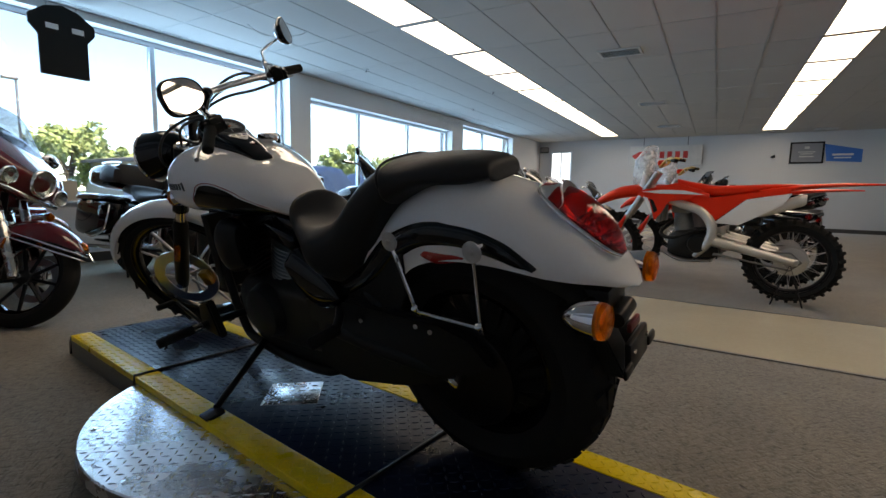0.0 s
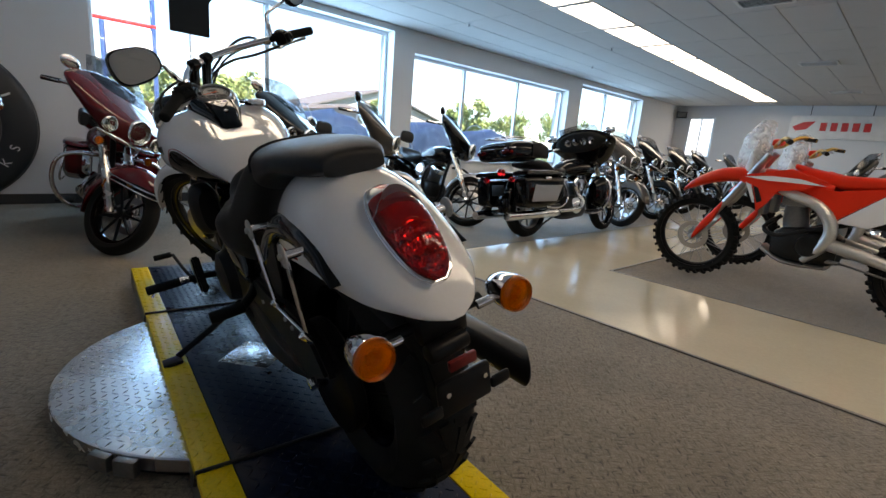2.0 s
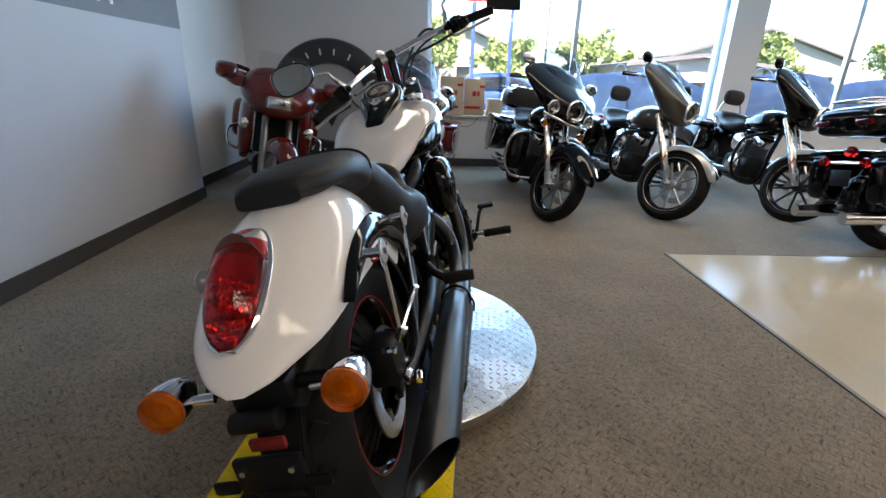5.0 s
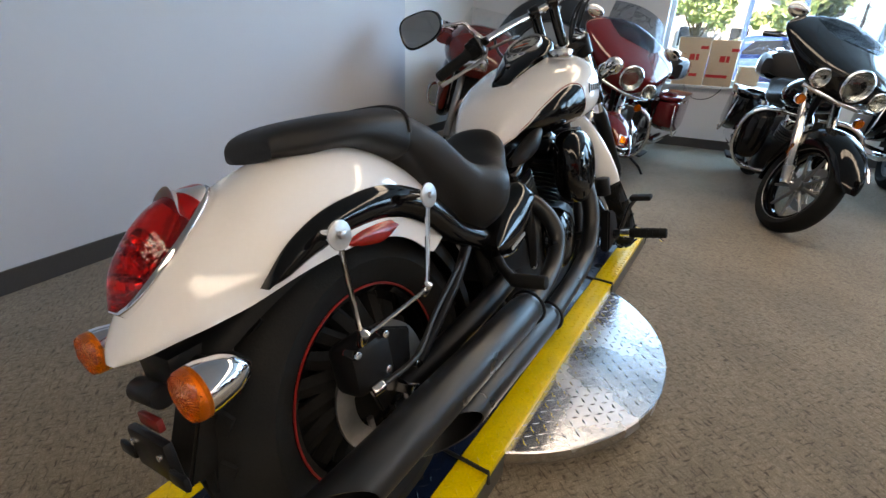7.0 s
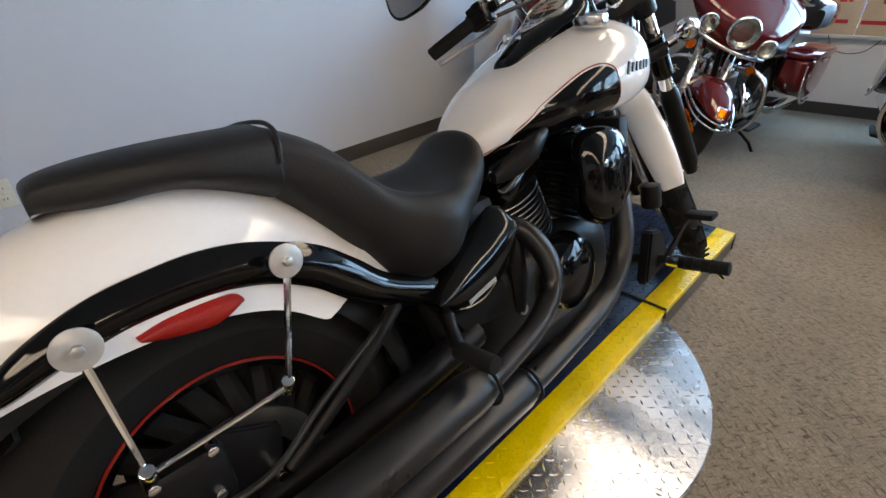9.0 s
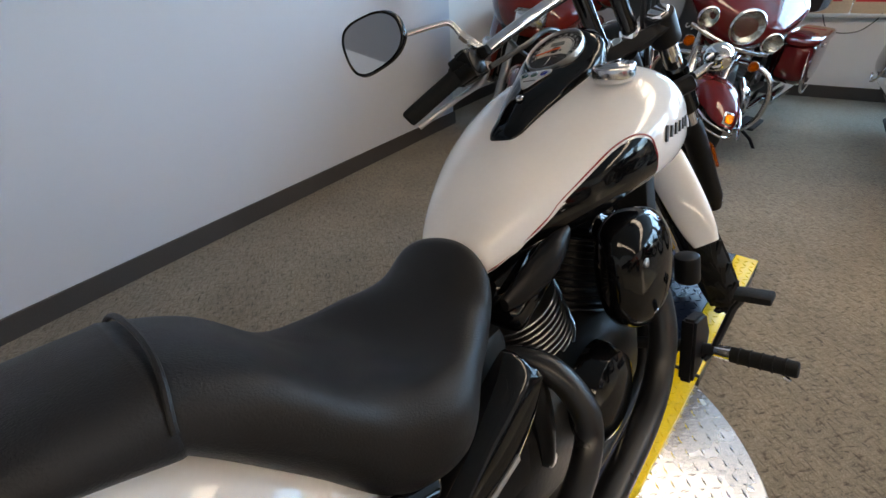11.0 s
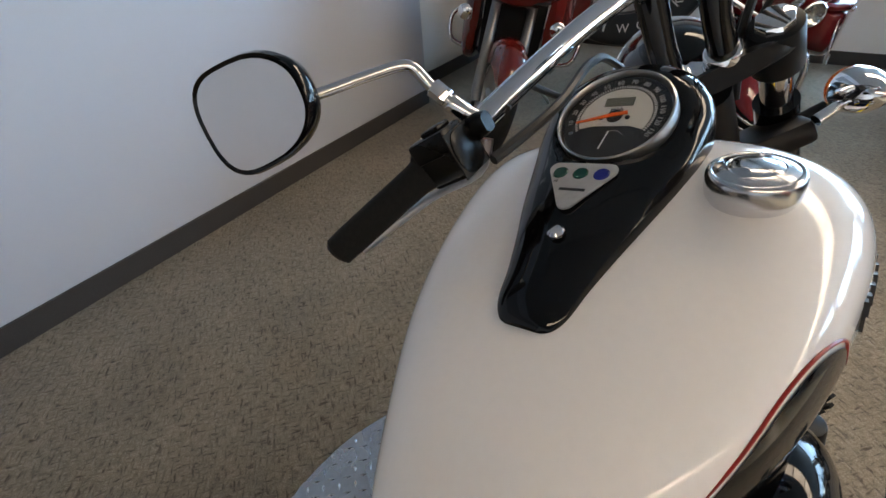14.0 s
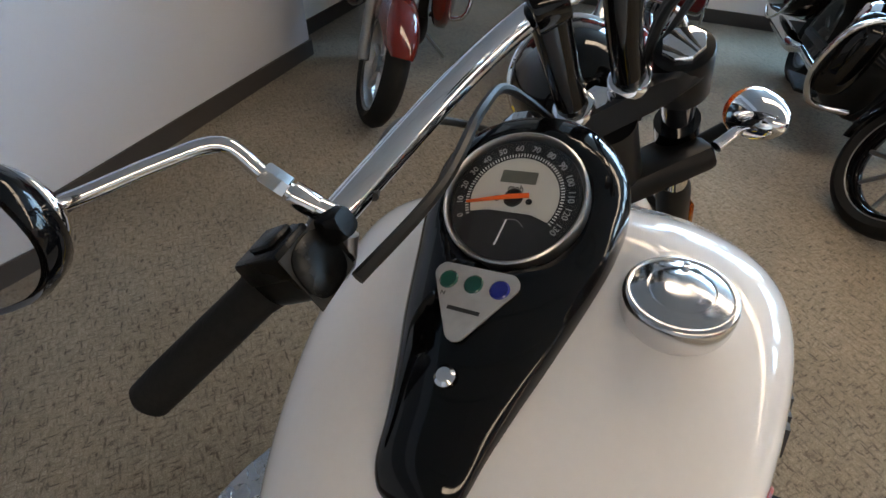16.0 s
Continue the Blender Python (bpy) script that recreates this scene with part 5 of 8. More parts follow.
# right side: air box shell, clutch cover, side cover
air = c("air_cleaner", loft([(0.820, -0.175, 0.585, 0.018, 0.045, 0.06, 2.4), (0.850, -0.172, 0.585, 0.045, 0.085, 0.115, 2.5), (0.910, -0.170, 0.577, 0.060, 0.102, 0.135, 2.6), (0.970, -0.166, 0.570, 0.058, 0.095, 0.105, 2.5), (1.015, -0.160, 0.565, 0.038, 0.065, 0.07, 2.3), (1.030, -0.158, 0.563, 0.012, 0.03, 0.03, 2.0)], 32, 5), "black", "gloss black air cleaner shell", smooth=70)
c("air_cleaner_bolt", cyl((0.862, -0.214, 0.605), (0.862, -0.222, 0.605), 0.009, None, 12, 0.002), "steel", "", air)
c("air_cleaner_left", loft([(0.83, 0.15, 0.59, 0.03, 0.06, 0.08, 2.4), (0.90, 0.155, 0.585, 0.05, 0.09, 0.10, 2.5), (0.98, 0.15, 0.575, 0.03, 0.06, 0.07, 2.3)], 24, 4), "satin", "")
c("intake_cover", loft([(0.625, -0.095, 0.630, 0.008, 0.012, 0.012, 2.2), (0.670, -0.110, 0.650, 0.014, 0.022, 0.030, 2.3), (0.725, -0.125, 0.675, 0.018, 0.026, 0.032, 2.3), (0.775, -0.128, 0.695, 0.008, 0.012, 0.012, 2.0)], 20, 4), "satin")
cl = c("clutch_cover", lathe([(0.0, -0.06), (0.05, -0.058), (0.082, -0.045), (0.095, -0.02), (0.097, 0.0), (0.0, 0.0)], 40), "black", "round gloss black clutch cover", m=Matrix.Translation((0.775, -0.135, 0.365)))
c("cover_chrome", torus(0.082, 0.004, 40, 6), "chrome", "", cl, Matrix.Translation((0.775, -0.172, 0.362)))
c("alternator_cover", lathe([(0.0, 0.055), (0.05, 0.053), (0.085, 0.04), (0.1, 0.0), (0.0, 0.0)], 36), "satin", "", m=Matrix.Translation((0.80, 0.135, 0.35)))
for s in (1, -1):
    sc = c("side_cover", band([(0.355, 0.486), (0.415, 0.524), (0.490, 0.559), (0.565, 0.592), (0.586, 0.570)], [(0.357, 0.472), (0.395, 0.430), (0.480, 0.413), (0.548, 0.452), (0.585, 0.525)], s * 0.143, 0.032, 0.02, 8, 14), "black", "gloss black side cover", smooth=60)
    if s < 0:
        c("cover_mark", plate([(0.425, 0.449), (0.503, 0.464), (0.502, 0.473), (0.424, 0.458)], 0.002, "y", s * 0.175 - 0.001), "badge", "small silver mark", sc, None, None)
    c("lower_cover", plate([(0.37, 0.47), (0.56, 0.44), (0.55, 0.36), (0.42, 0.38)], 0.02, "y", s * 0.14 - 0.01, 0.006), "satin")
c("side_bolt", cyl((0.613, -0.125, 0.338), (0.613, -0.145, 0.338), 0.014, None, 10, 0.003), "steel")
c("pipe_shield", loft([(0.590, -0.135, 0.40, 0.006, 0.05, 0.06, 2.4), (0.610, -0.142, 0.42, 0.012, 0.09, 0.09, 2.5), (0.635, -0.140, 0.44, 0.006, 0.05, 0.06, 2.2)], 20, 4), "satin")

# exhaust: two matt black pipes on the right
ex = c("exhaust", tube([(0.610, -0.08, 0.535), (0.640, -0.145, 0.515), (0.652, -0.190, 0.450), (0.635, -0.204, 0.392), (0.560, -0.212, 0.345), (0.430, -0.216, 0.318), (0.350, -0.216, 0.310)], 0.0235, 16, smooth_steps=6), "exhaust", "matt black exhaust pipes")
c("front_pipe", tube([(0.985, -0.09, 0.560), (0.985, -0.165, 0.520), (0.968, -0.198, 0.420), (0.925, -0.205, 0.330), (0.830, -0.208, 0.268), (0.640, -0.212, 0.240), (0.40, -0.215, 0.225)], 0.027, 16, smooth_steps=6), "exhaust", "", ex)


def slash(p0, p1, r, cut):
    """A muffler tube whose open end is cut aslant."""
    bm = tube([p0, Vector(p0).lerp(Vector(p1), 0.04), Vector(p0).lerp(Vector(p1), 0.08), Vector(p0).lerp(Vector(p1), 0.5), p1], [r * 0.72, r * 0.9, r, r, r], 28, caps=False)
    d = (Vector(p1) - Vector(p0)).normalized()
    bm.verts.ensure_lookup_table()
    for v in bm.verts[-28:]:
        v.co += d * ((v.co.z - p1[2]) * 0.42 + (v.co.y - p1[1]) * cut)
    bmesh.ops.recalc_face_normals(bm, faces=bm.faces)
    bmesh.ops.solidify(bm, geom=bm.faces[:], thickness=0.003)
    return bm


c("upper_muffler", slash((0.400, -0.218, 0.318), (-0.276, -0.222, 0.322), 0.0415, 1.4), "exhaust", "matt black slash-cut muffler", ex)
c("lower_muffler", slash((0.520, -0.212, 0.236), (0.010, -0.203, 0.229), 0.041, 1.9), "exhaust", "matt black slash-cut muffler", ex)
c("muffler_clamp", torus(0.0425, 0.004, 32, 8), "satin", "", ex, pose(0.385, -0.218, 0.318, 0, 0, 90))
c("pipe_clamp", torus(0.042, 0.004, 32, 8), "satin", "", ex, pose(0.505, -0.2115, 0.236, 0, 0, 90))
c("muffler_hanger", plate([(0.10, 0.22), (0.13, 0.22), (0.16, 0.33), (0.12, 0.33)], 0.006, "y", -0.166), "satin", "", ex)

# pegs, pedals, side stand
for s in (1, -1):
    pg = c("rider_peg", cyl((1.078, s * 0.292, 0.288), (1.078, s * 0.412, 0.288), 0.017, None, 20, 0.004), "rubber", "black rubber foot peg")
    for k in range(5):
        g = torus(0.0175, 0.0018, 20, 6)
        c("groove_ring", g, "rubber", "", pg, pose(1.078, s * (0.31 + 0.02 * k), 0.288))
    c("peg_collar", cyl((1.078, s * 0.262, 0.288), (1.078, s * 0.294, 0.288), 0.014, 0.017, 14), "chrome", "", pg)
    c("peg_feeler", tube([(1.072, s * 0.39, 0.270), (1.07, s * 0.40, 0.262)], 0.004, 8), "chrome", "", pg)
    c("peg_mount", plate([(1.00, 0.24), (1.09, 0.25), (1.13, 0.30), (1.11, 0.36), (1.04, 0.38)], 0.03, "y", s * 0.225 - 0.015, 0.006), "satin")
    c("peg_arm", tube([(1.05, s * 0.10, 0.28), (1.07, s * 0.19, 0.285), (1.078, s * 0.265, 0.288)], 0.014, 10), "satin")
    pp = c("pillion_peg", cyl((0.354, s * 0.20, 0.402), (0.354, s * 0.288, 0.401), 0.0165, None, 16, 0.004), "rubber", "black pillion peg")
    c("peg_bracket", tube([(0.40, s * 0.13, 0.47), (0.375, s * 0.17, 0.42), (0.354, s * 0.205, 0.402)], 0.013, 10), "satin", "", pp)
pd = c("brake_pedal", tube([(1.06, -0.245, 0.270), (1.075, -0.26, 0.290), (1.13, -0.285, 0.370), (1.150, -0.300, 0.390)], 0.0075, 8), "satin", "black brake pedal")
c("pedal_pad", box(1.135, 1.178, -0.352, -0.282, 0.385, 0.402, 0.005), "rubber", "square rubber pedal pad", pd)
gs = c("gear_pedal", tube([(1.06, 0.245, 0.270), (1.12, 0.27, 0.330), (1.17, 0.285, 0.375), (1.175, 0.325, 0.377)], 0.0065, 8), "satin", "black gear pedal")
c("pedal_rubber", cyl((1.175, 0.29, 0.377), (1.175, 0.352, 0.378), 0.011, None, 14, 0.003), "rubber", "", gs)
stand = c("side_stand", tube([(0.93, 0.12, 0.19), (0.885, 0.25, 0.142), (0.820, 0.385, 0.110)], [0.014, 0.012, 0.011], 10), "satin", "black side stand")
c("stand_foot", box(0.785, 0.840, 0.375, 0.435, 0.094, 0.108, 0.004), "satin", "", stand, pose(0, 0, 0))
c("front_reservoir", cyl((1.10, -0.185, 0.455), (1.10, -0.185, 0.520), 0.027, None, 22, 0.004), "satin", "small black canister", m=pose(0.06, 0.0, -0.05))
c("radiator", box(1.135, 1.185, -0.115, 0.115, 0.36, 0.66, 0.006), "matt", "black radiator between the down tubes")

# steering: fork, lamp, bar, mirrors
for s in (1, -1):
    fk = st("fork_tube", cyl((1.300, s * 0.102, 0.945), (1.52, s * 0.102, 0.60), 0.0215, None, 20), "chrome", "chrome upper fork tube")
    st("fork_slider", tube([(1.488, s * 0.102, 0.655), (1.505, s * 0.102, 0.628), (1.665, s * 0.102, 0.37), (1.690, s * 0.098, 0.325)], [0.024, 0.030, 0.030, 0.022], 18), "satin", "satin black fork leg", fk)
    st("fork_cover", tube([(1.385, s * 0.102, 0.815), (1.46, s * 0.102, 0.696)], 0.031, 20), "black", "", fk)
    st("fork_cap", cyl((1.285, s * 0.100, 0.952), (1.302, s * 0.100, 0.924), 0.024, None, 8, 0.003), "chrome", "chrome fork cap", fk)
    st("clamp_ring", cyl((1.291, s * 0.100, 0.942), (1.330, s * 0.100, 0.880), 0.033, None, 20, 0.003), "satin", "", fk)
    st("fork_reflector", box(-0.012, 0.012, -0.004, 0.004, -0.045, 0.045, 0.002), "amber", "amber fork reflector", fk, pose(1.575, s * 0.136, 0.515, 0, -32, 0))
tc = st("triple_clamp", loft([(1.262, 0, 0.916, 0.08, 0.015, 0.015, 4), (1.285, 0, 0.914, 0.122, 0.017, 0.017, 4), (1.318, 0, 0.906, 0.115, 0.016, 0.016, 4), (1.338, 0, 0.900, 0.08, 0.012, 0.012, 4)], 20, 3), "satin", "black fork clamp")
st("stem_nut", cyl((1.298, 0.006, 0.915), (1.286, 0.006, 0.938), 0.022, None, 6, 0.003), "chrome", "chrome stem nut", tc)
st("lower_clamp", box(1.33, 1.42, -0.125, 0.125, 0.745, 0.785, 0.012), "satin", "", tc)
st("steering_head", cyl((1.296, 0, 0.90), (1.375, 0, 0.77), 0.034, None, 20), "satin", "", tc)
hl = st("headlamp", loft([(1.355, 0, 0.915, 0.025, 0.025, 0.025, 2), (1.385, 0, 0.912, 0.062, 0.062, 0.062, 2), (1.43, 0, 0.906, 0.084, 0.084, 0.084, 2), (1.485, 0, 0.900, 0.094, 0.094, 0.094, 2), (1.515, 0, 0.898, 0.095, 0.095, 0.095, 2)], 36, 5), "black", "gloss black headlamp bucket", smooth=70)
st("lamp_rim", torus(0.094, 0.006, 44, 8), "chrome", "chrome lamp rim", hl, pose(1.516, 0, 0.898, 0, 0, 90))
st("lamp_glass", lathe([(0.0, 0.022), (0.05, 0.016), (0.09, 0.0), (0.0, -0.002)], 36, "x"), "clear", "", hl, pose(1.516, 0, 0.898))
for s in (1, -1):
    indicator(1.365, s, 0.188, 0.788, 0.033, "chrome", True, 1)
    st("indicator_stem", tube([(1.375, s * 0.105, 0.770), (1.372, s * 0.155, 0.775)], 0.012, 12), "satin", "black indicator stem")
# front mudguard
ffd = arch(FW.x, FW.z, [(20, 0.368, 0.036, 0.02), (40, 0.371, 0.051, 0.04), (75, 0.373, 0.055, 0.045), (110, 0.373, 0.055, 0.045), (145, 0.371, 0.052, 0.035), (166, 0.368, 0.044, 0.025), (175, 0.366, 0.032, 0.012)], n=16)
st("front_mudguard", ffd, "white", "pearl white front mudguard", smooth=60)
for s in (1, -1):
    st("guard_stay", tube([(1.60, s * 0.07, 0.60), (1.59, s * 0.095, 0.50)], 0.01, 8), "satin")
st("front_axle", cyl((1.687, -0.125, 0.337), (1.687, 0.125, 0.337), 0.014, None, 14), "chrome")
st("front_caliper", box(1.55, 1.595, 0.055, 0.095, 0.29, 0.37, 0.012), "gold", "brass-coloured front brake caliper")
# handlebar
hb = st("handlebar", tube([(0.966, 0.416, 1.012), (1.006, 0.298, 1.035), (1.030, 0.244, 1.048), (1.081, 0.182, 1.060), (1.135, 0.118, 1.070), (1.183, 0.052, 1.075), (1.188, 0.0, 1.076), (1.183, -0.052, 1.075), (1.135, -0.118, 1.070), (1.081, -0.182, 1.060), (1.030, -0.244, 1.048), (1.006, -0.298, 1.035), (0.966, -0.416, 1.012)], 0.0127, 18, smooth_steps=6), "chrome", "pulled-back chrome handlebar")
for s in (1, -1):
    st("riser", tube([(1.288, s * 0.034, 0.930), (1.250, s * 0.034, 0.998), (1.185, s * 0.034, 1.076)], [0.019, 0.018, 0.019], 16), "black", "black bar riser", hb)
    st("riser_collar", cyl((1.286, s * 0.034, 0.932), (1.278, s * 0.034, 0.947), 0.025, None, 20, 0.003), "chrome", "", hb)
    st("riser_cap", cyl((1.185, s * 0.018, 1.077), (1.185, s * 0.050, 1.077), 0.022, None, 18, 0.003), "black", "", hb)
    gp = st("grip", tube([(0.962, s * 0.428, 1.010), (0.963, s * 0.425, 1.011), (0.970, s * 0.406, 1.015), (0.999, s * 0.321, 1.032), (1.003, s * 0.309, 1.034)], [0.0125, 0.0165, 0.0172, 0.0172, 0.019], 22), "rubber", "black rubber grip", hb)
    SW = pose(1.004, s * 0.283, 1.036, 0, 0, s * 68.5)
    sw = st("switch_box", loft([(-0.031, 0, 0, 0.017, 0.017, 0.017, 2.4), (-0.029, 0, 0, 0.0225, 0.0225, 0.0225, 2.6), (0.028, 0, 0, 0.0225, 0.0225, 0.0225, 2.6), (0.030, 0, 0, 0.017, 0.017, 0.017, 2.4)], 28, 1), "switch", "black switch box", hb, SW)
    st("upper_block", box(-0.027, 0.020, -0.014, 0.024, 0.006, 0.029, 0.004), "switch", "", sw, SW)
    st("lower_block", box(-0.024, 0.027, -0.036, 0.010, -0.026, 0.014, 0.005), "switch", "", sw, SW)
    st("parting_line", box(-0.0275, -0.0262, -0.0235, 0.0235, -0.0235, 0.0235), "dark_gap", "", sw, SW)
    st("dip_switch", box(-0.020, 0.004, -0.008, 0.016, 0.028, 0.034, 0.003), "switch", "black dip switch", sw, SW)
    st("indicator_switch", loft([(-0.010, -0.022, 0.014, 0.004, 0.006, 0.004, 3), (0.0, -0.022, 0.015, 0.006, 0.009, 0.004, 3), (0.010, -0.022, 0.014, 0.004, 0.006, 0.004, 3)], 16, 2), "switch", "", sw, SW)
    st("horn_button", box(0.004, 0.024, -0.0385, -0.0355, -0.014, 0.006, 0.0015), "switch", "black horn button", sw, SW)
    st("horn_mark", box(0.010, 0.018, -0.0392, -0.0384, -0.006, -0.002), "print_white", "", sw, SW)
    for k, (x, y, z) in enumerate(((0.010, 0.004, 0.0292), (0.014, -0.012, 0.0145), (-0.015, -0.030, 0.0145), (0.012, -0.029, 0.0145))):
        st("switch_mark", box(x - 0.0022, x + 0.0022, y - 0.0016, y + 0.0016, z - 0.0006, z + 0.0004), "print_white", "", sw, SW)
    for x in (-0.016, 0.016):
        st("box_screw", cyl((x, 0.0, -0.022), (x, 0.0, -0.026), 0.003, None, 8), "steel", "", sw, SW)
    pc = st("lever_perch", loft([(-0.016, 0, 0, 0.009, 0.010, 0.010, 3), (0.0, 0, 0, 0.0135, 0.014, 0.014, 3), (0.016, 0, 0, 0.009, 0.010, 0.010, 3)], 16, 2), "switch", "black lever perch", hb, pose(1.020, s * 0.246, 1.047, 0, 0, s * 66))
    st("lever", tube([(1.032, s * 0.245, 1.030), (1.030, s * 0.270, 1.004), (1.044, s * 0.338, 1.000), (1.012, s * 0.430, 0.990)], [0.008, 0.0065, 0.0055, 0.007], 10, smooth_steps=4), "steel", "hand lever", pc)
    mr = st("mirror_arm", tube([(1.024, s * 0.240, 1.052), (1.024, s * 0.254, 1.074), (1.026, s * 0.266, 1.102), (1.026, s * 0.276, 1.130), (1.012, s * 0.308, 1.141), (0.985, s * 0.354, 1.151), (0.968, s * 0.386, 1.160)], [0.008, 0.008, 0.0062, 0.0058, 0.0056, 0.0054, 0.0052], 12, smooth_steps=5), "chrome", "bent chrome mirror arm", hb)
    st("mirror_nut", cyl((1.025, s * 0.258, 1.083), (1.026, s * 0.266, 1.102), 0.0095, None, 6, 0.002), "chrome", "", mr)
    st("mirror_nut_lower", cyl((1.024, s * 0.248, 1.062), (1.025, s * 0.2575, 1.081), 0.0095, None, 12, 0.002), "chrome", "", mr)
    # rounded trapezoid mirror, glass towards the rider
    out = []
    for k in range(36):
        a = 2 * math.pi * k / 36
        cs, sn = math.cos(a), math.sin(a)
        u = 0.074 * math.copysign(abs(cs) ** 0.72, cs)
        v = 0.051 * math.copysign(abs(sn) ** 0.78, sn) * (1 + 0.20 * cs)
        out.append((u, v))
    MT = pose(0.958, s * 0.408, 1.166) @ pose(0, 0, 0, 0, 5, -s * 12) @ pose(0, 0, 0, s * 8, 0, 0)
    sh = bmesh.new()
    rings = [[sh.verts.new((d, s * p[0] * k, p[1] * k)) for p in out] for d, k in ((-0.004, 0.92), (-0.006, 0.97), (0.0, 1.0), (0.012, 0.94), (0.022, 0.70), (0.026, 0.3))]
    for a, b in zip(rings, rings[1:]):
        for k in range(36):
            sh.faces.new((a[k], a[(k + 1) % 36], b[(k + 1) % 36], b[k]))
    sh.faces.new(rings[0])
    sh.faces.new(rings[-1])
    shell = st("mirror_shell", sh, "black", "black and chrome mirror shell", hb, MT, 70)
    st("mirror_back", egg(0.016, 0.058, 0.038, 0.0), "chrome", "chrome mirror back", shell, MT @ pose(0.022, 0, 0))
    st("mirror_glass", plate([(s * p[0] * 0.89, p[1] * 0.89) for p in out], 0.0012, "x", -0.0058), "mirror", "mirror glass", shell, MT, None)
# cables
for k, (pts, r) in enumerate([
    ([(0.99, 0.24, 1.015), (1.06, 0.17, 1.02), (1.16, 0.12, 1.03), (1.27, 0.09, 1.00), (1.34, 0.05, 0.90)], 0.0055),
    ([(1.04, 0.215, 1.045), (1.12, 0.20, 1.06), (1.26, 0.19, 1.02), (1.38, 0.13, 0.92), (1.40, 0.06, 0.80)], 0.005),
    ([(1.00, -0.24, 1.015), (1.07, -0.17, 1.02), (1.17, -0.12, 1.03), (1.27, -0.09, 1.00), (1.34, -0.05, 0.90)], 0.0055),
    ([(1.04, -0.215, 1.045), (1.10, -0.20, 1.085), (1.20, -0.17, 1.07), (1.33, -0.10, 0.98), (1.37, -0.05, 0.85)], 0.0055),
    ([(1.03, -0.23, 1.035), (1.13, -0.23, 1.05), (1.25, -0.16, 1.03), (1.36, -0.08, 0.92)], 0.0045),
]):
    st("cable", tube(pts, r, 8, smooth_steps=6), "cable", "black control cable", hb)


# ---------------------------------------------------------------- touring bikes
def steer_of(head, rake, deg):
    ax = Vector((-math.sin(radians(rake)), 0, math.cos(radians(rake))))
    return Matrix.Translation(head) @ Matrix.Rotation(radians(deg), 4, ax) @ Matrix.Translation(-Vector(head))


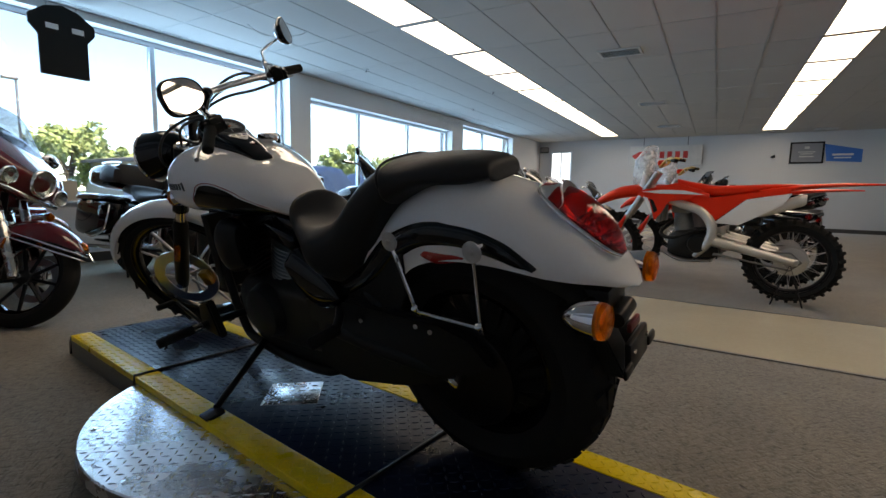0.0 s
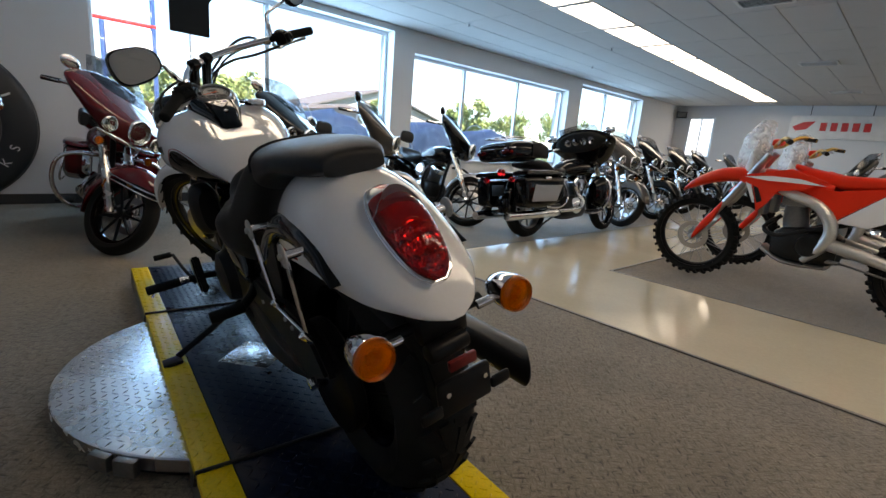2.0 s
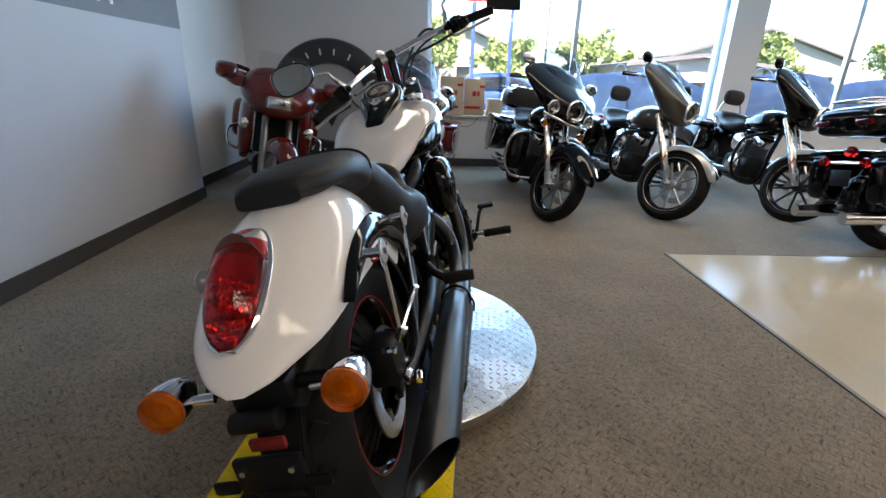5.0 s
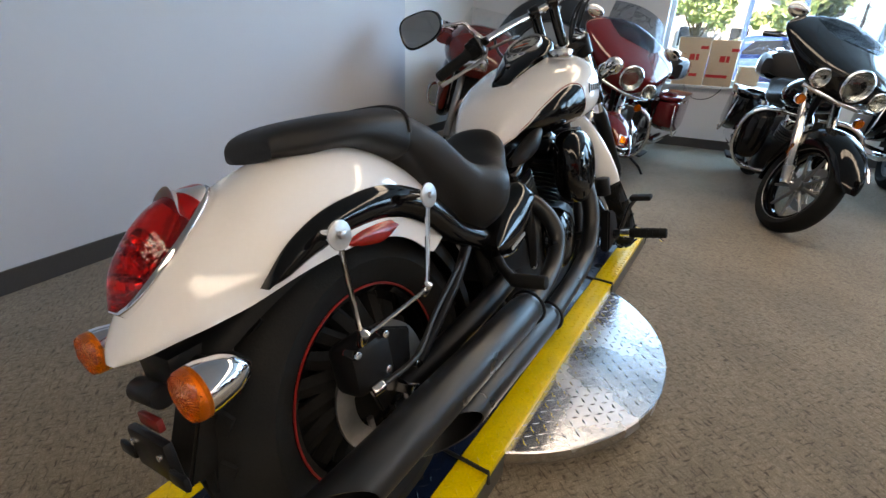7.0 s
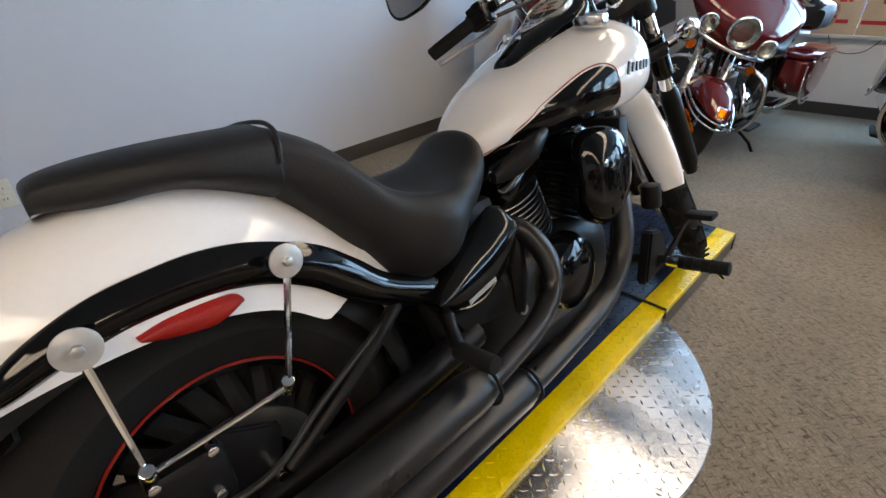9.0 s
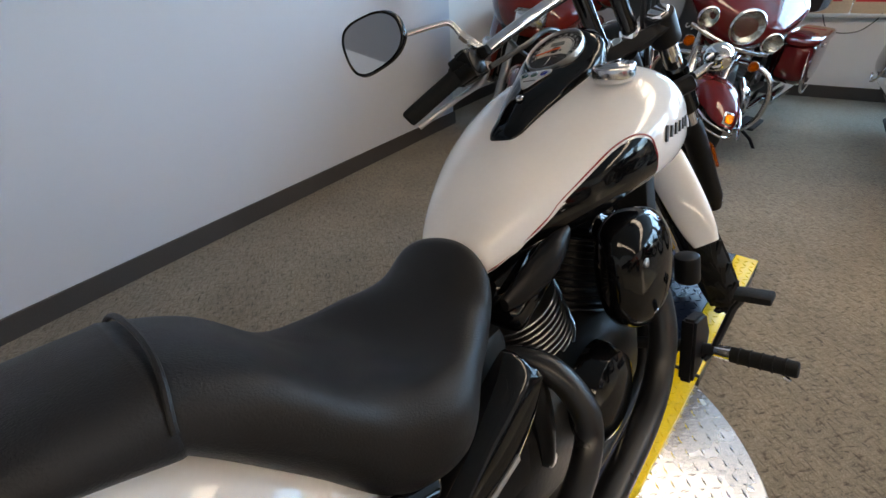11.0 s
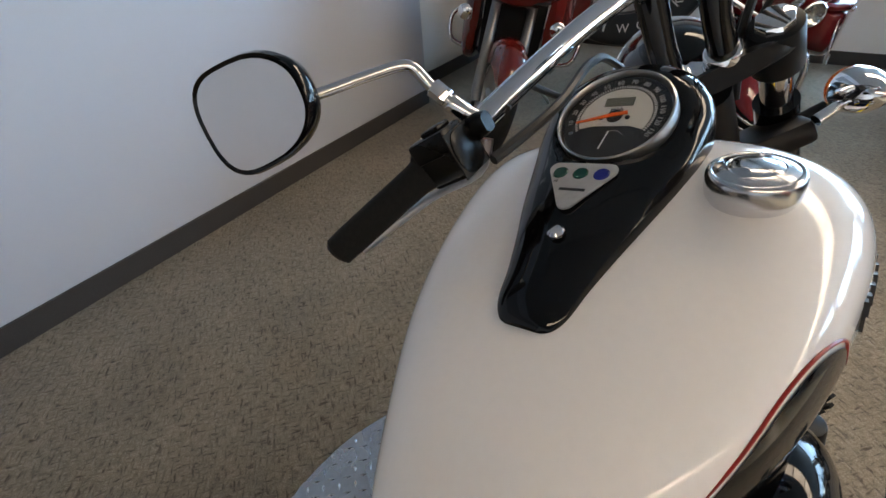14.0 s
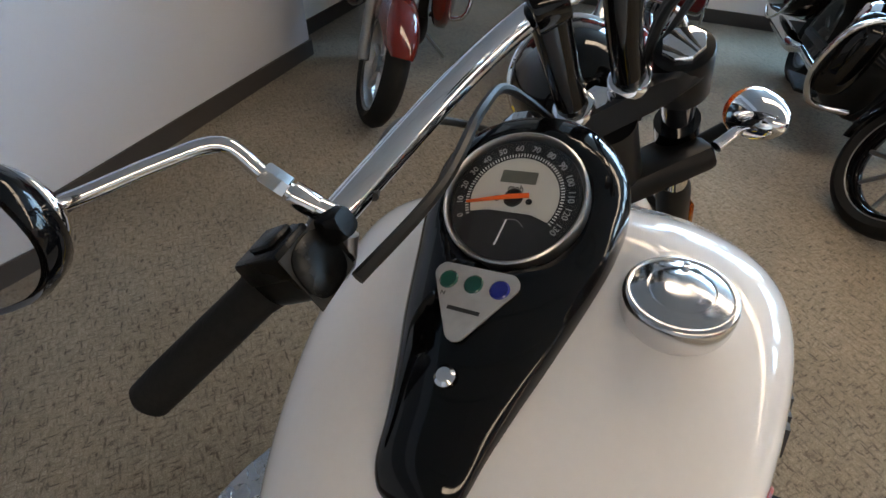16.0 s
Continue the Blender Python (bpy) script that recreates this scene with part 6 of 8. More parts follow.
def touring(label, m, paint="black", paint2=None, trunk=True, screen=0.2, lowers=True, guard=None, rim="chrome", turn=22, lamps=True, fork="fork_metal", spoke=None, bag2=None, screen_mat="tint", panel=None, rails=False, group="bikes along the windows"):
    """A heavy touring motorcycle with a batwing fairing and hard bags."""
    guard, paint2 = guard or paint, paint2 or paint
    root = thing("touring_motorcycle", label, "motorcycle", m, group)
    S = steer_of((1.20, 0, 0.90), 26, turn)
    fw, rw = Vector((1.62, 0, 0.325)), Vector((0, 0, 0.325))

    def p(name, bm, mt, lb="", parent=None, turned=False, sm=45):
        if turned:
            bm.transform(S)
        return part(name, bm, mt, parent or root, lb, sm)

    wheel("rear_wheel", root, rw, 0.325, 0.15, 0.215, "dull", 9, "dull", None, None, (0.14, 0.06), 0.012)
    wheel("front_wheel", root, fw, 0.325, 0.13, 0.235, "black", 9, spoke or rim, S, None, (0.15, 0.075), 0.010)
    for q in (1, -1):
        g = lathe([(0.236, q * 0.043), (0.243, q * 0.050), (0.248, q * 0.048), (0.243, q * 0.043), (0.236, q * 0.043)], 56)
        g.transform(Matrix.Translation(fw))
        p("rim_lip", g, rim, "bright rim lip", turned=True)
    p("front_mudguard", arch(fw.x, fw.z, [(22, 0.350, 0.05, 0.02), (40, 0.356, 0.075, 0.045), (90, 0.360, 0.082, 0.06), (135, 0.360, 0.082, 0.06), (168, 0.352, 0.06, 0.03)] if guard != paint else [(38 if rails else 16, 0.384, 0.04, 0.01), (48 if rails else 28, 0.384, 0.085, 0.06), (72, 0.388, 0.108, 0.125), (100, 0.388, 0.112, 0.14), (135, 0.380, 0.104, 0.12), (172, 0.360, 0.085, 0.08), (196, 0.352, 0.06, 0.03)], n=16), guard, "painted front mudguard", turned=True)
    p("guard_trim", tube([(fw.x + 0.365 * math.cos(radians(a)) * 1.0, 0.108, fw.z + 0.30 * math.sin(radians(a)) + 0.02) for a in range(35, 170, 15)], 0.006, 6), "chrome", "", turned=True)
    if rails:
        for dz, dx in ((0.0, 0.0), (-0.034, 0.010)):
            half = [(-0.25, 0.112, 0.590), (-0.06, 0.124, 0.575), (0.13, 0.120, 0.556), (0.245, 0.086, 0.545), (0.300, 0.0, 0.540)]
            p("guard_rail", tube([(fw.x + x + dx, y, z + dz) for x, y, z in half] + [(fw.x + x + dx, -y, z + dz) for x, y, z in half[-2::-1]], 0.0075, 8, smooth_steps=5), "chrome", "chrome bumper rail round the mudguard", turned=True)
        g = box(-0.028, 0.028, -0.024, 0.024, -0.010, 0.012, 0.008)
        g.transform(pose(fw.x + 0.276, 0, 0.600, 0, 46, 0))
        p("guard_marker", g, "amber", "amber lamp on the mudguard tip", turned=True)
        g = box(-0.040, 0.036, -0.030, 0.030, -0.012, 0.002, 0.006)
        g.transform(pose(fw.x + 0.272, 0, 0.598, 0, 46, 0))
        p("marker_bezel", g, "chrome", "", turned=True)
        for s in (1, -1):
            p("side_marker", box(fw.x + 0.06, fw.x + 0.10, s * 0.116 - 0.006, s * 0.116 + 0.006, 0.528, 0.552, 0.004), "amber", "amber side marker", turned=True)
    for s in (1, -1):
        f = p("fork_leg", cyl((1.225, s * 0.115, 0.86), (1.42, s * 0.115, 0.60), 0.028, None, 16), fork, "fork leg", turned=True)
        p("fork_slider", tube([(1.40, s * 0.115, 0.64), (1.42, s * 0.115, 0.61), (1.60, s * 0.115, 0.37), (1.63, s * 0.11, 0.31)], [0.026, 0.033, 0.034, 0.028], 14), fork, "", f, True)
        p("fork_reflector", box(1.50, 1.515, s * 0.15 - 0.003, s * 0.15 + 0.003, 0.47, 0.54, 0.002), "amber", "amber reflector", f, True)
    p("axle", cyl((1.62, -0.14, 0.325), (1.62, 0.14, 0.325), 0.015, None, 12), "chrome", turned=True)
    p("caliper", box(1.46, 1.52, 0.07, 0.115, 0.27, 0.38, 0.012), "dull", turned=True)
    def raked(bm):
        """Lean the top of the fairing back."""
        for v in bm.verts:
            v.co.x -= 0.45 * max(0.0, v.co.z - 1.0)
        return bm

    fa = p("fairing", raked(loft([(1.12, 0, 1.155, 0.385, 0.150, 0.150, 1.75), (1.155, 0, 1.150, 0.440, 0.155, 0.205, 1.65), (1.215, 0, 1.115, 0.425, 0.145, 0.235, 1.65), (1.295, 0, 1.060, 0.345, 0.118, 0.230, 1.75), (1.370, 0, 1.010, 0.245, 0.088, 0.180, 1.85), (1.415, 0, 0.980, 0.150, 0.058, 0.112, 2.0), (1.437, 0, 0.970, 0.05, 0.02, 0.04, 2)], 48, 5)), paint, "batwing fairing", turned=True, sm=70)
    p("inner_fairing", raked(loft([(1.095, 0, 1.15, 0.31, 0.11, 0.10, 2.0), (1.117, 0, 1.15, 0.35, 0.13, 0.12, 1.9)], 28, 2)), "matt", "", fa, True)
    for yy in (-0.16, -0.055, 0.055, 0.16):
        g = lathe([(0.0, -0.004), (0.034, -0.004), (0.038, -0.008), (0.042, 0.0), (0.0, 0.002)], 20, "x")
        g.transform(pose(1.094, yy, 1.16, 0, 180, 0))
        p("gauge", raked(g), "chrome", "", fa, True)
    ws = bmesh.new()
    rows = []
    for i in range(7):
        u = i / 6
        row = []
        for j in range(13):
            a = radians(-62 + 124 * j / 12)
            w = 0.30 - 0.05 * u
            row.append(ws.verts.new((1.215 - 0.16 + 0.16 * math.cos(a) - (0.06 + 0.75 * screen) * u, w * math.sin(a) / math.sin(radians(62)), 1.185 - 0.03 * math.sin(a) ** 2 + (screen + 0.05) * u * (1 - 0.12 * (math.sin(a)) ** 2))))
        rows.append(row)
    for a, b in zip(rows, rows[1:]):
        for j in range(12):
            ws.faces.new((a[j], a[j + 1], b[j + 1], b[j]))
    bmesh.ops.solidify(ws, geom=ws.faces[:], thickness=0.004)
    p("windscreen", ws, screen_mat, "smoked windscreen", fa, True, 60)
    g = lathe([(0.0, -0.06), (0.08, -0.05), (0.098, 0.0), (0.098, 0.018), (0.090, 0.024), (0.085, 0.014), (0.060, -0.012), (0.030, -0.030), (0.014, -0.034), (0.013, -0.012), (0.0, -0.010)], 32, "x")
    g.transform(pose(1.435, 0, 0.965))
    hl = p("headlamp", g, "chrome", "chrome headlamp", None, True, 60)
    g = lathe([(0.0, -0.008), (0.012, -0.010), (0.014, -0.029), (0.029, -0.026), (0.058, -0.009), (0.072, 0.004), (0.084, 0.016), (0.083, 0.012), (0.058, -0.012), (0.0, -0.034)], 14, "x")
    g.transform(pose(1.435, 0, 0.965))
    p("reflector", g, "pressed", "bright pressed reflector", hl, True, None)
    g = lathe([(0.0, 0.034), (0.05, 0.030), (0.086, 0.016), (0.0, 0.012)], 28, "x")
    g.transform(pose(1.435, 0, 0.965))
    p("lamp_glass", g, "screen", "clear lens", hl, True, 60)
    if lamps:
        p("lamp_bar", tube([(1.36, -0.26, 0.865), (1.42, -0.13, 0.85), (1.43, 0, 0.845), (1.42, 0.13, 0.85), (1.36, 0.26, 0.865)], 0.014, 10, smooth_steps=4), "chrome", "chrome lamp bar", turned=True)
        for s in (1, -1):
            g = lathe([(0.0, -0.05), (0.045, -0.04), (0.06, 0.0), (0.06, 0.012), (0.054, 0.016), (0.050, 0.008), (0.030, -0.014), (0.010, -0.022), (0.009, -0.008), (0.0, -0.007)], 24, "x")
            g.transform(pose(1.40, s * 0.213, 0.932))
            l = p("passing_lamp", g, "chrome", "chrome passing lamp", None, True, 60)
            g = lathe([(0.0, -0.006), (0.009, -0.007), (0.010, -0.019), (0.030, -0.011), (0.049, 0.010), (0.048, 0.006), (0.030, -0.014), (0.0, -0.022)], 10, "x")
            g.transform(pose(1.40, s * 0.213, 0.932))
            p("reflector", g, "pressed", "", l, True, None)
            g = lathe([(0.0, 0.024), (0.035, 0.020), (0.054, 0.012), (0.0, 0.008)], 20, "x")
            g.transform(pose(1.40, s * 0.213, 0.932))
            p("lamp_glass", g, "screen", "", l, True, 60)
            g = lathe([(0.0, -0.04), (0.03, -0.02), (0.034, 0.0), (0.0, 0.002)], 18, "x")
            g.transform(pose(1.385, s * 0.225, 0.785))
            l = p("indicator", g, "chrome", "", None, True, 60)
            g = lathe([(0.032, 0.0), (0.028, 0.012), (0.0, 0.016)], 18, "x")
            g.transform(pose(1.385, s * 0.225, 0.785))
            p("lens", g, "amber", "amber lens", l, True, 60)
    hb = p("handlebar", tube([(0.90, 0.42, 1.075), (1.02, 0.36, 1.10), (1.12, 0.20, 1.12), (1.17, 0.06, 1.06), (1.17, -0.06, 1.06), (1.12, -0.20, 1.12), (1.02, -0.36, 1.10), (0.90, -0.42, 1.075)], 0.0135, 10, smooth_steps=4), "chrome", "handlebar", turned=True)
    for s in (1, -1):
        p("grip", cyl((0.885, s * 0.428, 1.072), (0.995, s * 0.375, 1.096), 0.018, None, 12, 0.003), "rubber", "", hb, True)
        p("lever", tube([(1.04, s * 0.37, 1.09), (1.03, s * 0.41, 1.085), (0.92, s * 0.455, 1.07)], 0.006, 6), "chrome", "", hb, True)
        p("mirror_stem", tube([(1.06, s * 0.34, 1.11), (1.07, s * 0.37, 1.17), (1.04, s * 0.39, 1.225)], 0.007, 8), "chrome", "", hb, True)
        g = egg(0.022, 0.075, 0.048, 0.0)
        g.transform(pose(1.04, s * 0.40, 1.25))
        p("mirror", g, "black" if not (lowers or rails) else "chrome", "mirror shell", hb, True, 60)
    # body
    tk = p("fuel_tank", loft([(0.56, 0, 0.76, 0.08, 0.05, 0.05, 2.2), (0.66, 0, 0.79, 0.14, 0.09, 0.08, 2.3), (0.85, 0, 0.81, 0.18, 0.12, 0.10, 2.4), (1.02, 0, 0.82, 0.18, 0.13, 0.10, 2.4), (1.12, 0, 0.83, 0.13, 0.10, 0.08, 2.2), (1.16, 0, 0.83, 0.06, 0.05, 0.04, 2)], 32, 4), paint, "painted fuel tank", sm=70)
    p("console", loft([(0.66, 0, 0.885, 0.03, 0.012, 0.02, 2.5), (0.80, 0, 0.925, 0.05, 0.018, 0.03, 2.5), (1.0, 0, 0.945, 0.05, 0.016, 0.03, 2.5), (1.07, 0, 0.935, 0.02, 0.008, 0.02, 2.2)], 16, 3), "chrome", "", tk)
    st_ = p("seat", loft([(-0.12, 0, 0.845, 0.12, 0.04, 0.04, 2.8), (0.05, 0, 0.84, 0.17, 0.055, 0.06, 3), (0.19, 0, 0.825, 0.18, 0.055, 0.07, 3), (0.26, 0, 0.775, 0.19, 0.055, 0.06, 3), (0.42, 0, 0.745, 0.20, 0.05, 0.06, 3), (0.56, 0, 0.765, 0.14, 0.045, 0.06, 2.6), (0.66, 0, 0.81, 0.06, 0.03, 0.03, 2.2)], 28, 4), "leather", "black two-up seat", sm=60)
    p("rear_mudguard", arch(0, 0.325, [(185, 0.395, 0.09, 0.05), (150, 0.415, 0.11, 0.08), (110, 0.42, 0.115, 0.10), (60, 0.42, 0.115, 0.10)], n=12), paint, "painted rear mudguard")
    en = p("engine", loft([(0.52, 0, 0.36, 0.12, 0.10, 0.12, 4), (0.60, 0, 0.36, 0.16, 0.12, 0.16, 4), (0.95, 0, 0.36, 0.16, 0.12, 0.16, 4), (1.02, 0, 0.36, 0.11, 0.08, 0.1, 4)], 20, 2), "engine", "large V-twin engine")
    for x0, le in ((0.70, -22), (0.86, 22)):
        T = Matrix.Translation((x0, 0, 0.44)) @ Matrix.Rotation(radians(le), 4, "Y")
        g = lathe([(0.0, 0.0)] + sum([[(0.068, 0.012 + 0.02 * k), (0.10, 0.014 + 0.02 * k), (0.10, 0.020 + 0.02 * k), (0.068, 0.022 + 0.02 * k)] for k in range(9)], []) + [(0.0, 0.20)], 24, "z")
        g.transform(T)
        cy = p("cylinder", g, "dull", "finned cylinder", en)
        g = loft([(-0.09, 0, 0.215, 0.06, 0.02, 0.03, 4), (-0.07, 0, 0.22, 0.09, 0.05, 0.04, 4), (0.07, 0, 0.22, 0.09, 0.05, 0.04, 4), (0.09, 0, 0.215, 0.06, 0.02, 0.03, 4)], 18, 2)
        g.transform(T)
        p("rocker_box", g, "chrome", "chrome rocker box", cy)
    for s in (1, -1):
        g = lathe([(0.0, s * 0.055), (0.07, s * 0.05), (0.105, s * 0.02), (0.11, 0.0), (0.0, 0.0)], 28)
        g.transform(pose(0.78 if s < 0 else 0.72, s * 0.15, 0.36))
        p("engine_cover", g, "chrome", "round chrome engine cover", en)
    g = lathe([(0.0, -0.06), (0.08, -0.055), (0.10, -0.03), (0.10, 0.0), (0.0, 0.0)], 28)
    g.transform(pose(0.79, -0.155, 0.60))
    p("air_cleaner", g, "chrome", "chrome air cleaner", en)
    fr = p("frame", tube([(1.18, 0, 0.86), (1.10, 0.0, 0.55), (1.03, 0.0, 0.24), (0.55, 0.0, 0.22), (0.42, 0.0, 0.45), (0.55, 0, 0.70)], 0.022, 10, smooth_steps=4), "satin", "black frame")
    for s in (1, -1):
        p("crash_bar", tube([(1.16, s * 0.06, 0.70), (1.18, s * 0.25, 0.70), (1.18, s * 0.36, 0.62), (1.15, s * 0.37, 0.42), (1.10, s * 0.26, 0.27), (1.05, s * 0.06, 0.26)], 0.016, 10, smooth_steps=5), "chrome" if lowers or rails else "satin", "looped engine guard", fr)
        p("floorboard", box(0.83, 1.08, s * 0.30 - 0.06, s * 0.30 + 0.06, 0.285, 0.305, 0.008), "rubber", "rider floorboard", fr)
        p("swingarm", tube([(0.48, s * 0.12, 0.36), (0.0, s * 0.11, 0.325)], 0.026, 8), "satin", "", fr)
        if lowers:
            p("leg_shield", loft([(1.00, s * 0.24, 0.52, 0.05, 0.12, 0.15, 3), (1.08, s * 0.26, 0.53, 0.09, 0.17, 0.20, 3), (1.16, s * 0.26, 0.54, 0.085, 0.17, 0.20, 3), (1.20, s * 0.25, 0.54, 0.03, 0.10, 0.12, 2.4)], 20, 3), paint, "lower leg shield")
        b = p("saddlebag", loft([(-0.42, s * 0.285, 0.55, 0.07, 0.10, 0.13, 4), (-0.38, s * 0.285, 0.55, 0.105, 0.145, 0.19, 5), (-0.10, s * 0.285, 0.55, 0.115, 0.15, 0.20, 5), (0.18, s * 0.28, 0.57, 0.11, 0.13, 0.15, 5), (0.27, s * 0.27, 0.59, 0.06, 0.09, 0.08, 4)], 28, 4), bag2 or paint2, "hard saddlebag", sm=50)
        p("bag_lid", loft([(-0.43, s * 0.285, 0.705, 0.08, 0.02, 0.012, 4), (-0.39, s * 0.285, 0.705, 0.115, 0.045, 0.014, 5), (-0.05, s * 0.285, 0.71, 0.122, 0.05, 0.014, 5), (0.20, s * 0.28, 0.71, 0.11, 0.035, 0.012, 5), (0.28, s * 0.27, 0.705, 0.05, 0.015, 0.01, 4)], 24, 3), paint, "saddlebag lid", b)
        if panel:
            p("bag_panel", plate([(-0.36, 0.42), (0.06, 0.42), (0.17, 0.60), (-0.30, 0.60)], 0.010, "y", s * 0.396 - 0.005, 0.004), panel, "silver lower panel", b)
        p("bag_latch", box(-0.14, -0.04, s * 0.395 - 0.012, s * 0.395 + 0.012, 0.655, 0.685, 0.005), "chrome", "", b)
        p("bag_rail", tube([(0.22, s * 0.36, 0.66), (0.26, s * 0.40, 0.45), (0.10, s * 0.41, 0.35), (-0.12, s * 0.40, 0.36)], 0.009, 8, smooth_steps=4), "chrome", "", b)
        ex = p("muffler", tube([(0.35, s * 0.20, 0.30), (0.30, s * 0.235, 0.29), (0.22, s * 0.24, 0.285), (-0.55, s * 0.24, 0.265), (-0.58, s * 0.24, 0.264)], [0.025, 0.042, 0.048, 0.050, 0.046], 18), "chrome", "chrome muffler")
        p("exhaust_pipe", tube([(0.80, s * 0.12, 0.52), (0.86, s * 0.19, 0.42), (0.78, s * 0.20, 0.32), (0.35, s * 0.20, 0.30)], 0.024, 10, smooth_steps=4), "chrome", "", ex)
        p("rear_indicator", cyl((-0.44, s * 0.19, 0.66), (-0.475, s * 0.19, 0.66), 0.036, 0.030, 16, 0.004), "red_lens", "red rear indicator")
    p("indicator_bar", tube([(-0.43, -0.17, 0.655), (-0.43, 0.17, 0.655)], 0.014, 8), "chrome")
    g = egg(0.03, 0.06, 0.045)
    g.transform(pose(-0.42, 0, 0.735))
    p("tail_lamp", g, "red_lens", "red tail lamp")
    p("plate_bracket", box(-0.465, -0.455, -0.09, 0.09, 0.48, 0.60, 0.004), "matt")
    p("side_stand", tube([(0.72, 0.14, 0.22), (0.68, 0.30, 0.10), (0.66, 0.37, 0.0)], 0.012, 8), "satin", "side stand")
    if trunk:
        t = p("trunk", loft([(-0.52, 0, 0.955, 0.20, 0.06, 0.08, 4), (-0.49, 0, 0.96, 0.27, 0.09, 0.11, 4.5), (-0.30, 0, 0.97, 0.285, 0.11, 0.13, 4.5), (-0.12, 0, 0.97, 0.26, 0.10, 0.12, 4), (-0.08, 0, 0.97, 0.2, 0.07, 0.09, 3.5)], 32, 4), paint, "hard top trunk", sm=55)
        p("trunk_seam", loft([(-0.525, 0, 0.985, 0.21, 0.005, 0.005, 4), (-0.49, 0, 0.985, 0.276, 0.006, 0.006, 4.5), (-0.30, 0, 0.985, 0.291, 0.006, 0.006, 4.5), (-0.10, 0, 0.985, 0.26, 0.006, 0.006, 4)], 24, 3), "chrome", "", t)
        p("backrest", loft([(-0.09, 0, 0.98, 0.20, 0.08, 0.08, 3), (-0.05, 0, 0.98, 0.24, 0.12, 0.10, 3.5), (-0.02, 0, 0.97, 0.22, 0.10, 0.09, 3)], 24, 3), "leather", "padded pillion backrest", t)
        for s in (1, -1):
            p("trunk_lamp", box(-0.535, -0.46, s * 0.19 - 0.07, s * 0.19 + 0.07, 0.925, 0.965, 0.012), "red_lens", "red trunk lamp", t)
            p("arm_pad", loft([(-0.22, s * 0.27, 0.98, 0.02, 0.06, 0.08, 3), (-0.10, s * 0.27, 0.98, 0.04, 0.08, 0.09, 3), (0.05, s * 0.25, 0.96, 0.035, 0.06, 0.07, 3)], 16, 3), "leather", "", t)
        p("luggage_rack", tube([(-0.12, 0.17, 1.075), (-0.12, 0.17, 1.11), (-0.46, 0.17, 1.105), (-0.49, 0.12, 1.105), (-0.49, -0.12, 1.105), (-0.46, -0.17, 1.105), (-0.12, -0.17, 1.11), (-0.12, -0.17, 1.075)], 0.008, 8, smooth_steps=3), "chrome", "chrome luggage rack", t)
        for yy in (-0.06, 0.06):
            p("rack_bar", tube([(-0.12, yy, 1.108), (-0.49, yy, 1.106)], 0.006, 8), "chrome", "", t)
    else:
        p("backrest", loft([(-0.03, 0, 1.06, 0.08, 0.04, 0.05, 3), (0.0, 0, 1.06, 0.12, 0.08, 0.09, 3), (0.03, 0, 1.05, 0.10, 0.06, 0.07, 3)], 20, 3), "leather", "pillion backrest")
        p("backrest_bar", tube([(0.05, 0.13, 0.72), (0.0, 0.13, 0.90), (-0.01, 0.05, 1.06), (-0.01, -0.05, 1.06), (0.0, -0.13, 0.90), (0.05, -0.13, 0.72)], 0.009, 8, smooth_steps=4), "chrome", "chrome backrest bar")
    return root


def stand_at(front, heading, wb=1.62, lean=-8.0, scale=0.93, z=0.0):
    """Where a bike stands whose front wheel is at front, heading so many degrees from +x."""
    a = radians(heading)
    return Matrix.Translation((front[0] - wb * scale * math.cos(a), front[1] - wb * scale * math.sin(a), z)) @ pose(0, 0, 0, 0, 0, heading) @ pose(0, 0, 0, lean) @ Matrix.Scale(scale, 4)


touring("maroon touring motorcycle with chrome engine guard beside the wall", stand_at((-3.01, 1.46), -8.7, lean=-6.3, scale=0.90), "maroon", screen=0.20, turn=43, rim="satin", lowers=False, rails=True)
touring("black touring motorcycle with trunk and clear tall windscreen", stand_at((-2.87, 2.75), 0.6, lean=-9), "black", screen=0.20, rim="dull", turn=25)
touring("bronze-grey bagger motorcycle with silver front mudguard", stand_at((-2.97, 3.75), 0, scale=0.945), "brown", guard="silver", trunk=False, screen=0.08, lowers=False, rim="steel", lamps=False, bag2="black", turn=34)
touring("black bagger motorcycle with silver front mudguard", stand_at((-3.0, 4.87), -6), "black", guard="silver", trunk=False, screen=0.08, lowers=False, rim="chrome", spoke="satin", lamps=False, turn=35)
touring("black and silver touring motorcycle with luggage rack, tail to the room", stand_at((-2.15, 6.62), 87), "black", screen=0.14, turn=8, panel="silver")
far = touring("brown touring motorcycle with chrome fork facing the walkway", stand_at((-2.24, 7.16), -38), "brown", screen=0.14, turn=24)
dark = touring("black touring motorcycle with chrome engine guard by the windows", stand_at((-2.4, 8.6), -30), "black", screen=0.14, turn=24)
for f, h in (((-2.5, 10.1), -35), ((-2.6, 11.6), -30), ((2.35, 7.6), 168), ((2.75, 9.0), 170), ((-0.35, 8.6), 150), ((-0.2, 10.2), 155)):
    copy_thing(dark, stand_at(f, h))
for f, h in (((-2.4, 13.0), -30), ((-0.3, 12.0), 150)):
    copy_thing(far, stand_at(f, h))


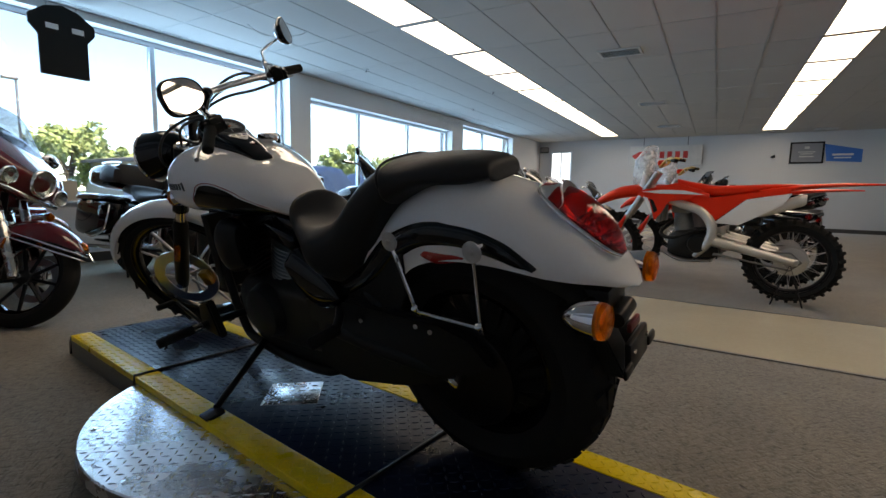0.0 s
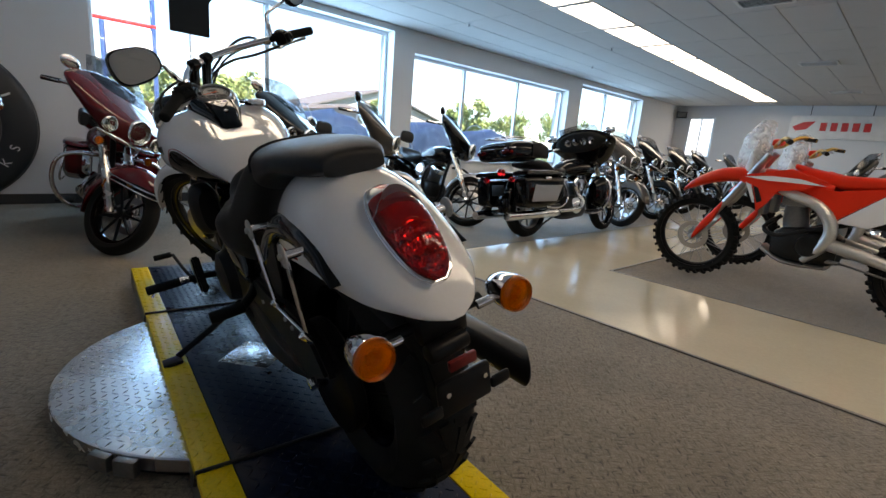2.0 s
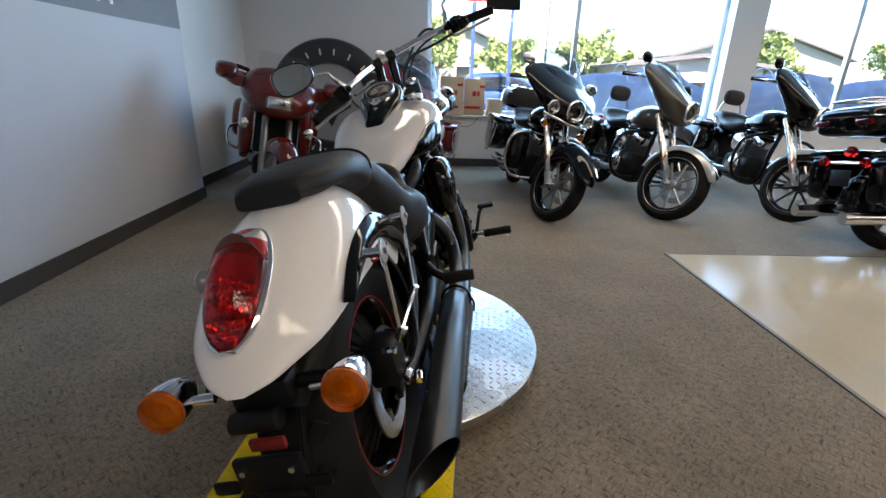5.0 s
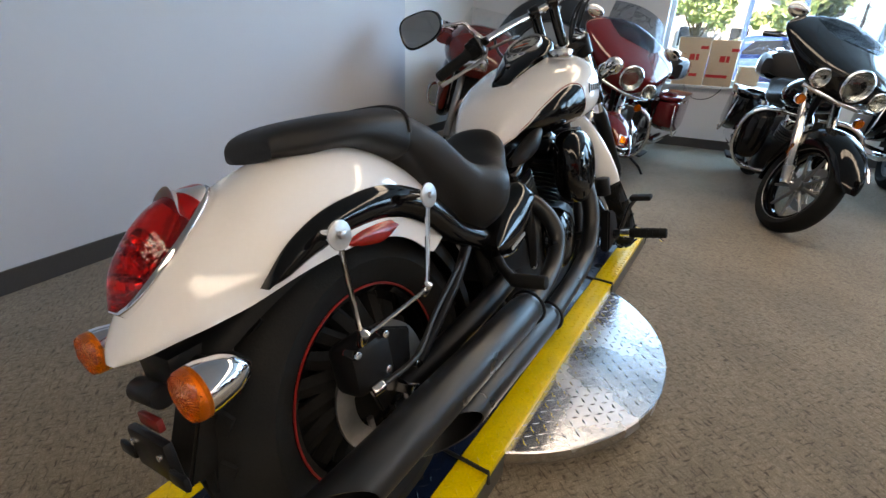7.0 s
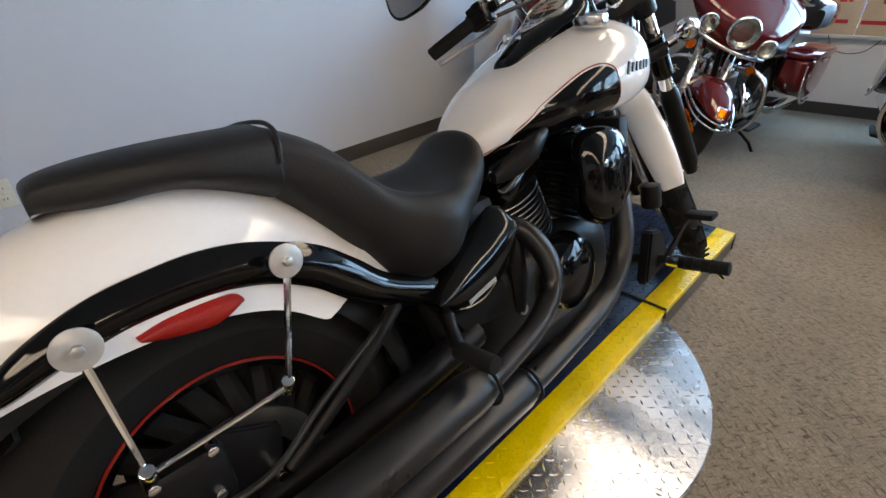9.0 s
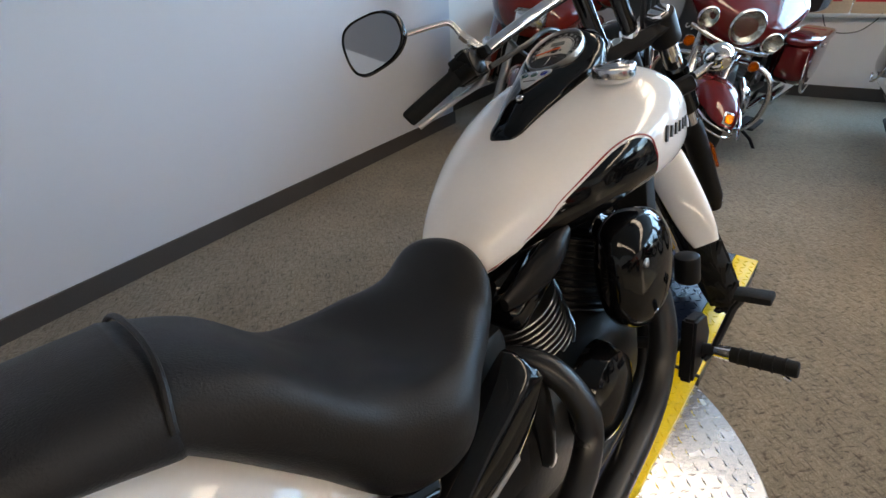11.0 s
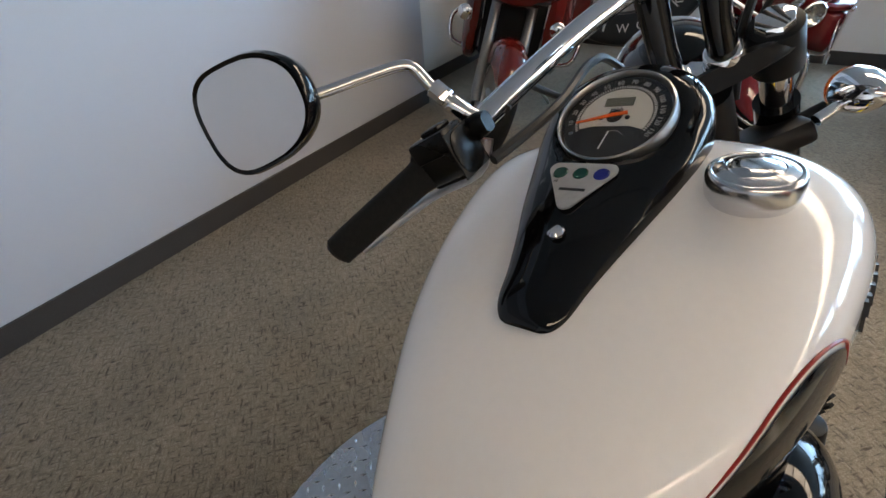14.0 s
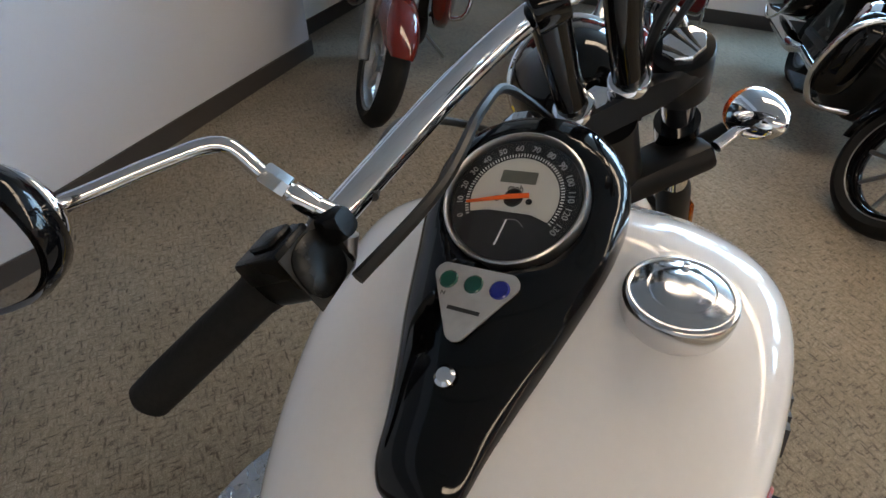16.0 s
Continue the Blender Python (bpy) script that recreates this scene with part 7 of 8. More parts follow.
# ---------------------------------------------------------------- red sports tourer by the wall
def sports_tourer(m):
    root = thing("sports_tourer", "dark red fully faired sports tourer motorcycle by the wall", "motorcycle", m)
    S = steer_of((1.18, 0, 0.95), 27, 20)
    fw = Vector((1.55, 0, 0.31))

    def p(name, bm, mt, lb="", parent=None, turned=False, sm=50):
        if turned:
            bm.transform(S)
        return part(name, bm, mt, parent or root, lb, sm)

    wheel("rear_wheel", root, Vector((0, 0, 0.31)), 0.31, 0.16, 0.22, "dull", 6, "dull", None, None, (0.14, 0.07), 0.02)
    wheel("front_wheel", root, fw, 0.31, 0.12, 0.225, "steel", 6, "steel", S, None, (0.15, 0.07), 0.016)
    p("front_mudguard", arch(fw.x, fw.z, [(32, 0.338, 0.050, 0.02), (46, 0.345, 0.078, 0.08), (90, 0.35, 0.088, 0.14), (140, 0.348, 0.085, 0.13), (165, 0.34, 0.07, 0.06)], n=14), "red_dark", "red front mudguard", turned=True)
    for s in (1, -1):
        p("fork_leg", tube([(1.22, s * 0.10, 0.86), (1.52, s * 0.10, 0.36), (1.55, s * 0.095, 0.31)], [0.024, 0.03, 0.026], 12), "dull", "", turned=True)
        p("wing_arm", loft([(1.02, s * 0.30, 1.02, 0.06, 0.04, 0.05, 2.6), (1.10, s * 0.34, 1.02, 0.09, 0.05, 0.06, 2.6), (1.20, s * 0.32, 1.00, 0.06, 0.04, 0.05, 2.4)], 16, 4), "red_dark", "red arm between nose and mirror wing")
        p("air_slot", loft([(1.30, s * 0.165, 0.82, 0.02, 0.012, 0.012, 2.6), (1.36, s * 0.135, 0.815, 0.045, 0.016, 0.016, 2.6), (1.41, s * 0.105, 0.81, 0.02, 0.010, 0.010, 2.2)], 14, 3), "matt", "dark air slot beside the headlamp")
        p("mirror_wing", loft([(1.00, s * 0.40, 1.06, 0.05, 0.05, 0.06, 3), (1.08, s * 0.42, 1.06, 0.085, 0.065, 0.075, 3), (1.18, s * 0.40, 1.05, 0.07, 0.055, 0.06, 2.6), (1.24, s * 0.37, 1.04, 0.02, 0.02, 0.02, 2)], 20, 4), "red_dark", "mirror wing of the fairing")
        p("indicator", loft([(1.14, s * 0.465, 1.045, 0.02, 0.02, 0.025, 2.6), (1.19, s * 0.455, 1.04, 0.03, 0.028, 0.032, 2.6), (1.235, s * 0.43, 1.035, 0.012, 0.012, 0.015, 2)], 16, 3), "amber", "amber wing indicator")
        p("fog_lamp", lathe([(0.0, 0.012), (0.03, 0.008), (0.04, 0.0), (0.0, -0.02)], 20, "x"), "chrome", "round fog lamp").matrix_local = pose(1.335, s * 0.25, 0.69)
        p("side_fairing", loft([(0.55, s * 0.20, 0.55, 0.03, 0.12, 0.15, 3), (0.75, s * 0.24, 0.58, 0.055, 0.22, 0.24, 3), (1.0, s * 0.25, 0.62, 0.06, 0.26, 0.26, 3), (1.18, s * 0.23, 0.66, 0.05, 0.22, 0.22, 3), (1.28, s * 0.20, 0.70, 0.02, 0.12, 0.12, 2.5)], 20, 4), "red_dark", "red side fairing")
        p("grip", tube([(0.98, s * 0.22, 1.05), (0.93, s * 0.30, 1.05), (0.86, s * 0.36, 1.04)], 0.016, 10), "rubber", "", turned=True)
        p("pannier", loft([(-0.40, s * 0.30, 0.60, 0.06, 0.12, 0.14, 4), (-0.34, s * 0.31, 0.60, 0.12, 0.19, 0.20, 4), (0.0, s * 0.31, 0.61, 0.125, 0.19, 0.20, 4), (0.10, s * 0.29, 0.62, 0.07, 0.13, 0.14, 3.5)], 20, 3), "red_dark", "red hard pannier")
        p("muffler", tube([(0.5, s * 0.2, 0.28), (0.2, s * 0.22, 0.28), (-0.3, s * 0.24, 0.30)], [0.03, 0.05, 0.05], 12), "steel", "")
        p("crash_bar", tube([(1.0, s * 0.18, 0.42), (1.05, s * 0.36, 0.46), (1.02, s * 0.38, 0.60), (0.95, s * 0.28, 0.64)], 0.013, 10, smooth_steps=4), "chrome", "chrome crash bar")
    fa = p("fairing", loft([(0.98, 0, 0.99, 0.27, 0.16, 0.16, 2.2), (1.08, 0, 0.985, 0.31, 0.165, 0.20, 2.2), (1.20, 0, 0.955, 0.30, 0.15, 0.21, 2.1), (1.32, 0, 0.91, 0.24, 0.12, 0.16, 2.1), (1.41, 0, 0.88, 0.155, 0.08, 0.10, 2.2), (1.44, 0, 0.87, 0.06, 0.03, 0.04, 2)], 40, 5), "red_dark", "red nose fairing", sm=70)
    p("headlamp", loft([(1.34, 0, 0.895, 0.10, 0.05, 0.055, 4), (1.41, 0, 0.89, 0.105, 0.052, 0.058, 4.5), (1.462, 0, 0.885, 0.095, 0.046, 0.052, 4)], 28, 3), "clear", "wide rectangular headlamp", fa)
    p("lamp_bowl", box(1.40, 1.445, -0.088, 0.088, 0.845, 0.935, 0.01), "chrome", "", fa)
    p("radiator", box(1.16, 1.21, -0.17, 0.17, 0.46, 0.78, 0.008), "matt", "black radiator behind the front wheel")
    p("belly", loft([(0.6, 0, 0.30, 0.15, 0.08, 0.10, 3), (0.9, 0, 0.30, 0.18, 0.10, 0.12, 3), (1.12, 0, 0.36, 0.15, 0.10, 0.10, 3), (1.18, 0, 0.40, 0.06, 0.05, 0.05, 2)], 20, 3), "matt", "")
    ws = bmesh.new()
    rows = [[ws.verts.new((1.16 - 0.16 * u + 0.10 * math.cos(radians(a)) - 0.1, (0.24 - 0.05 * u) * math.sin(radians(a)), 1.10 + 0.17 * u)) for a in range(-80, 81, 16)] for u in (0, 0.25, 0.5, 0.75, 1.0)]
    for a, b in zip(rows, rows[1:]):
        for j in range(len(a) - 1):
            ws.faces.new((a[j], a[j + 1], b[j + 1], b[j]))
    bmesh.ops.solidify(ws, geom=ws.faces[:], thickness=0.004)
    p("windscreen", ws, "screen", "low clear windscreen", fa)
    p("tank", loft([(0.45, 0, 0.78, 0.10, 0.06, 0.06, 2.4), (0.6, 0, 0.82, 0.17, 0.11, 0.10, 2.5), (0.85, 0, 0.86, 0.19, 0.13, 0.12, 2.5), (1.0, 0, 0.88, 0.14, 0.10, 0.1, 2.4)], 24, 4), "red_dark", "red tank")
    p("seat", loft([(-0.35, 0, 0.86, 0.11, 0.03, 0.04, 2.8), (-0.1, 0, 0.86, 0.16, 0.05, 0.06, 3), (0.15, 0, 0.82, 0.17, 0.05, 0.06, 3), (0.45, 0, 0.79, 0.12, 0.04, 0.05, 2.6)], 24, 4), "leather", "black seat")
    p("tail", loft([(-0.45, 0, 0.80, 0.06, 0.03, 0.05, 2.6), (-0.35, 0, 0.80, 0.13, 0.05, 0.08, 2.8), (0.1, 0, 0.76, 0.17, 0.06, 0.10, 2.8)], 20, 3), "red_dark", "")
    p("side_stand", tube([(0.70, 0.14, 0.22), (0.66, 0.30, 0.08), (0.65, 0.36, 0.0)], 0.012, 8), "steel", "")
    return root


sports_tourer(stand_at((-2.80, 0.49), 17, 1.55, -11, 1.0))


# ---------------------------------------------------------------- red motocross bikes
def motocross(label, m):
    root = thing("motocross_bike", label, "motorcycle", m, "motocross bikes on the carpet island")
    S = steer_of((1.10, 0, 0.98), 27, 6)
    fw, rw = Vector((1.48, 0, 0.36)), Vector((0, 0, 0.345))

    def p(name, bm, mt, lb="", parent=None, turned=False, sm=45):
        if turned:
            bm.transform(S)
        return part(name, bm, mt, parent or root, lb, sm)

    for nm, ce, R, w, mm in (("rear_wheel", rw, 0.345, 0.125, None), ("front_wheel", fw, 0.352, 0.095, S)):
        wh = wheel(nm, root, ce, R - 0.014, w, 0.255 if mm is None else 0.275, "satin", 16, "steel", mm, None, (0.12, -0.055 if mm is None else 0.05), 0.0022, 0, 0.05)
        kn = bmesh.new()
        for k in range(34):
            for yy in ((-0.04, 0.0, 0.04) if k % 2 else (-0.055, -0.02, 0.02, 0.055)):
                b = box(-0.012, 0.012, -0.011, 0.011, -0.012, 0.016, 0.002, 1)
                b.transform(Matrix.Translation(ce) @ Matrix.Rotation(2 * math.pi * k / 34, 4, "Y") @ pose(0, yy * w / 0.125, R - 0.014 - abs(yy) * 0.35))
                join(kn, b)
        k_ = p("tread", kn, "rubber", "", wh, mm is not None, None)
        tagged(k_, kind="stuff")
    for s in (1, -1):
        p("fork_leg", tube([(1.03, s * 0.10, 1.06), (1.27, s * 0.10, 0.66)], 0.027, 12), "steel", "upper fork tube", turned=True)
        p("fork_slider", tube([(1.25, s * 0.10, 0.70), (1.44, s * 0.10, 0.38), (1.48, s * 0.095, 0.345)], [0.022, 0.021, 0.026], 12), "steel", "", turned=True)
        p("fork_guard", loft([(1.28, s * 0.125, 0.66, 0.02, 0.02, 0.02, 2.5), (1.33, s * 0.125, 0.56, 0.026, 0.05, 0.05, 2.6), (1.42, s * 0.125, 0.43, 0.024, 0.045, 0.045, 2.6), (1.46, s * 0.12, 0.36, 0.016, 0.02, 0.02, 2.2)], 14, 3), "orange_red", "red fork guard", turned=True)
        p("shroud", plate([(0.62, 0.90), (0.84, 0.965), (1.14, 0.895), (1.17, 0.86), (1.06, 0.80), (1.01, 0.63), (0.955, 0.70), (0.90, 0.80), (0.74, 0.83)], 0.016, "y", s * 0.165 - 0.008, 0.006), "orange_red", "red radiator shroud")
        p("shroud_flash", plate([(0.62, 0.865), (0.78, 0.90), (0.95, 0.905), (1.13, 0.885), (0.98, 0.87), (0.84, 0.87)], 0.003, "y", s * 0.1755 - (0 if s > 0 else 0.003)), "white_plastic", "white graphic")
        p("shroud_stripe", plate([(1.115, 0.845), (1.075, 0.83), (1.03, 0.70), (1.045, 0.70)], 0.003, "y", s * 0.1755 - (0 if s > 0 else 0.003)), "white_plastic", "white graphic")
        p("shroud_inlay", plate([(1.06, 0.825), (1.025, 0.81), (0.985, 0.72), (1.015, 0.70)], 0.003, "y", s * 0.1757 - (0 if s > 0 else 0.003)), "matt", "black graphic")
        p("rear_cowl", plate([(0.66, 0.86), (0.58, 0.84), (0.05, 0.93), (0.04, 0.89), (0.33, 0.835), (0.55, 0.64), (0.60, 0.68), (0.74, 0.82)], 0.014, "y", s * 0.115 - 0.007, 0.005), "orange_red", "red side cowl")
        p("number_plate_side", plate([(0.55, 0.63), (0.37, 0.62), (0.09, 0.79), (0.03, 0.885), (0.33, 0.832)], 0.016, "y", s * 0.122 - 0.008, 0.005), "white_plastic", "white side panel")
        p("frame_spar", tube([(1.06, s * 0.05, 0.92), (0.86, s * 0.11, 0.80), (0.66, s * 0.12, 0.73), (0.56, s * 0.12, 0.60), (0.58, s * 0.12, 0.46), (0.68, s * 0.10, 0.33)], [0.036, 0.036, 0.038, 0.042, 0.040, 0.024], 10, smooth_steps=4), "alloy", "aluminium frame spar")
        p("swingarm", tube([(0.58, s * 0.10, 0.48), (0.30, s * 0.11, 0.42), (-0.02, s * 0.105, 0.345)], [0.048, 0.040, 0.028], 10), "alloy", "aluminium swingarm")
        p("foot_peg", box(0.46, 0.53, s * 0.17 - 0.04, s * 0.17 + 0.04, 0.36, 0.375, 0.004), "dull")
        p("grip", tube([(0.90, s * 0.30, 1.17), (0.86, s * 0.41, 1.16)], 0.017, 10), "rubber", "", turned=True)
        p("lever", tube([(0.95, s * 0.26, 1.16), (0.93, s * 0.40, 1.14)], 0.005, 6), "steel", "", turned=True)
        p("axle_block", box(-0.05, 0.04, s * 0.10 - 0.02, s * 0.10 + 0.02, 0.32, 0.37, 0.006), "steel")
    p("front_mudguard", loft([(1.02, 0, 0.89, 0.06, 0.03, 0.03, 2.4), (1.16, 0, 0.90, 0.11, 0.05, 0.06, 2.4), (1.36, 0, 0.87, 0.115, 0.055, 0.055, 2.3), (1.52, 0, 0.80, 0.10, 0.042, 0.04, 2.3), (1.61, 0, 0.735, 0.04, 0.016, 0.016, 2)], 20, 4), "orange_red", "red front mudguard", turned=True)
    p("number_board", loft([(1.08, 0, 1.03, 0.06, 0.11, 0.12, 3), (1.12, 0, 1.02, 0.105, 0.15, 0.15, 3), (1.16, 0, 1.0, 0.10, 0.13, 0.13, 3), (1.185, 0, 0.985, 0.06, 0.08, 0.09, 2.6)], 20, 3), "white_plastic", "white number board", turned=True)
    bagm = loft([(1.05, 0, 1.16, 0.07, 0.12, 0.12, 2.3), (1.10, 0, 1.13, 0.11, 0.18, 0.17, 2.2), (1.17, 0, 1.10, 0.10, 0.17, 0.17, 2.4), (1.24, 0, 1.05, 0.05, 0.10, 0.11, 2)], 26, 4)
    for v in bagm.verts:
        v.co += 0.018 * noise.noise_vector(v.co * 14)
    p("plastic_bag", bagm, "bag", "clear plastic bag over the bar", turned=True)
    p("handlebar", tube([(0.86, 0.40, 1.16), (0.93, 0.24, 1.18), (1.00, 0.12, 1.12), (1.02, 0, 1.11), (1.00, -0.12, 1.12), (0.93, -0.24, 1.18), (0.86, -0.40, 1.16)], 0.014, 10, smooth_steps=4), "gold", "tapered handlebar", turned=True)
    p("bar_pad", box(0.98, 1.04, -0.07, 0.07, 1.12, 1.17, 0.015), "orange_red", "red bar pad", turned=True)
    p("front_brake_hose", tube([(1.0, -0.2, 1.16), (1.12, -0.14, 1.05), (1.20, -0.12, 0.85), (1.40, -0.11, 0.45)], 0.005, 6, smooth_steps=4), "cable", "", turned=True)
    p("seat", loft([(-0.02, 0, 0.945, 0.075, 0.012, 0.012, 3), (0.12, 0, 0.938, 0.085, 0.022, 0.022, 3), (0.40, 0, 0.915, 0.095, 0.032, 0.062, 3), (0.58, 0, 0.915, 0.090, 0.030, 0.075, 3), (0.74, 0, 0.945, 0.075, 0.028, 0.055, 2.8), (0.86, 0, 0.985, 0.045, 0.015, 0.025, 2.4)], 26, 4), "orange_red", "red seat")
    p("tank", loft([(0.60, 0, 0.84, 0.09, 0.06, 0.08, 2.6), (0.80, 0, 0.87, 0.13, 0.06, 0.12, 2.6), (0.98, 0, 0.90, 0.12, 0.05, 0.12, 2.6), (1.06, 0, 0.92, 0.06, 0.03, 0.06, 2.2)], 20, 3), "orange_red", "")
    p("rear_mudguard", loft([(-0.52, 0, 0.955, 0.04, 0.006, 0.006, 2.6), (-0.34, 0, 0.955, 0.075, 0.014, 0.012, 2.8), (-0.10, 0, 0.945, 0.10, 0.016, 0.022, 3), (0.10, 0, 0.920, 0.11, 0.016, 0.035, 3), (0.25, 0, 0.90, 0.09, 0.016, 0.03, 2.6)], 18, 3), "orange_red", "long red rear mudguard")
    p("airbox", box(0.22, 0.56, -0.09, 0.09, 0.62, 0.86, 0.03), "matt", "black airbox")
    en = p("engine", loft([(0.50, 0, 0.44, 0.09, 0.08, 0.10, 3.5), (0.58, 0, 0.44, 0.12, 0.11, 0.14, 3.5), (0.80, 0, 0.44, 0.12, 0.12, 0.14, 3.5), (0.90, 0, 0.42, 0.08, 0.09, 0.10, 3)], 20, 3), "engine", "single-cylinder engine")
    g = lathe([(0.0, 0.0), (0.075, 0.0), (0.08, 0.10), (0.07, 0.20), (0.075, 0.28), (0.0, 0.28)], 20, "z")
    g.transform(Matrix.Translation((0.78, 0, 0.50)) @ Matrix.Rotation(radians(8), 4, "Y"))
    p("cylinder", g, "dull", "", en)
    p("cylinder_head", box(0.73, 0.89, -0.08, 0.08, 0.70, 0.80, 0.02), "dull", "", en)
    for s in (1, -1):
        g = lathe([(0.0, s * 0.04), (0.07, s * 0.035), (0.085, 0.0), (0.0, 0.0)], 24)
        g.transform(pose(0.66, s * 0.11, 0.44))
        p("engine_cover", g, "engine", "", en)
        p("radiator", box(0.96, 1.0, s * 0.11 - 0.05, s * 0.11 + 0.05, 0.62, 0.88, 0.005), "dull", "radiator")
        p("muffler", loft([(-0.06, s * 0.085, 0.84, 0.030, 0.035, 0.035, 2.6), (-0.02, s * 0.088, 0.825, 0.036, 0.045, 0.045, 2.8), (0.16, s * 0.085, 0.755, 0.034, 0.045, 0.045, 2.8), (0.26, s * 0.08, 0.71, 0.02, 0.025, 0.025, 2)], 16, 3), "alloy", "short alloy muffler")
    p("skid_plate", loft([(0.55, 0, 0.30, 0.10, 0.02, 0.02, 3), (0.80, 0, 0.29, 0.11, 0.02, 0.02, 3), (0.96, 0, 0.36, 0.08, 0.03, 0.02, 2.6)], 14, 3), "steel", "")
    p("chain", tube([(0.50, 0.085, 0.42), (0.0, 0.085, 0.415), (-0.07, 0.085, 0.345), (0.0, 0.085, 0.275), (0.50, 0.085, 0.36)], 0.008, 6, closed=True), "dull")
    g = lathe([(0.055, 0.072), (0.105, 0.072), (0.11, 0.075), (0.105, 0.078), (0.055, 0.078), (0.055, 0.072)], 30)
    g.transform(Matrix.Translation(rw))
    p("sprocket", g, "steel", "drilled sprocket")
    p("header_pipe", tube([(0.88, 0.02, 0.62), (0.97, 0.05, 0.52), (0.86, 0.10, 0.48), (0.60, 0.10, 0.58), (0.26, 0.085, 0.70)], 0.017, 10, smooth_steps=4), "satin", "")
    return root


def wheel_stand(x, y, rot):
    w = thing("wheel_stand", "black wire triangle stand propping the rear wheel", "bike stand", pose(x, y, 0, 0, 0, rot))
    for s in (1, -1):
        part("leg", tube([(-0.10, s * 0.11, 0.006), (0.0, s * 0.11, 0.33), (0.10, s * 0.11, 0.006)], 0.006, 8), "satin", w)
    part("foot_rail", tube([(-0.10, -0.11, 0.006), (-0.10, 0.11, 0.006)], 0.006, 8), "satin", w)
    part("foot_rail", tube([(0.10, -0.11, 0.006), (0.10, 0.11, 0.006)], 0.006, 8), "satin", w)


mx = motocross("red and white motocross bike propped on a wire stand", stand_at((-0.56, 5.20), 175.5, 1.48, -1.5, 0.97, 0.012))
copy_thing(mx, stand_at((-0.52, 6.05), 175.5, 1.48, -1.5, 0.97, 0.012))
wheel_stand(0.871, 5.087, 175.5)
wheel_stand(0.911, 5.937, 175.5)


# ---------------------------------------------------------------- signs and small things in the room
def bars(parent, material, name, cells, m, thick=0.004):
    """Unreadable or withheld writing: plain bars, one a letter; cells are (u, v, width, height) on a plate facing -y."""
    for u, v, w, h in cells:
        b = part(name, box(u - w / 2, u + w / 2, -thick, 0.0, v - h / 2, v + h / 2), material, parent, "", None)
        b.matrix_local = m


# the round sign like a tyre on the window wall
ring = thing("round_sign", "round black tyre-like sign with pale centre against the wall", "sign", pose(-5.395, 0.52, 0.765, 0, 0, 90) @ Matrix.Scale(0.866, 4))
part("tyre_ring", lathe([(0.545, -0.01), (0.56, -0.05), (0.60, -0.065), (0.80, -0.065), (0.86, -0.045), (0.88, -0.005), (0.545, -0.002)], 96), "sign_dark", ring, "black ring", 50)
for r in (0.56, 0.60, 0.80, 0.865):
    g = torus(r, 0.004, 96, 6)
    g.transform(pose(0, -0.060 if 0.55 < r < 0.85 else -0.043, 0))
    part("rib", g, "dull", ring)
part("centre_panel", lathe([(0.0, -0.004), (0.546, -0.004), (0.546, -0.0), (0.0, -0.0)], 72), "sign_pale", ring, "grey-white centre")
emblem = plate([(-0.30, -0.05), (-0.10, -0.16), (0.0, -0.34), (0.10, -0.16), (0.30, -0.05), (0.26, 0.14), (0.0, 0.24), (-0.26, 0.14)], 0.006, "y", -0.011)
part("emblem", emblem, "sign_dark", ring, "dark emblem shape", None)
for k, a in enumerate([176, 161, 146, 131, 114, 98, 82, 64, 45, 27, -99, -114, -129, -144, -159]):
    # withheld lettering: one plain bar a letter
    b = box(-0.030, 0.030, -0.0685, -0.064, -0.042, 0.042)
    q = part("letter_bar", b, "print_white", ring, "", None)
    q.matrix_local = pose(0.70 * math.cos(radians(a)), 0, 0.70 * math.sin(radians(a))) @ Matrix.Rotation(radians(90 - a if a > 0 else -90 - a), 4, "Y") @ Matrix.Diagonal((0.36, 1, 1, 1))
for k, ch in enumerate("WORKS"):
    a = -83 + 15.5 * k
    words(ch, 0.125, "print_white", pose(0.70 * math.cos(radians(a)), -0.0665, 0.70 * math.sin(radians(a))) @ Matrix.Rotation(radians(-90 - a), 4, "Y") @ pose(0, 0, 0, 90), ring, 0.002, "letter")

# brand board, notice and decoration on the far wall
board = thing("brand_sign", "white sign board with red lettering bars on the far wall", "sign", pose(-1.45, 16.19, 2.07))
part("panel", box(-0.98, 0.98, -0.10, 0.0, -0.28, 0.28, 0.01), "sign_white", board, "grey-white panel")
for s in (-1, 1):
    part("hanger", cyl((s * 0.6, -0.05, 0.28), (s * 0.6, -0.05, 0.53), 0.008, None, 8), "satin", board)
part("red_shape", plate([(-0.92, 0.0), (-0.70, 0.12), (-0.45, 0.14), (-0.62, -0.06), (-0.84, -0.10)], 0.006, "y", -0.107), "sign_red", board, "red wing-like shape", None)
bars(board, "sign_red", "letter_bar", [(-0.28 + 0.21 * k, 0.01, 0.13, 0.20) for k in range(5)], pose(0, -0.101, 0))
notice = thing("framed_notice", "dark framed notice with faint lettering on the far wall", "picture", pose(1.94, 16.19, 2.06))
part("frame", box(-0.36, 0.36, -0.03, 0.0, -0.28, 0.28, 0.008), "matt", notice, "black frame")
part("sheet", box(-0.32, 0.32, -0.033, -0.0305, -0.24, 0.24), "grey_band", notice, "dark grey sheet")
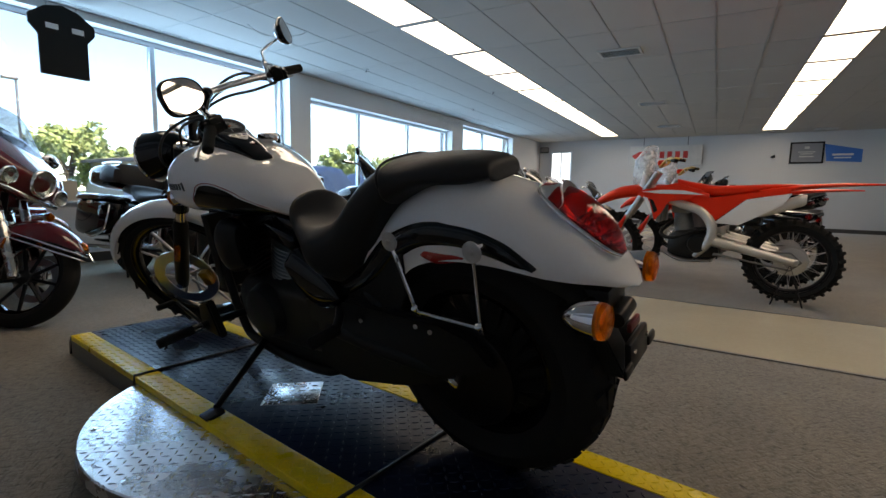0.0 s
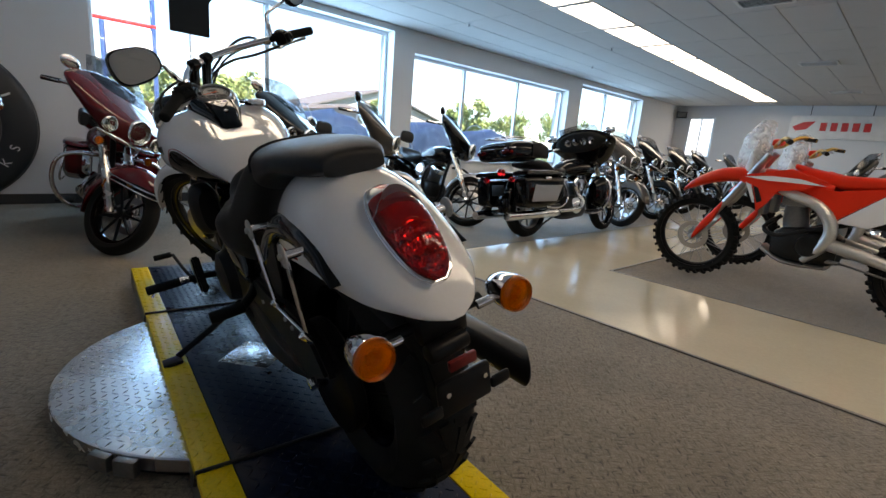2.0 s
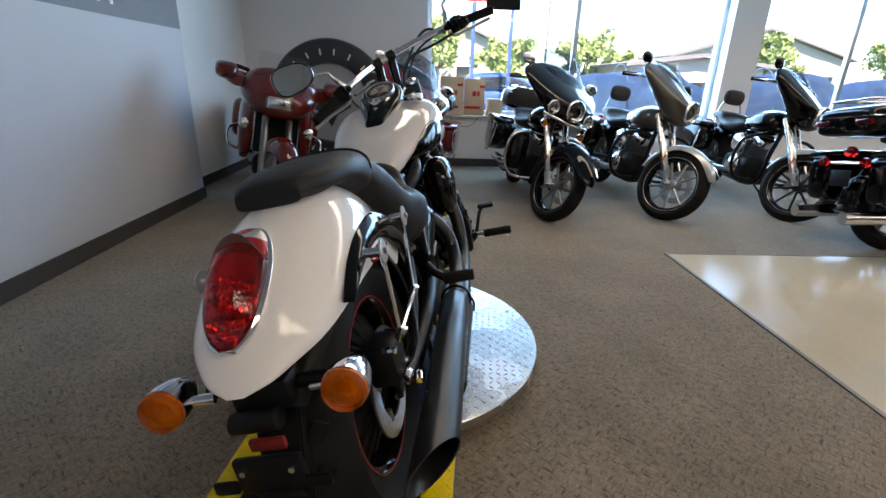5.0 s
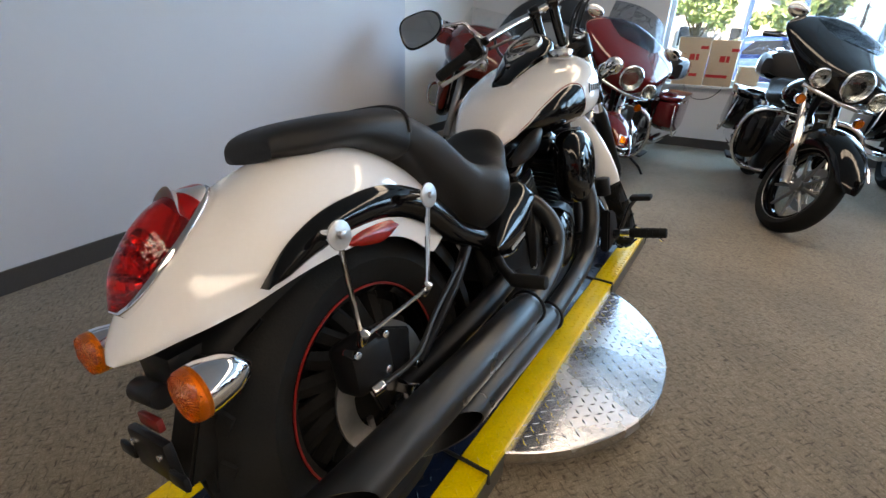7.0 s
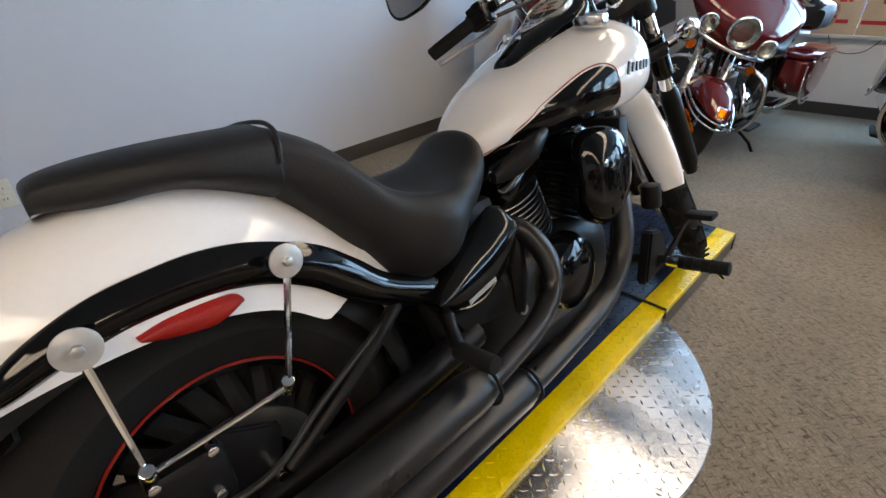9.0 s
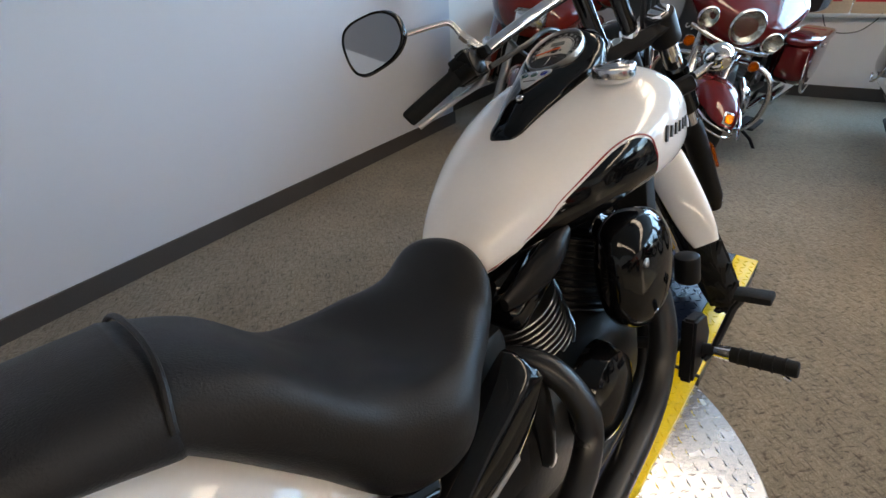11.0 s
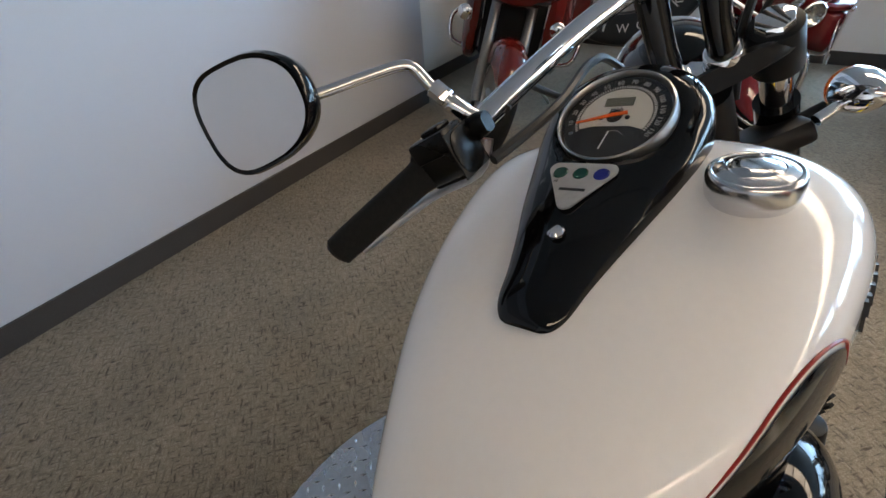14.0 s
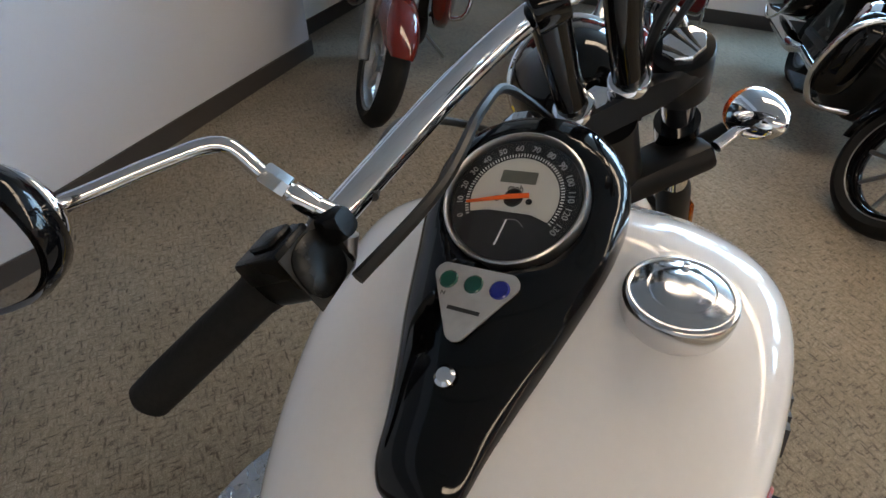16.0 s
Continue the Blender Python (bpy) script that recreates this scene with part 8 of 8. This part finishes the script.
bars(notice, "badge", "text_bar", [(0.0, 0.13, 0.10, 0.06), (0.0, 0.02, 0.36, 0.022), (0.0, -0.03, 0.26, 0.022), (0.0, -0.10, 0.30, 0.03)], pose(0, -0.034, 0))
pennant = thing("blue_banner", "blue slanted banner with white bars on the far wall", "banner", pose(2.66, 16.19, 2.02))
part("cloth", plate([(-0.36, 0.26), (0.40, 0.10), (0.40, -0.22), (-0.30, -0.18)], 0.012, "y", -0.014), "blue_sign", pennant, "blue cloth", None)
bars(pennant, "sign_white", "text_bar", [(0.02, -0.02, 0.42, 0.05), (0.02, -0.10, 0.34, 0.03)], pose(0, -0.0145, 0))
cam_box = thing("wall_camera", "small dark security camera on the far wall", "camera", pose(1.24, 16.19, 1.98))
part("bracket", box(-0.03, 0.03, -0.02, 0.0, -0.03, 0.03, 0.004), "dull", cam_box)
part("housing", cyl((0.0, -0.02, 0.0), (-0.05, -0.14, -0.03), 0.035, 0.03, 14, 0.004), "matt", cam_box)
speaker = thing("wall_speaker", "small black loudspeaker high in the corner", "loudspeaker", pose(-5.2, 16.12, 2.33, 0, 0, 20))
part("cabinet", box(-0.14, 0.14, -0.10, 0.06, -0.09, 0.09, 0.012), "matt", speaker, "black cabinet")
part("grille", box(-0.12, 0.12, -0.106, -0.1005, -0.07, 0.07, 0.004), "dull", speaker)

# bright window of the far wall; its panes glow themselves in place of daylight
fw = thing("window_4", "narrow bright window in the far wall", "window", pose(-4.62, 16.19, 1.70), kind="structure")
fr = bmesh.new()
for a in ((-0.36, 0.36, 0.52, 0.57), (-0.36, 0.36, -0.57, -0.52), (-0.36, -0.31, -0.52, 0.52), (0.31, 0.36, -0.52, 0.52), (-0.02, 0.02, -0.52, 0.52)):
    box(a[0], a[1], -0.02, 0.0, a[2], a[3], bm=fr)
part("window_frame", fr, "alu", fw, "aluminium frame", None)
for a, b in ((-0.31, -0.02), (0.02, 0.31)):
    part("pane", box(a, b, -0.010, -0.004, -0.52, 0.52), "bright_pane", fw, "pane whose own glow stands in for daylight", None)

# withheld lettering on the grey band of the side wall, and the outlet low down
band_sign = thing("band_lettering", "white plain lettering bars on the grey wall band", "lettering", pose(-2.29, -0.275, 1.62, 0, 0, 180))
bars(band_sign, "print_white", "letter_bar", [(0.13 * k - 0.26, 0, 0.03, 0.26) for k in range(5)], pose(0, 0, 0))
outlet = thing("wall_outlet", "cream double socket plate on the pale wall", "outlet", pose(-0.12, -0.28, 0.365, 0, 0, 180))
part("plate", box(-0.036, 0.036, -0.006, 0.0, -0.058, 0.058, 0.003), "outlet", outlet, "cream plate")
for z in (-0.022, 0.022):
    so = part("socket", box(-0.017, 0.017, -0.009, -0.0055, z - 0.014, z + 0.014, 0.002), "outlet", outlet)
    for x in (-0.006, 0.006):
        part("slot", box(x - 0.0012, x + 0.0012, -0.0094, -0.0088, z - 0.004, z + 0.005), "dark_gap", so, "", None)
part("screw", cyl((0, -0.0055, 0), (0, -0.008, 0), 0.003, None, 8), "steel", outlet)

# cardboard cartons on the sill, with plain red bars
def carton(x, y, w, d, h, rot, label, red=True):
    c_ = thing("cardboard_box", label, "box", pose(x, y, SILL - 0.002, 0, 0, rot), "cartons on the window sill")
    part("carton", box(-d / 2, d / 2, -w / 2, w / 2, 0, h, 0.004), "cardboard", c_, "brown cardboard")
    part("tape", box(-0.024, 0.024, -w / 2 - 0.0008, w / 2 + 0.0008, h * 0.7, h + 0.0008), "tape", c_, "", None)
    for s in (-1, 1):
        f = box(-d / 2 + 0.004, 0, -w / 2 + 0.004, w / 2 - 0.004, 0.0, 0.004)
        f.transform(pose(s * 0.0, 0, h + 0.0005, 0, 0, 0 if s > 0 else 180))
        part("flap", f, "cardboard", c_, "", None)
    if red:
        for u, v, a, b in ((0.0, h * 0.60, 0.05, 0.06), (0.05, h * 0.60, 0.03, 0.06), (-0.02, h * 0.22, 0.20, 0.03), (0.10, h * 0.80, 0.07, 0.03)):
            part("print_bar", box(d / 2, d / 2 + 0.0012, u - a / 2, u + a / 2, v - b / 2, v + b / 2), "sign_red", c_, "", None)
    return c_


carton(-5.46, 2.06, 0.30, 0.20, 0.46, 4, "brown cardboard carton with red print on the sill")
carton(-5.47, 2.36, 0.26, 0.20, 0.44, -5, "brown cardboard carton with a white label on the sill")
carton(-5.45, 2.62, 0.18, 0.16, 0.20, 8, "small open brown carton on the sill", False)
wire = thing("loose_cable", "thin black cable hanging below the window sill", "cable")
part("cord", tube([(-5.34, 2.05, 0.655), (-5.33, 2.10, 0.56), (-5.335, 2.2, 0.52), (-5.33, 2.32, 0.54), (-5.34, 2.40, 0.62), (-5.36, 2.42, 0.662)], 0.004, 6, smooth_steps=5), "cable", wire)

# hanging sign in the first window
shield = thing("hanging_sign", "black shield-shaped sign hanging in the shop window", "sign", pose(-5.22, 2.63, 2.20, 0, 0, 90))
part("board", plate([(-0.20, -0.33), (0.20, -0.33), (0.20, 0.03), (0.27, 0.12), (0.27, 0.20), (0.14, 0.30), (0.0, 0.34), (-0.14, 0.30), (-0.27, 0.20), (-0.27, 0.12), (-0.20, 0.03)], 0.03, "y", -0.015, 0.006), "matt", shield, "black board", None)
for u in (-0.09, 0.12):
    part("label_bar", box(u - 0.05, u + 0.05, -0.019, -0.0155, 0.10, 0.15), "print_white", shield, "", None)
for u in (-0.12, 0.12):
    part("chain", tube([(u, 0, 0.30), (u, 0, 0.398)], 0.003, 6), "chrome", shield)
hook = thing("ceiling_wire", "thin white wire sagging from the ceiling", "cable")
part("cord", tube([(-4.2, 3.95, 2.60), (-4.15, 4.1, 2.53), (-4.0, 4.25, 2.52), (-3.85, 4.4, 2.57), (-3.8, 4.42, 2.60)], 0.004, 6, smooth_steps=5), "grid", hook)


# ---------------------------------------------------------------- outside the windows
def tree(x, y, h, spread, seed, z=-0.12):
    rnd = random.Random(seed)
    t = thing("tree", "leafy green tree in sunlight beyond the car park", "tree", pose(x, y, z), "trees outside")
    bm = tube([(0, 0, 0), (0.05, 0.02, h * 0.25), (0.02, 0.05, h * 0.5)], [0.16, 0.12, 0.08], 10)
    ends = []
    for k in range(9):
        a = 2 * math.pi * k / 9 + rnd.uniform(-0.3, 0.3)
        r, top = spread * rnd.uniform(0.45, 0.8), h * rnd.uniform(0.5, 0.92)
        e = (r * math.cos(a), r * math.sin(a), top)
        join(bm, tube([(0.03, 0.04, h * rnd.uniform(0.22, 0.45)), (e[0] * 0.5, e[1] * 0.5, top * 0.75), e], [0.06, 0.04, 0.015], 6))
        ends.append(e)
    part("trunk", bm, "bark", t, "grey-brown trunk and limbs")
    verts, faces = [], []
    for e in ends + [(0, 0, h * 0.9), (0.2, 0.1, h * 0.75)]:
        for _ in range(3):
            ce = Vector(e) + Vector((rnd.gauss(0, spread * 0.22), rnd.gauss(0, spread * 0.22), rnd.gauss(0, h * 0.09)))
            rr = spread * rnd.uniform(0.16, 0.34)
            for _ in range(110):
                d = Vector((rnd.gauss(0, 1), rnd.gauss(0, 1), rnd.gauss(0, 0.8)))
                d = d.normalized() * rr * rnd.uniform(0.5, 1.1)
                q = ce + d
                u = Vector((rnd.uniform(-1, 1), rnd.uniform(-1, 1), rnd.uniform(-1, 1))).normalized()
                v = u.cross(Vector((rnd.uniform(-1, 1), rnd.uniform(-1, 1), rnd.uniform(-1, 1)))).normalized()
                L = rnd.uniform(0.09, 0.18)
                o = len(verts)
                verts += [q - u * L, q + v * L * 0.5, q + u * L, q - v * L * 0.5]
                faces.append((o, o + 1, o + 2, o + 3))
    me = bpy.data.meshes.new("crown")
    me.from_pydata([tuple(v) for v in verts], [], faces)
    cr = new("crown", me)
    me.materials.append(M["leaf"])
    cr.parent = t
    tagged(cr, "clumps of green leaves", kind="stuff")
    return t


for k, (x, y, h, sp) in enumerate(((-24, 5.6, 3.0, 1.3), (-27, 1.8, 4.2, 2.0), (-25, 9.6, 3.6, 1.4), (-28, 12.8, 2.9, 1.1), (-26, 20.2, 3.9, 1.4), (-25, 26.9, 4.2, 1.6), (-27, 34.5, 4.2, 2.0), (-30, 46.0, 5.0, 2.4), (-33, -6.0, 6.0, 3.0))):
    tree(x, y, h, sp, k + 3)


def car(label, m, paint):
    c_ = thing("parked_car", label, "car", m, "parked cars")
    part("body", loft([(-2.2, 0, 0.62, 0.70, 0.16, 0.26, 3.5), (-2.05, 0, 0.66, 0.84, 0.22, 0.36, 4), (-0.6, 0, 0.68, 0.89, 0.25, 0.42, 4), (1.1, 0, 0.66, 0.89, 0.22, 0.40, 4), (2.0, 0, 0.60, 0.82, 0.16, 0.32, 3.5), (2.2, 0, 0.55, 0.66, 0.10, 0.22, 3)], 28, 4), paint, c_, "painted body", 50)
    part("cabin", loft([(-1.75, 0, 0.92, 0.72, 0.05, 0.1, 4), (-1.25, 0, 1.05, 0.72, 0.34, 0.2, 4), (-0.2, 0, 1.10, 0.72, 0.36, 0.25, 4), (0.45, 0, 1.02, 0.72, 0.28, 0.2, 4), (1.15, 0, 0.88, 0.70, 0.04, 0.1, 4)], 24, 4), paint, c_, "painted roof", 50)
    for s in (-1, 1):
        part("side_window", plate([(-1.35, 0.98), (0.75, 0.98), (0.30, 1.24), (-0.25, 1.34), (-1.05, 1.30)], 0.02, "y", s * 0.715 - 0.01), "car_glass", c_, "dark glass", None)
        for x in (-1.35, 1.35):
            w = part("wheel", tyre(0.32, 0.2, 0.2, 24), "rubber", c_, "black tyre")
            w.matrix_local = pose(x, s * 0.80, 0.32)
            r = part("rim", lathe([(0.0, -0.07), (0.19, -0.08), (0.205, -0.05), (0.205, 0.05), (0.19, 0.08), (0.0, 0.07)], 20), "steel", w)
    for s in (-1, 1):
        part("headlamp", box(2.05, 2.16, s * 0.6 - 0.14, s * 0.6 + 0.14, 0.60, 0.70, 0.03), "clear", c_)
    return c_


car("white car parked outside the shop windows", pose(-13.5, 10.2, -0.12, 0, 0, 84), "car_white")
car("dark blue car parked outside the shop windows", pose(-15.5, 4.3, -0.12, 0, 0, 96), "car_blue")
car("white car parked further along outside", pose(-14.5, 16.8, -0.12, 0, 0, 88), "car_white")


def house(x, y, w, d, h, ridge, label):
    b = thing("house", label, "house", pose(x, y, -0.12))
    part("wall", box(-d / 2, d / 2, -w / 2, w / 2, 0, h), "brick", b, "pale wall", None)
    g = bmesh.new()
    join(g, plate([(-w / 2 - 0.4, h - 0.05), (0, h + ridge), (w / 2 + 0.4, h - 0.05), (w / 2 + 0.4, h + 0.08), (0, h + ridge + 0.15), (-w / 2 - 0.4, h + 0.08)], d + 0.8, "x", -d / 2 - 0.4))
    part("roof", g, "roof", b, "dark pitched roof", None)
    part("gable", plate([(-w / 2, h), (w / 2, h), (0, h + ridge)], d - 0.1, "x", -d / 2 + 0.05), "brick", b, "", None)
    k = int(w // 2.2)
    for i in range(k):
        yy = -w / 2 + (i + 0.5) * w / k
        win = part("window", box(d / 2, d / 2 + 0.05, yy - 0.5, yy + 0.5, 1.0, 2.1, 0.01), "sill", b, "white-framed window")
        part("pane", box(d / 2 + 0.051, d / 2 + 0.06, yy - 0.43, yy + 0.43, 1.07, 2.03), "car_glass", win, "", None)


house(-34, 3.8, 7.5, 6, 2.7, 1.6, "low pale house with a dark pitched roof across the street")
house(-22, 12.8, 5.5, 5, 1.95, 0.35, "low white building behind the parked cars")
house(-36, 24.0, 12, 7, 3.0, 1.8, "long pale house with a dark roof across the street")


def covered(x, y, length, label, seed):
    """A vehicle under a tarpaulin: a lumpy draped sheet down to the ground."""
    rnd = random.Random(seed)
    t = thing("covered_vehicle", label, "covered vehicle", pose(x, y, -0.12, 0, 0, 90), "covered vehicles under the window")
    g = loft([(-length / 2, 0, 0.55, 0.36, 0.45, 0.55, 3), (-length / 2 + 0.2, 0, 0.75, 0.44, 0.56, 0.75, 3.2), (-0.2, 0, 0.78, 0.46, 0.60, 0.78, 3), (0.2, 0, 0.80, 0.48, 0.64, 0.80, 2.6), (length / 2 - 0.3, 0, 0.75, 0.42, 0.52, 0.75, 3), (length / 2, 0, 0.55, 0.32, 0.42, 0.55, 3)], 48, 8)
    for v in g.verts:
        n_ = noise.noise(v.co * 3.1 + Vector((seed, 0, 0))) * 0.07 + noise.noise(v.co * 8.0) * 0.03
        v.co.x += n_
        v.co.y += n_ * (1 if v.co.y > 0 else -1)
        v.co.z = max(0.0, v.co.z + n_ * 0.6)
    part("tarpaulin", g, "tarp", t, "blue-grey tarpaulin", 60)
    part("tie_cord", tube([(-0.3, -0.55, 0.25), (-0.3, -0.3, 1.36), (-0.3, 0.3, 1.36), (-0.3, 0.55, 0.25)], 0.008, 6, smooth_steps=5), "sign_white", t)


covered(-6.75, 5.0, 2.2, "blue-grey tarpaulin over a vehicle outside the window", 1)
covered(-6.85, 7.3, 2.0, "pale blue tarpaulin over a vehicle outside the window", 5)
covered(-6.9, 9.3, 1.8, "draped grey-blue tarpaulin outside the window", 9)

pole = thing("pole_sign", "tall red and white pole sign by the street", "sign", pose(-14.0, 3.55, -0.12))
for yy in (-0.55, 0.55):
    part("post", cyl((0, yy, 0), (0, yy, 4.4 if yy > 0 else 3.3), 0.06, None, 12), "car_blue", pole, "blue-grey post")
part("board", box(-0.08, 0.08, -0.50, 0.50, 2.55, 3.25, 0.02), "sign_white", pole, "white board")
part("top_rail", box(-0.06, 0.06, -0.75, 0.62, 3.32, 3.40, 0.01), "sign_red", pole, "red rail")
part("finial", box(-0.05, 0.05, 0.50, 0.60, 4.0, 4.6, 0.01), "sign_red", pole, "red top")
lamp_post = thing("street_lamp", "thin grey street lamp post outside", "street lamp", pose(-19, 6.3, -0.12))
part("post", cyl((0, 0, 0), (0, 0, 4.2), 0.05, 0.035, 10), "dull", lamp_post)
part("head", box(-0.1, 0.1, -0.35, 0.05, 4.18, 4.26, 0.02), "dull", lamp_post)
structure("verge", box(-90, -19.5, -60, 80, -0.12, -0.02), "grass", "grass verge beyond the car park", "grass")
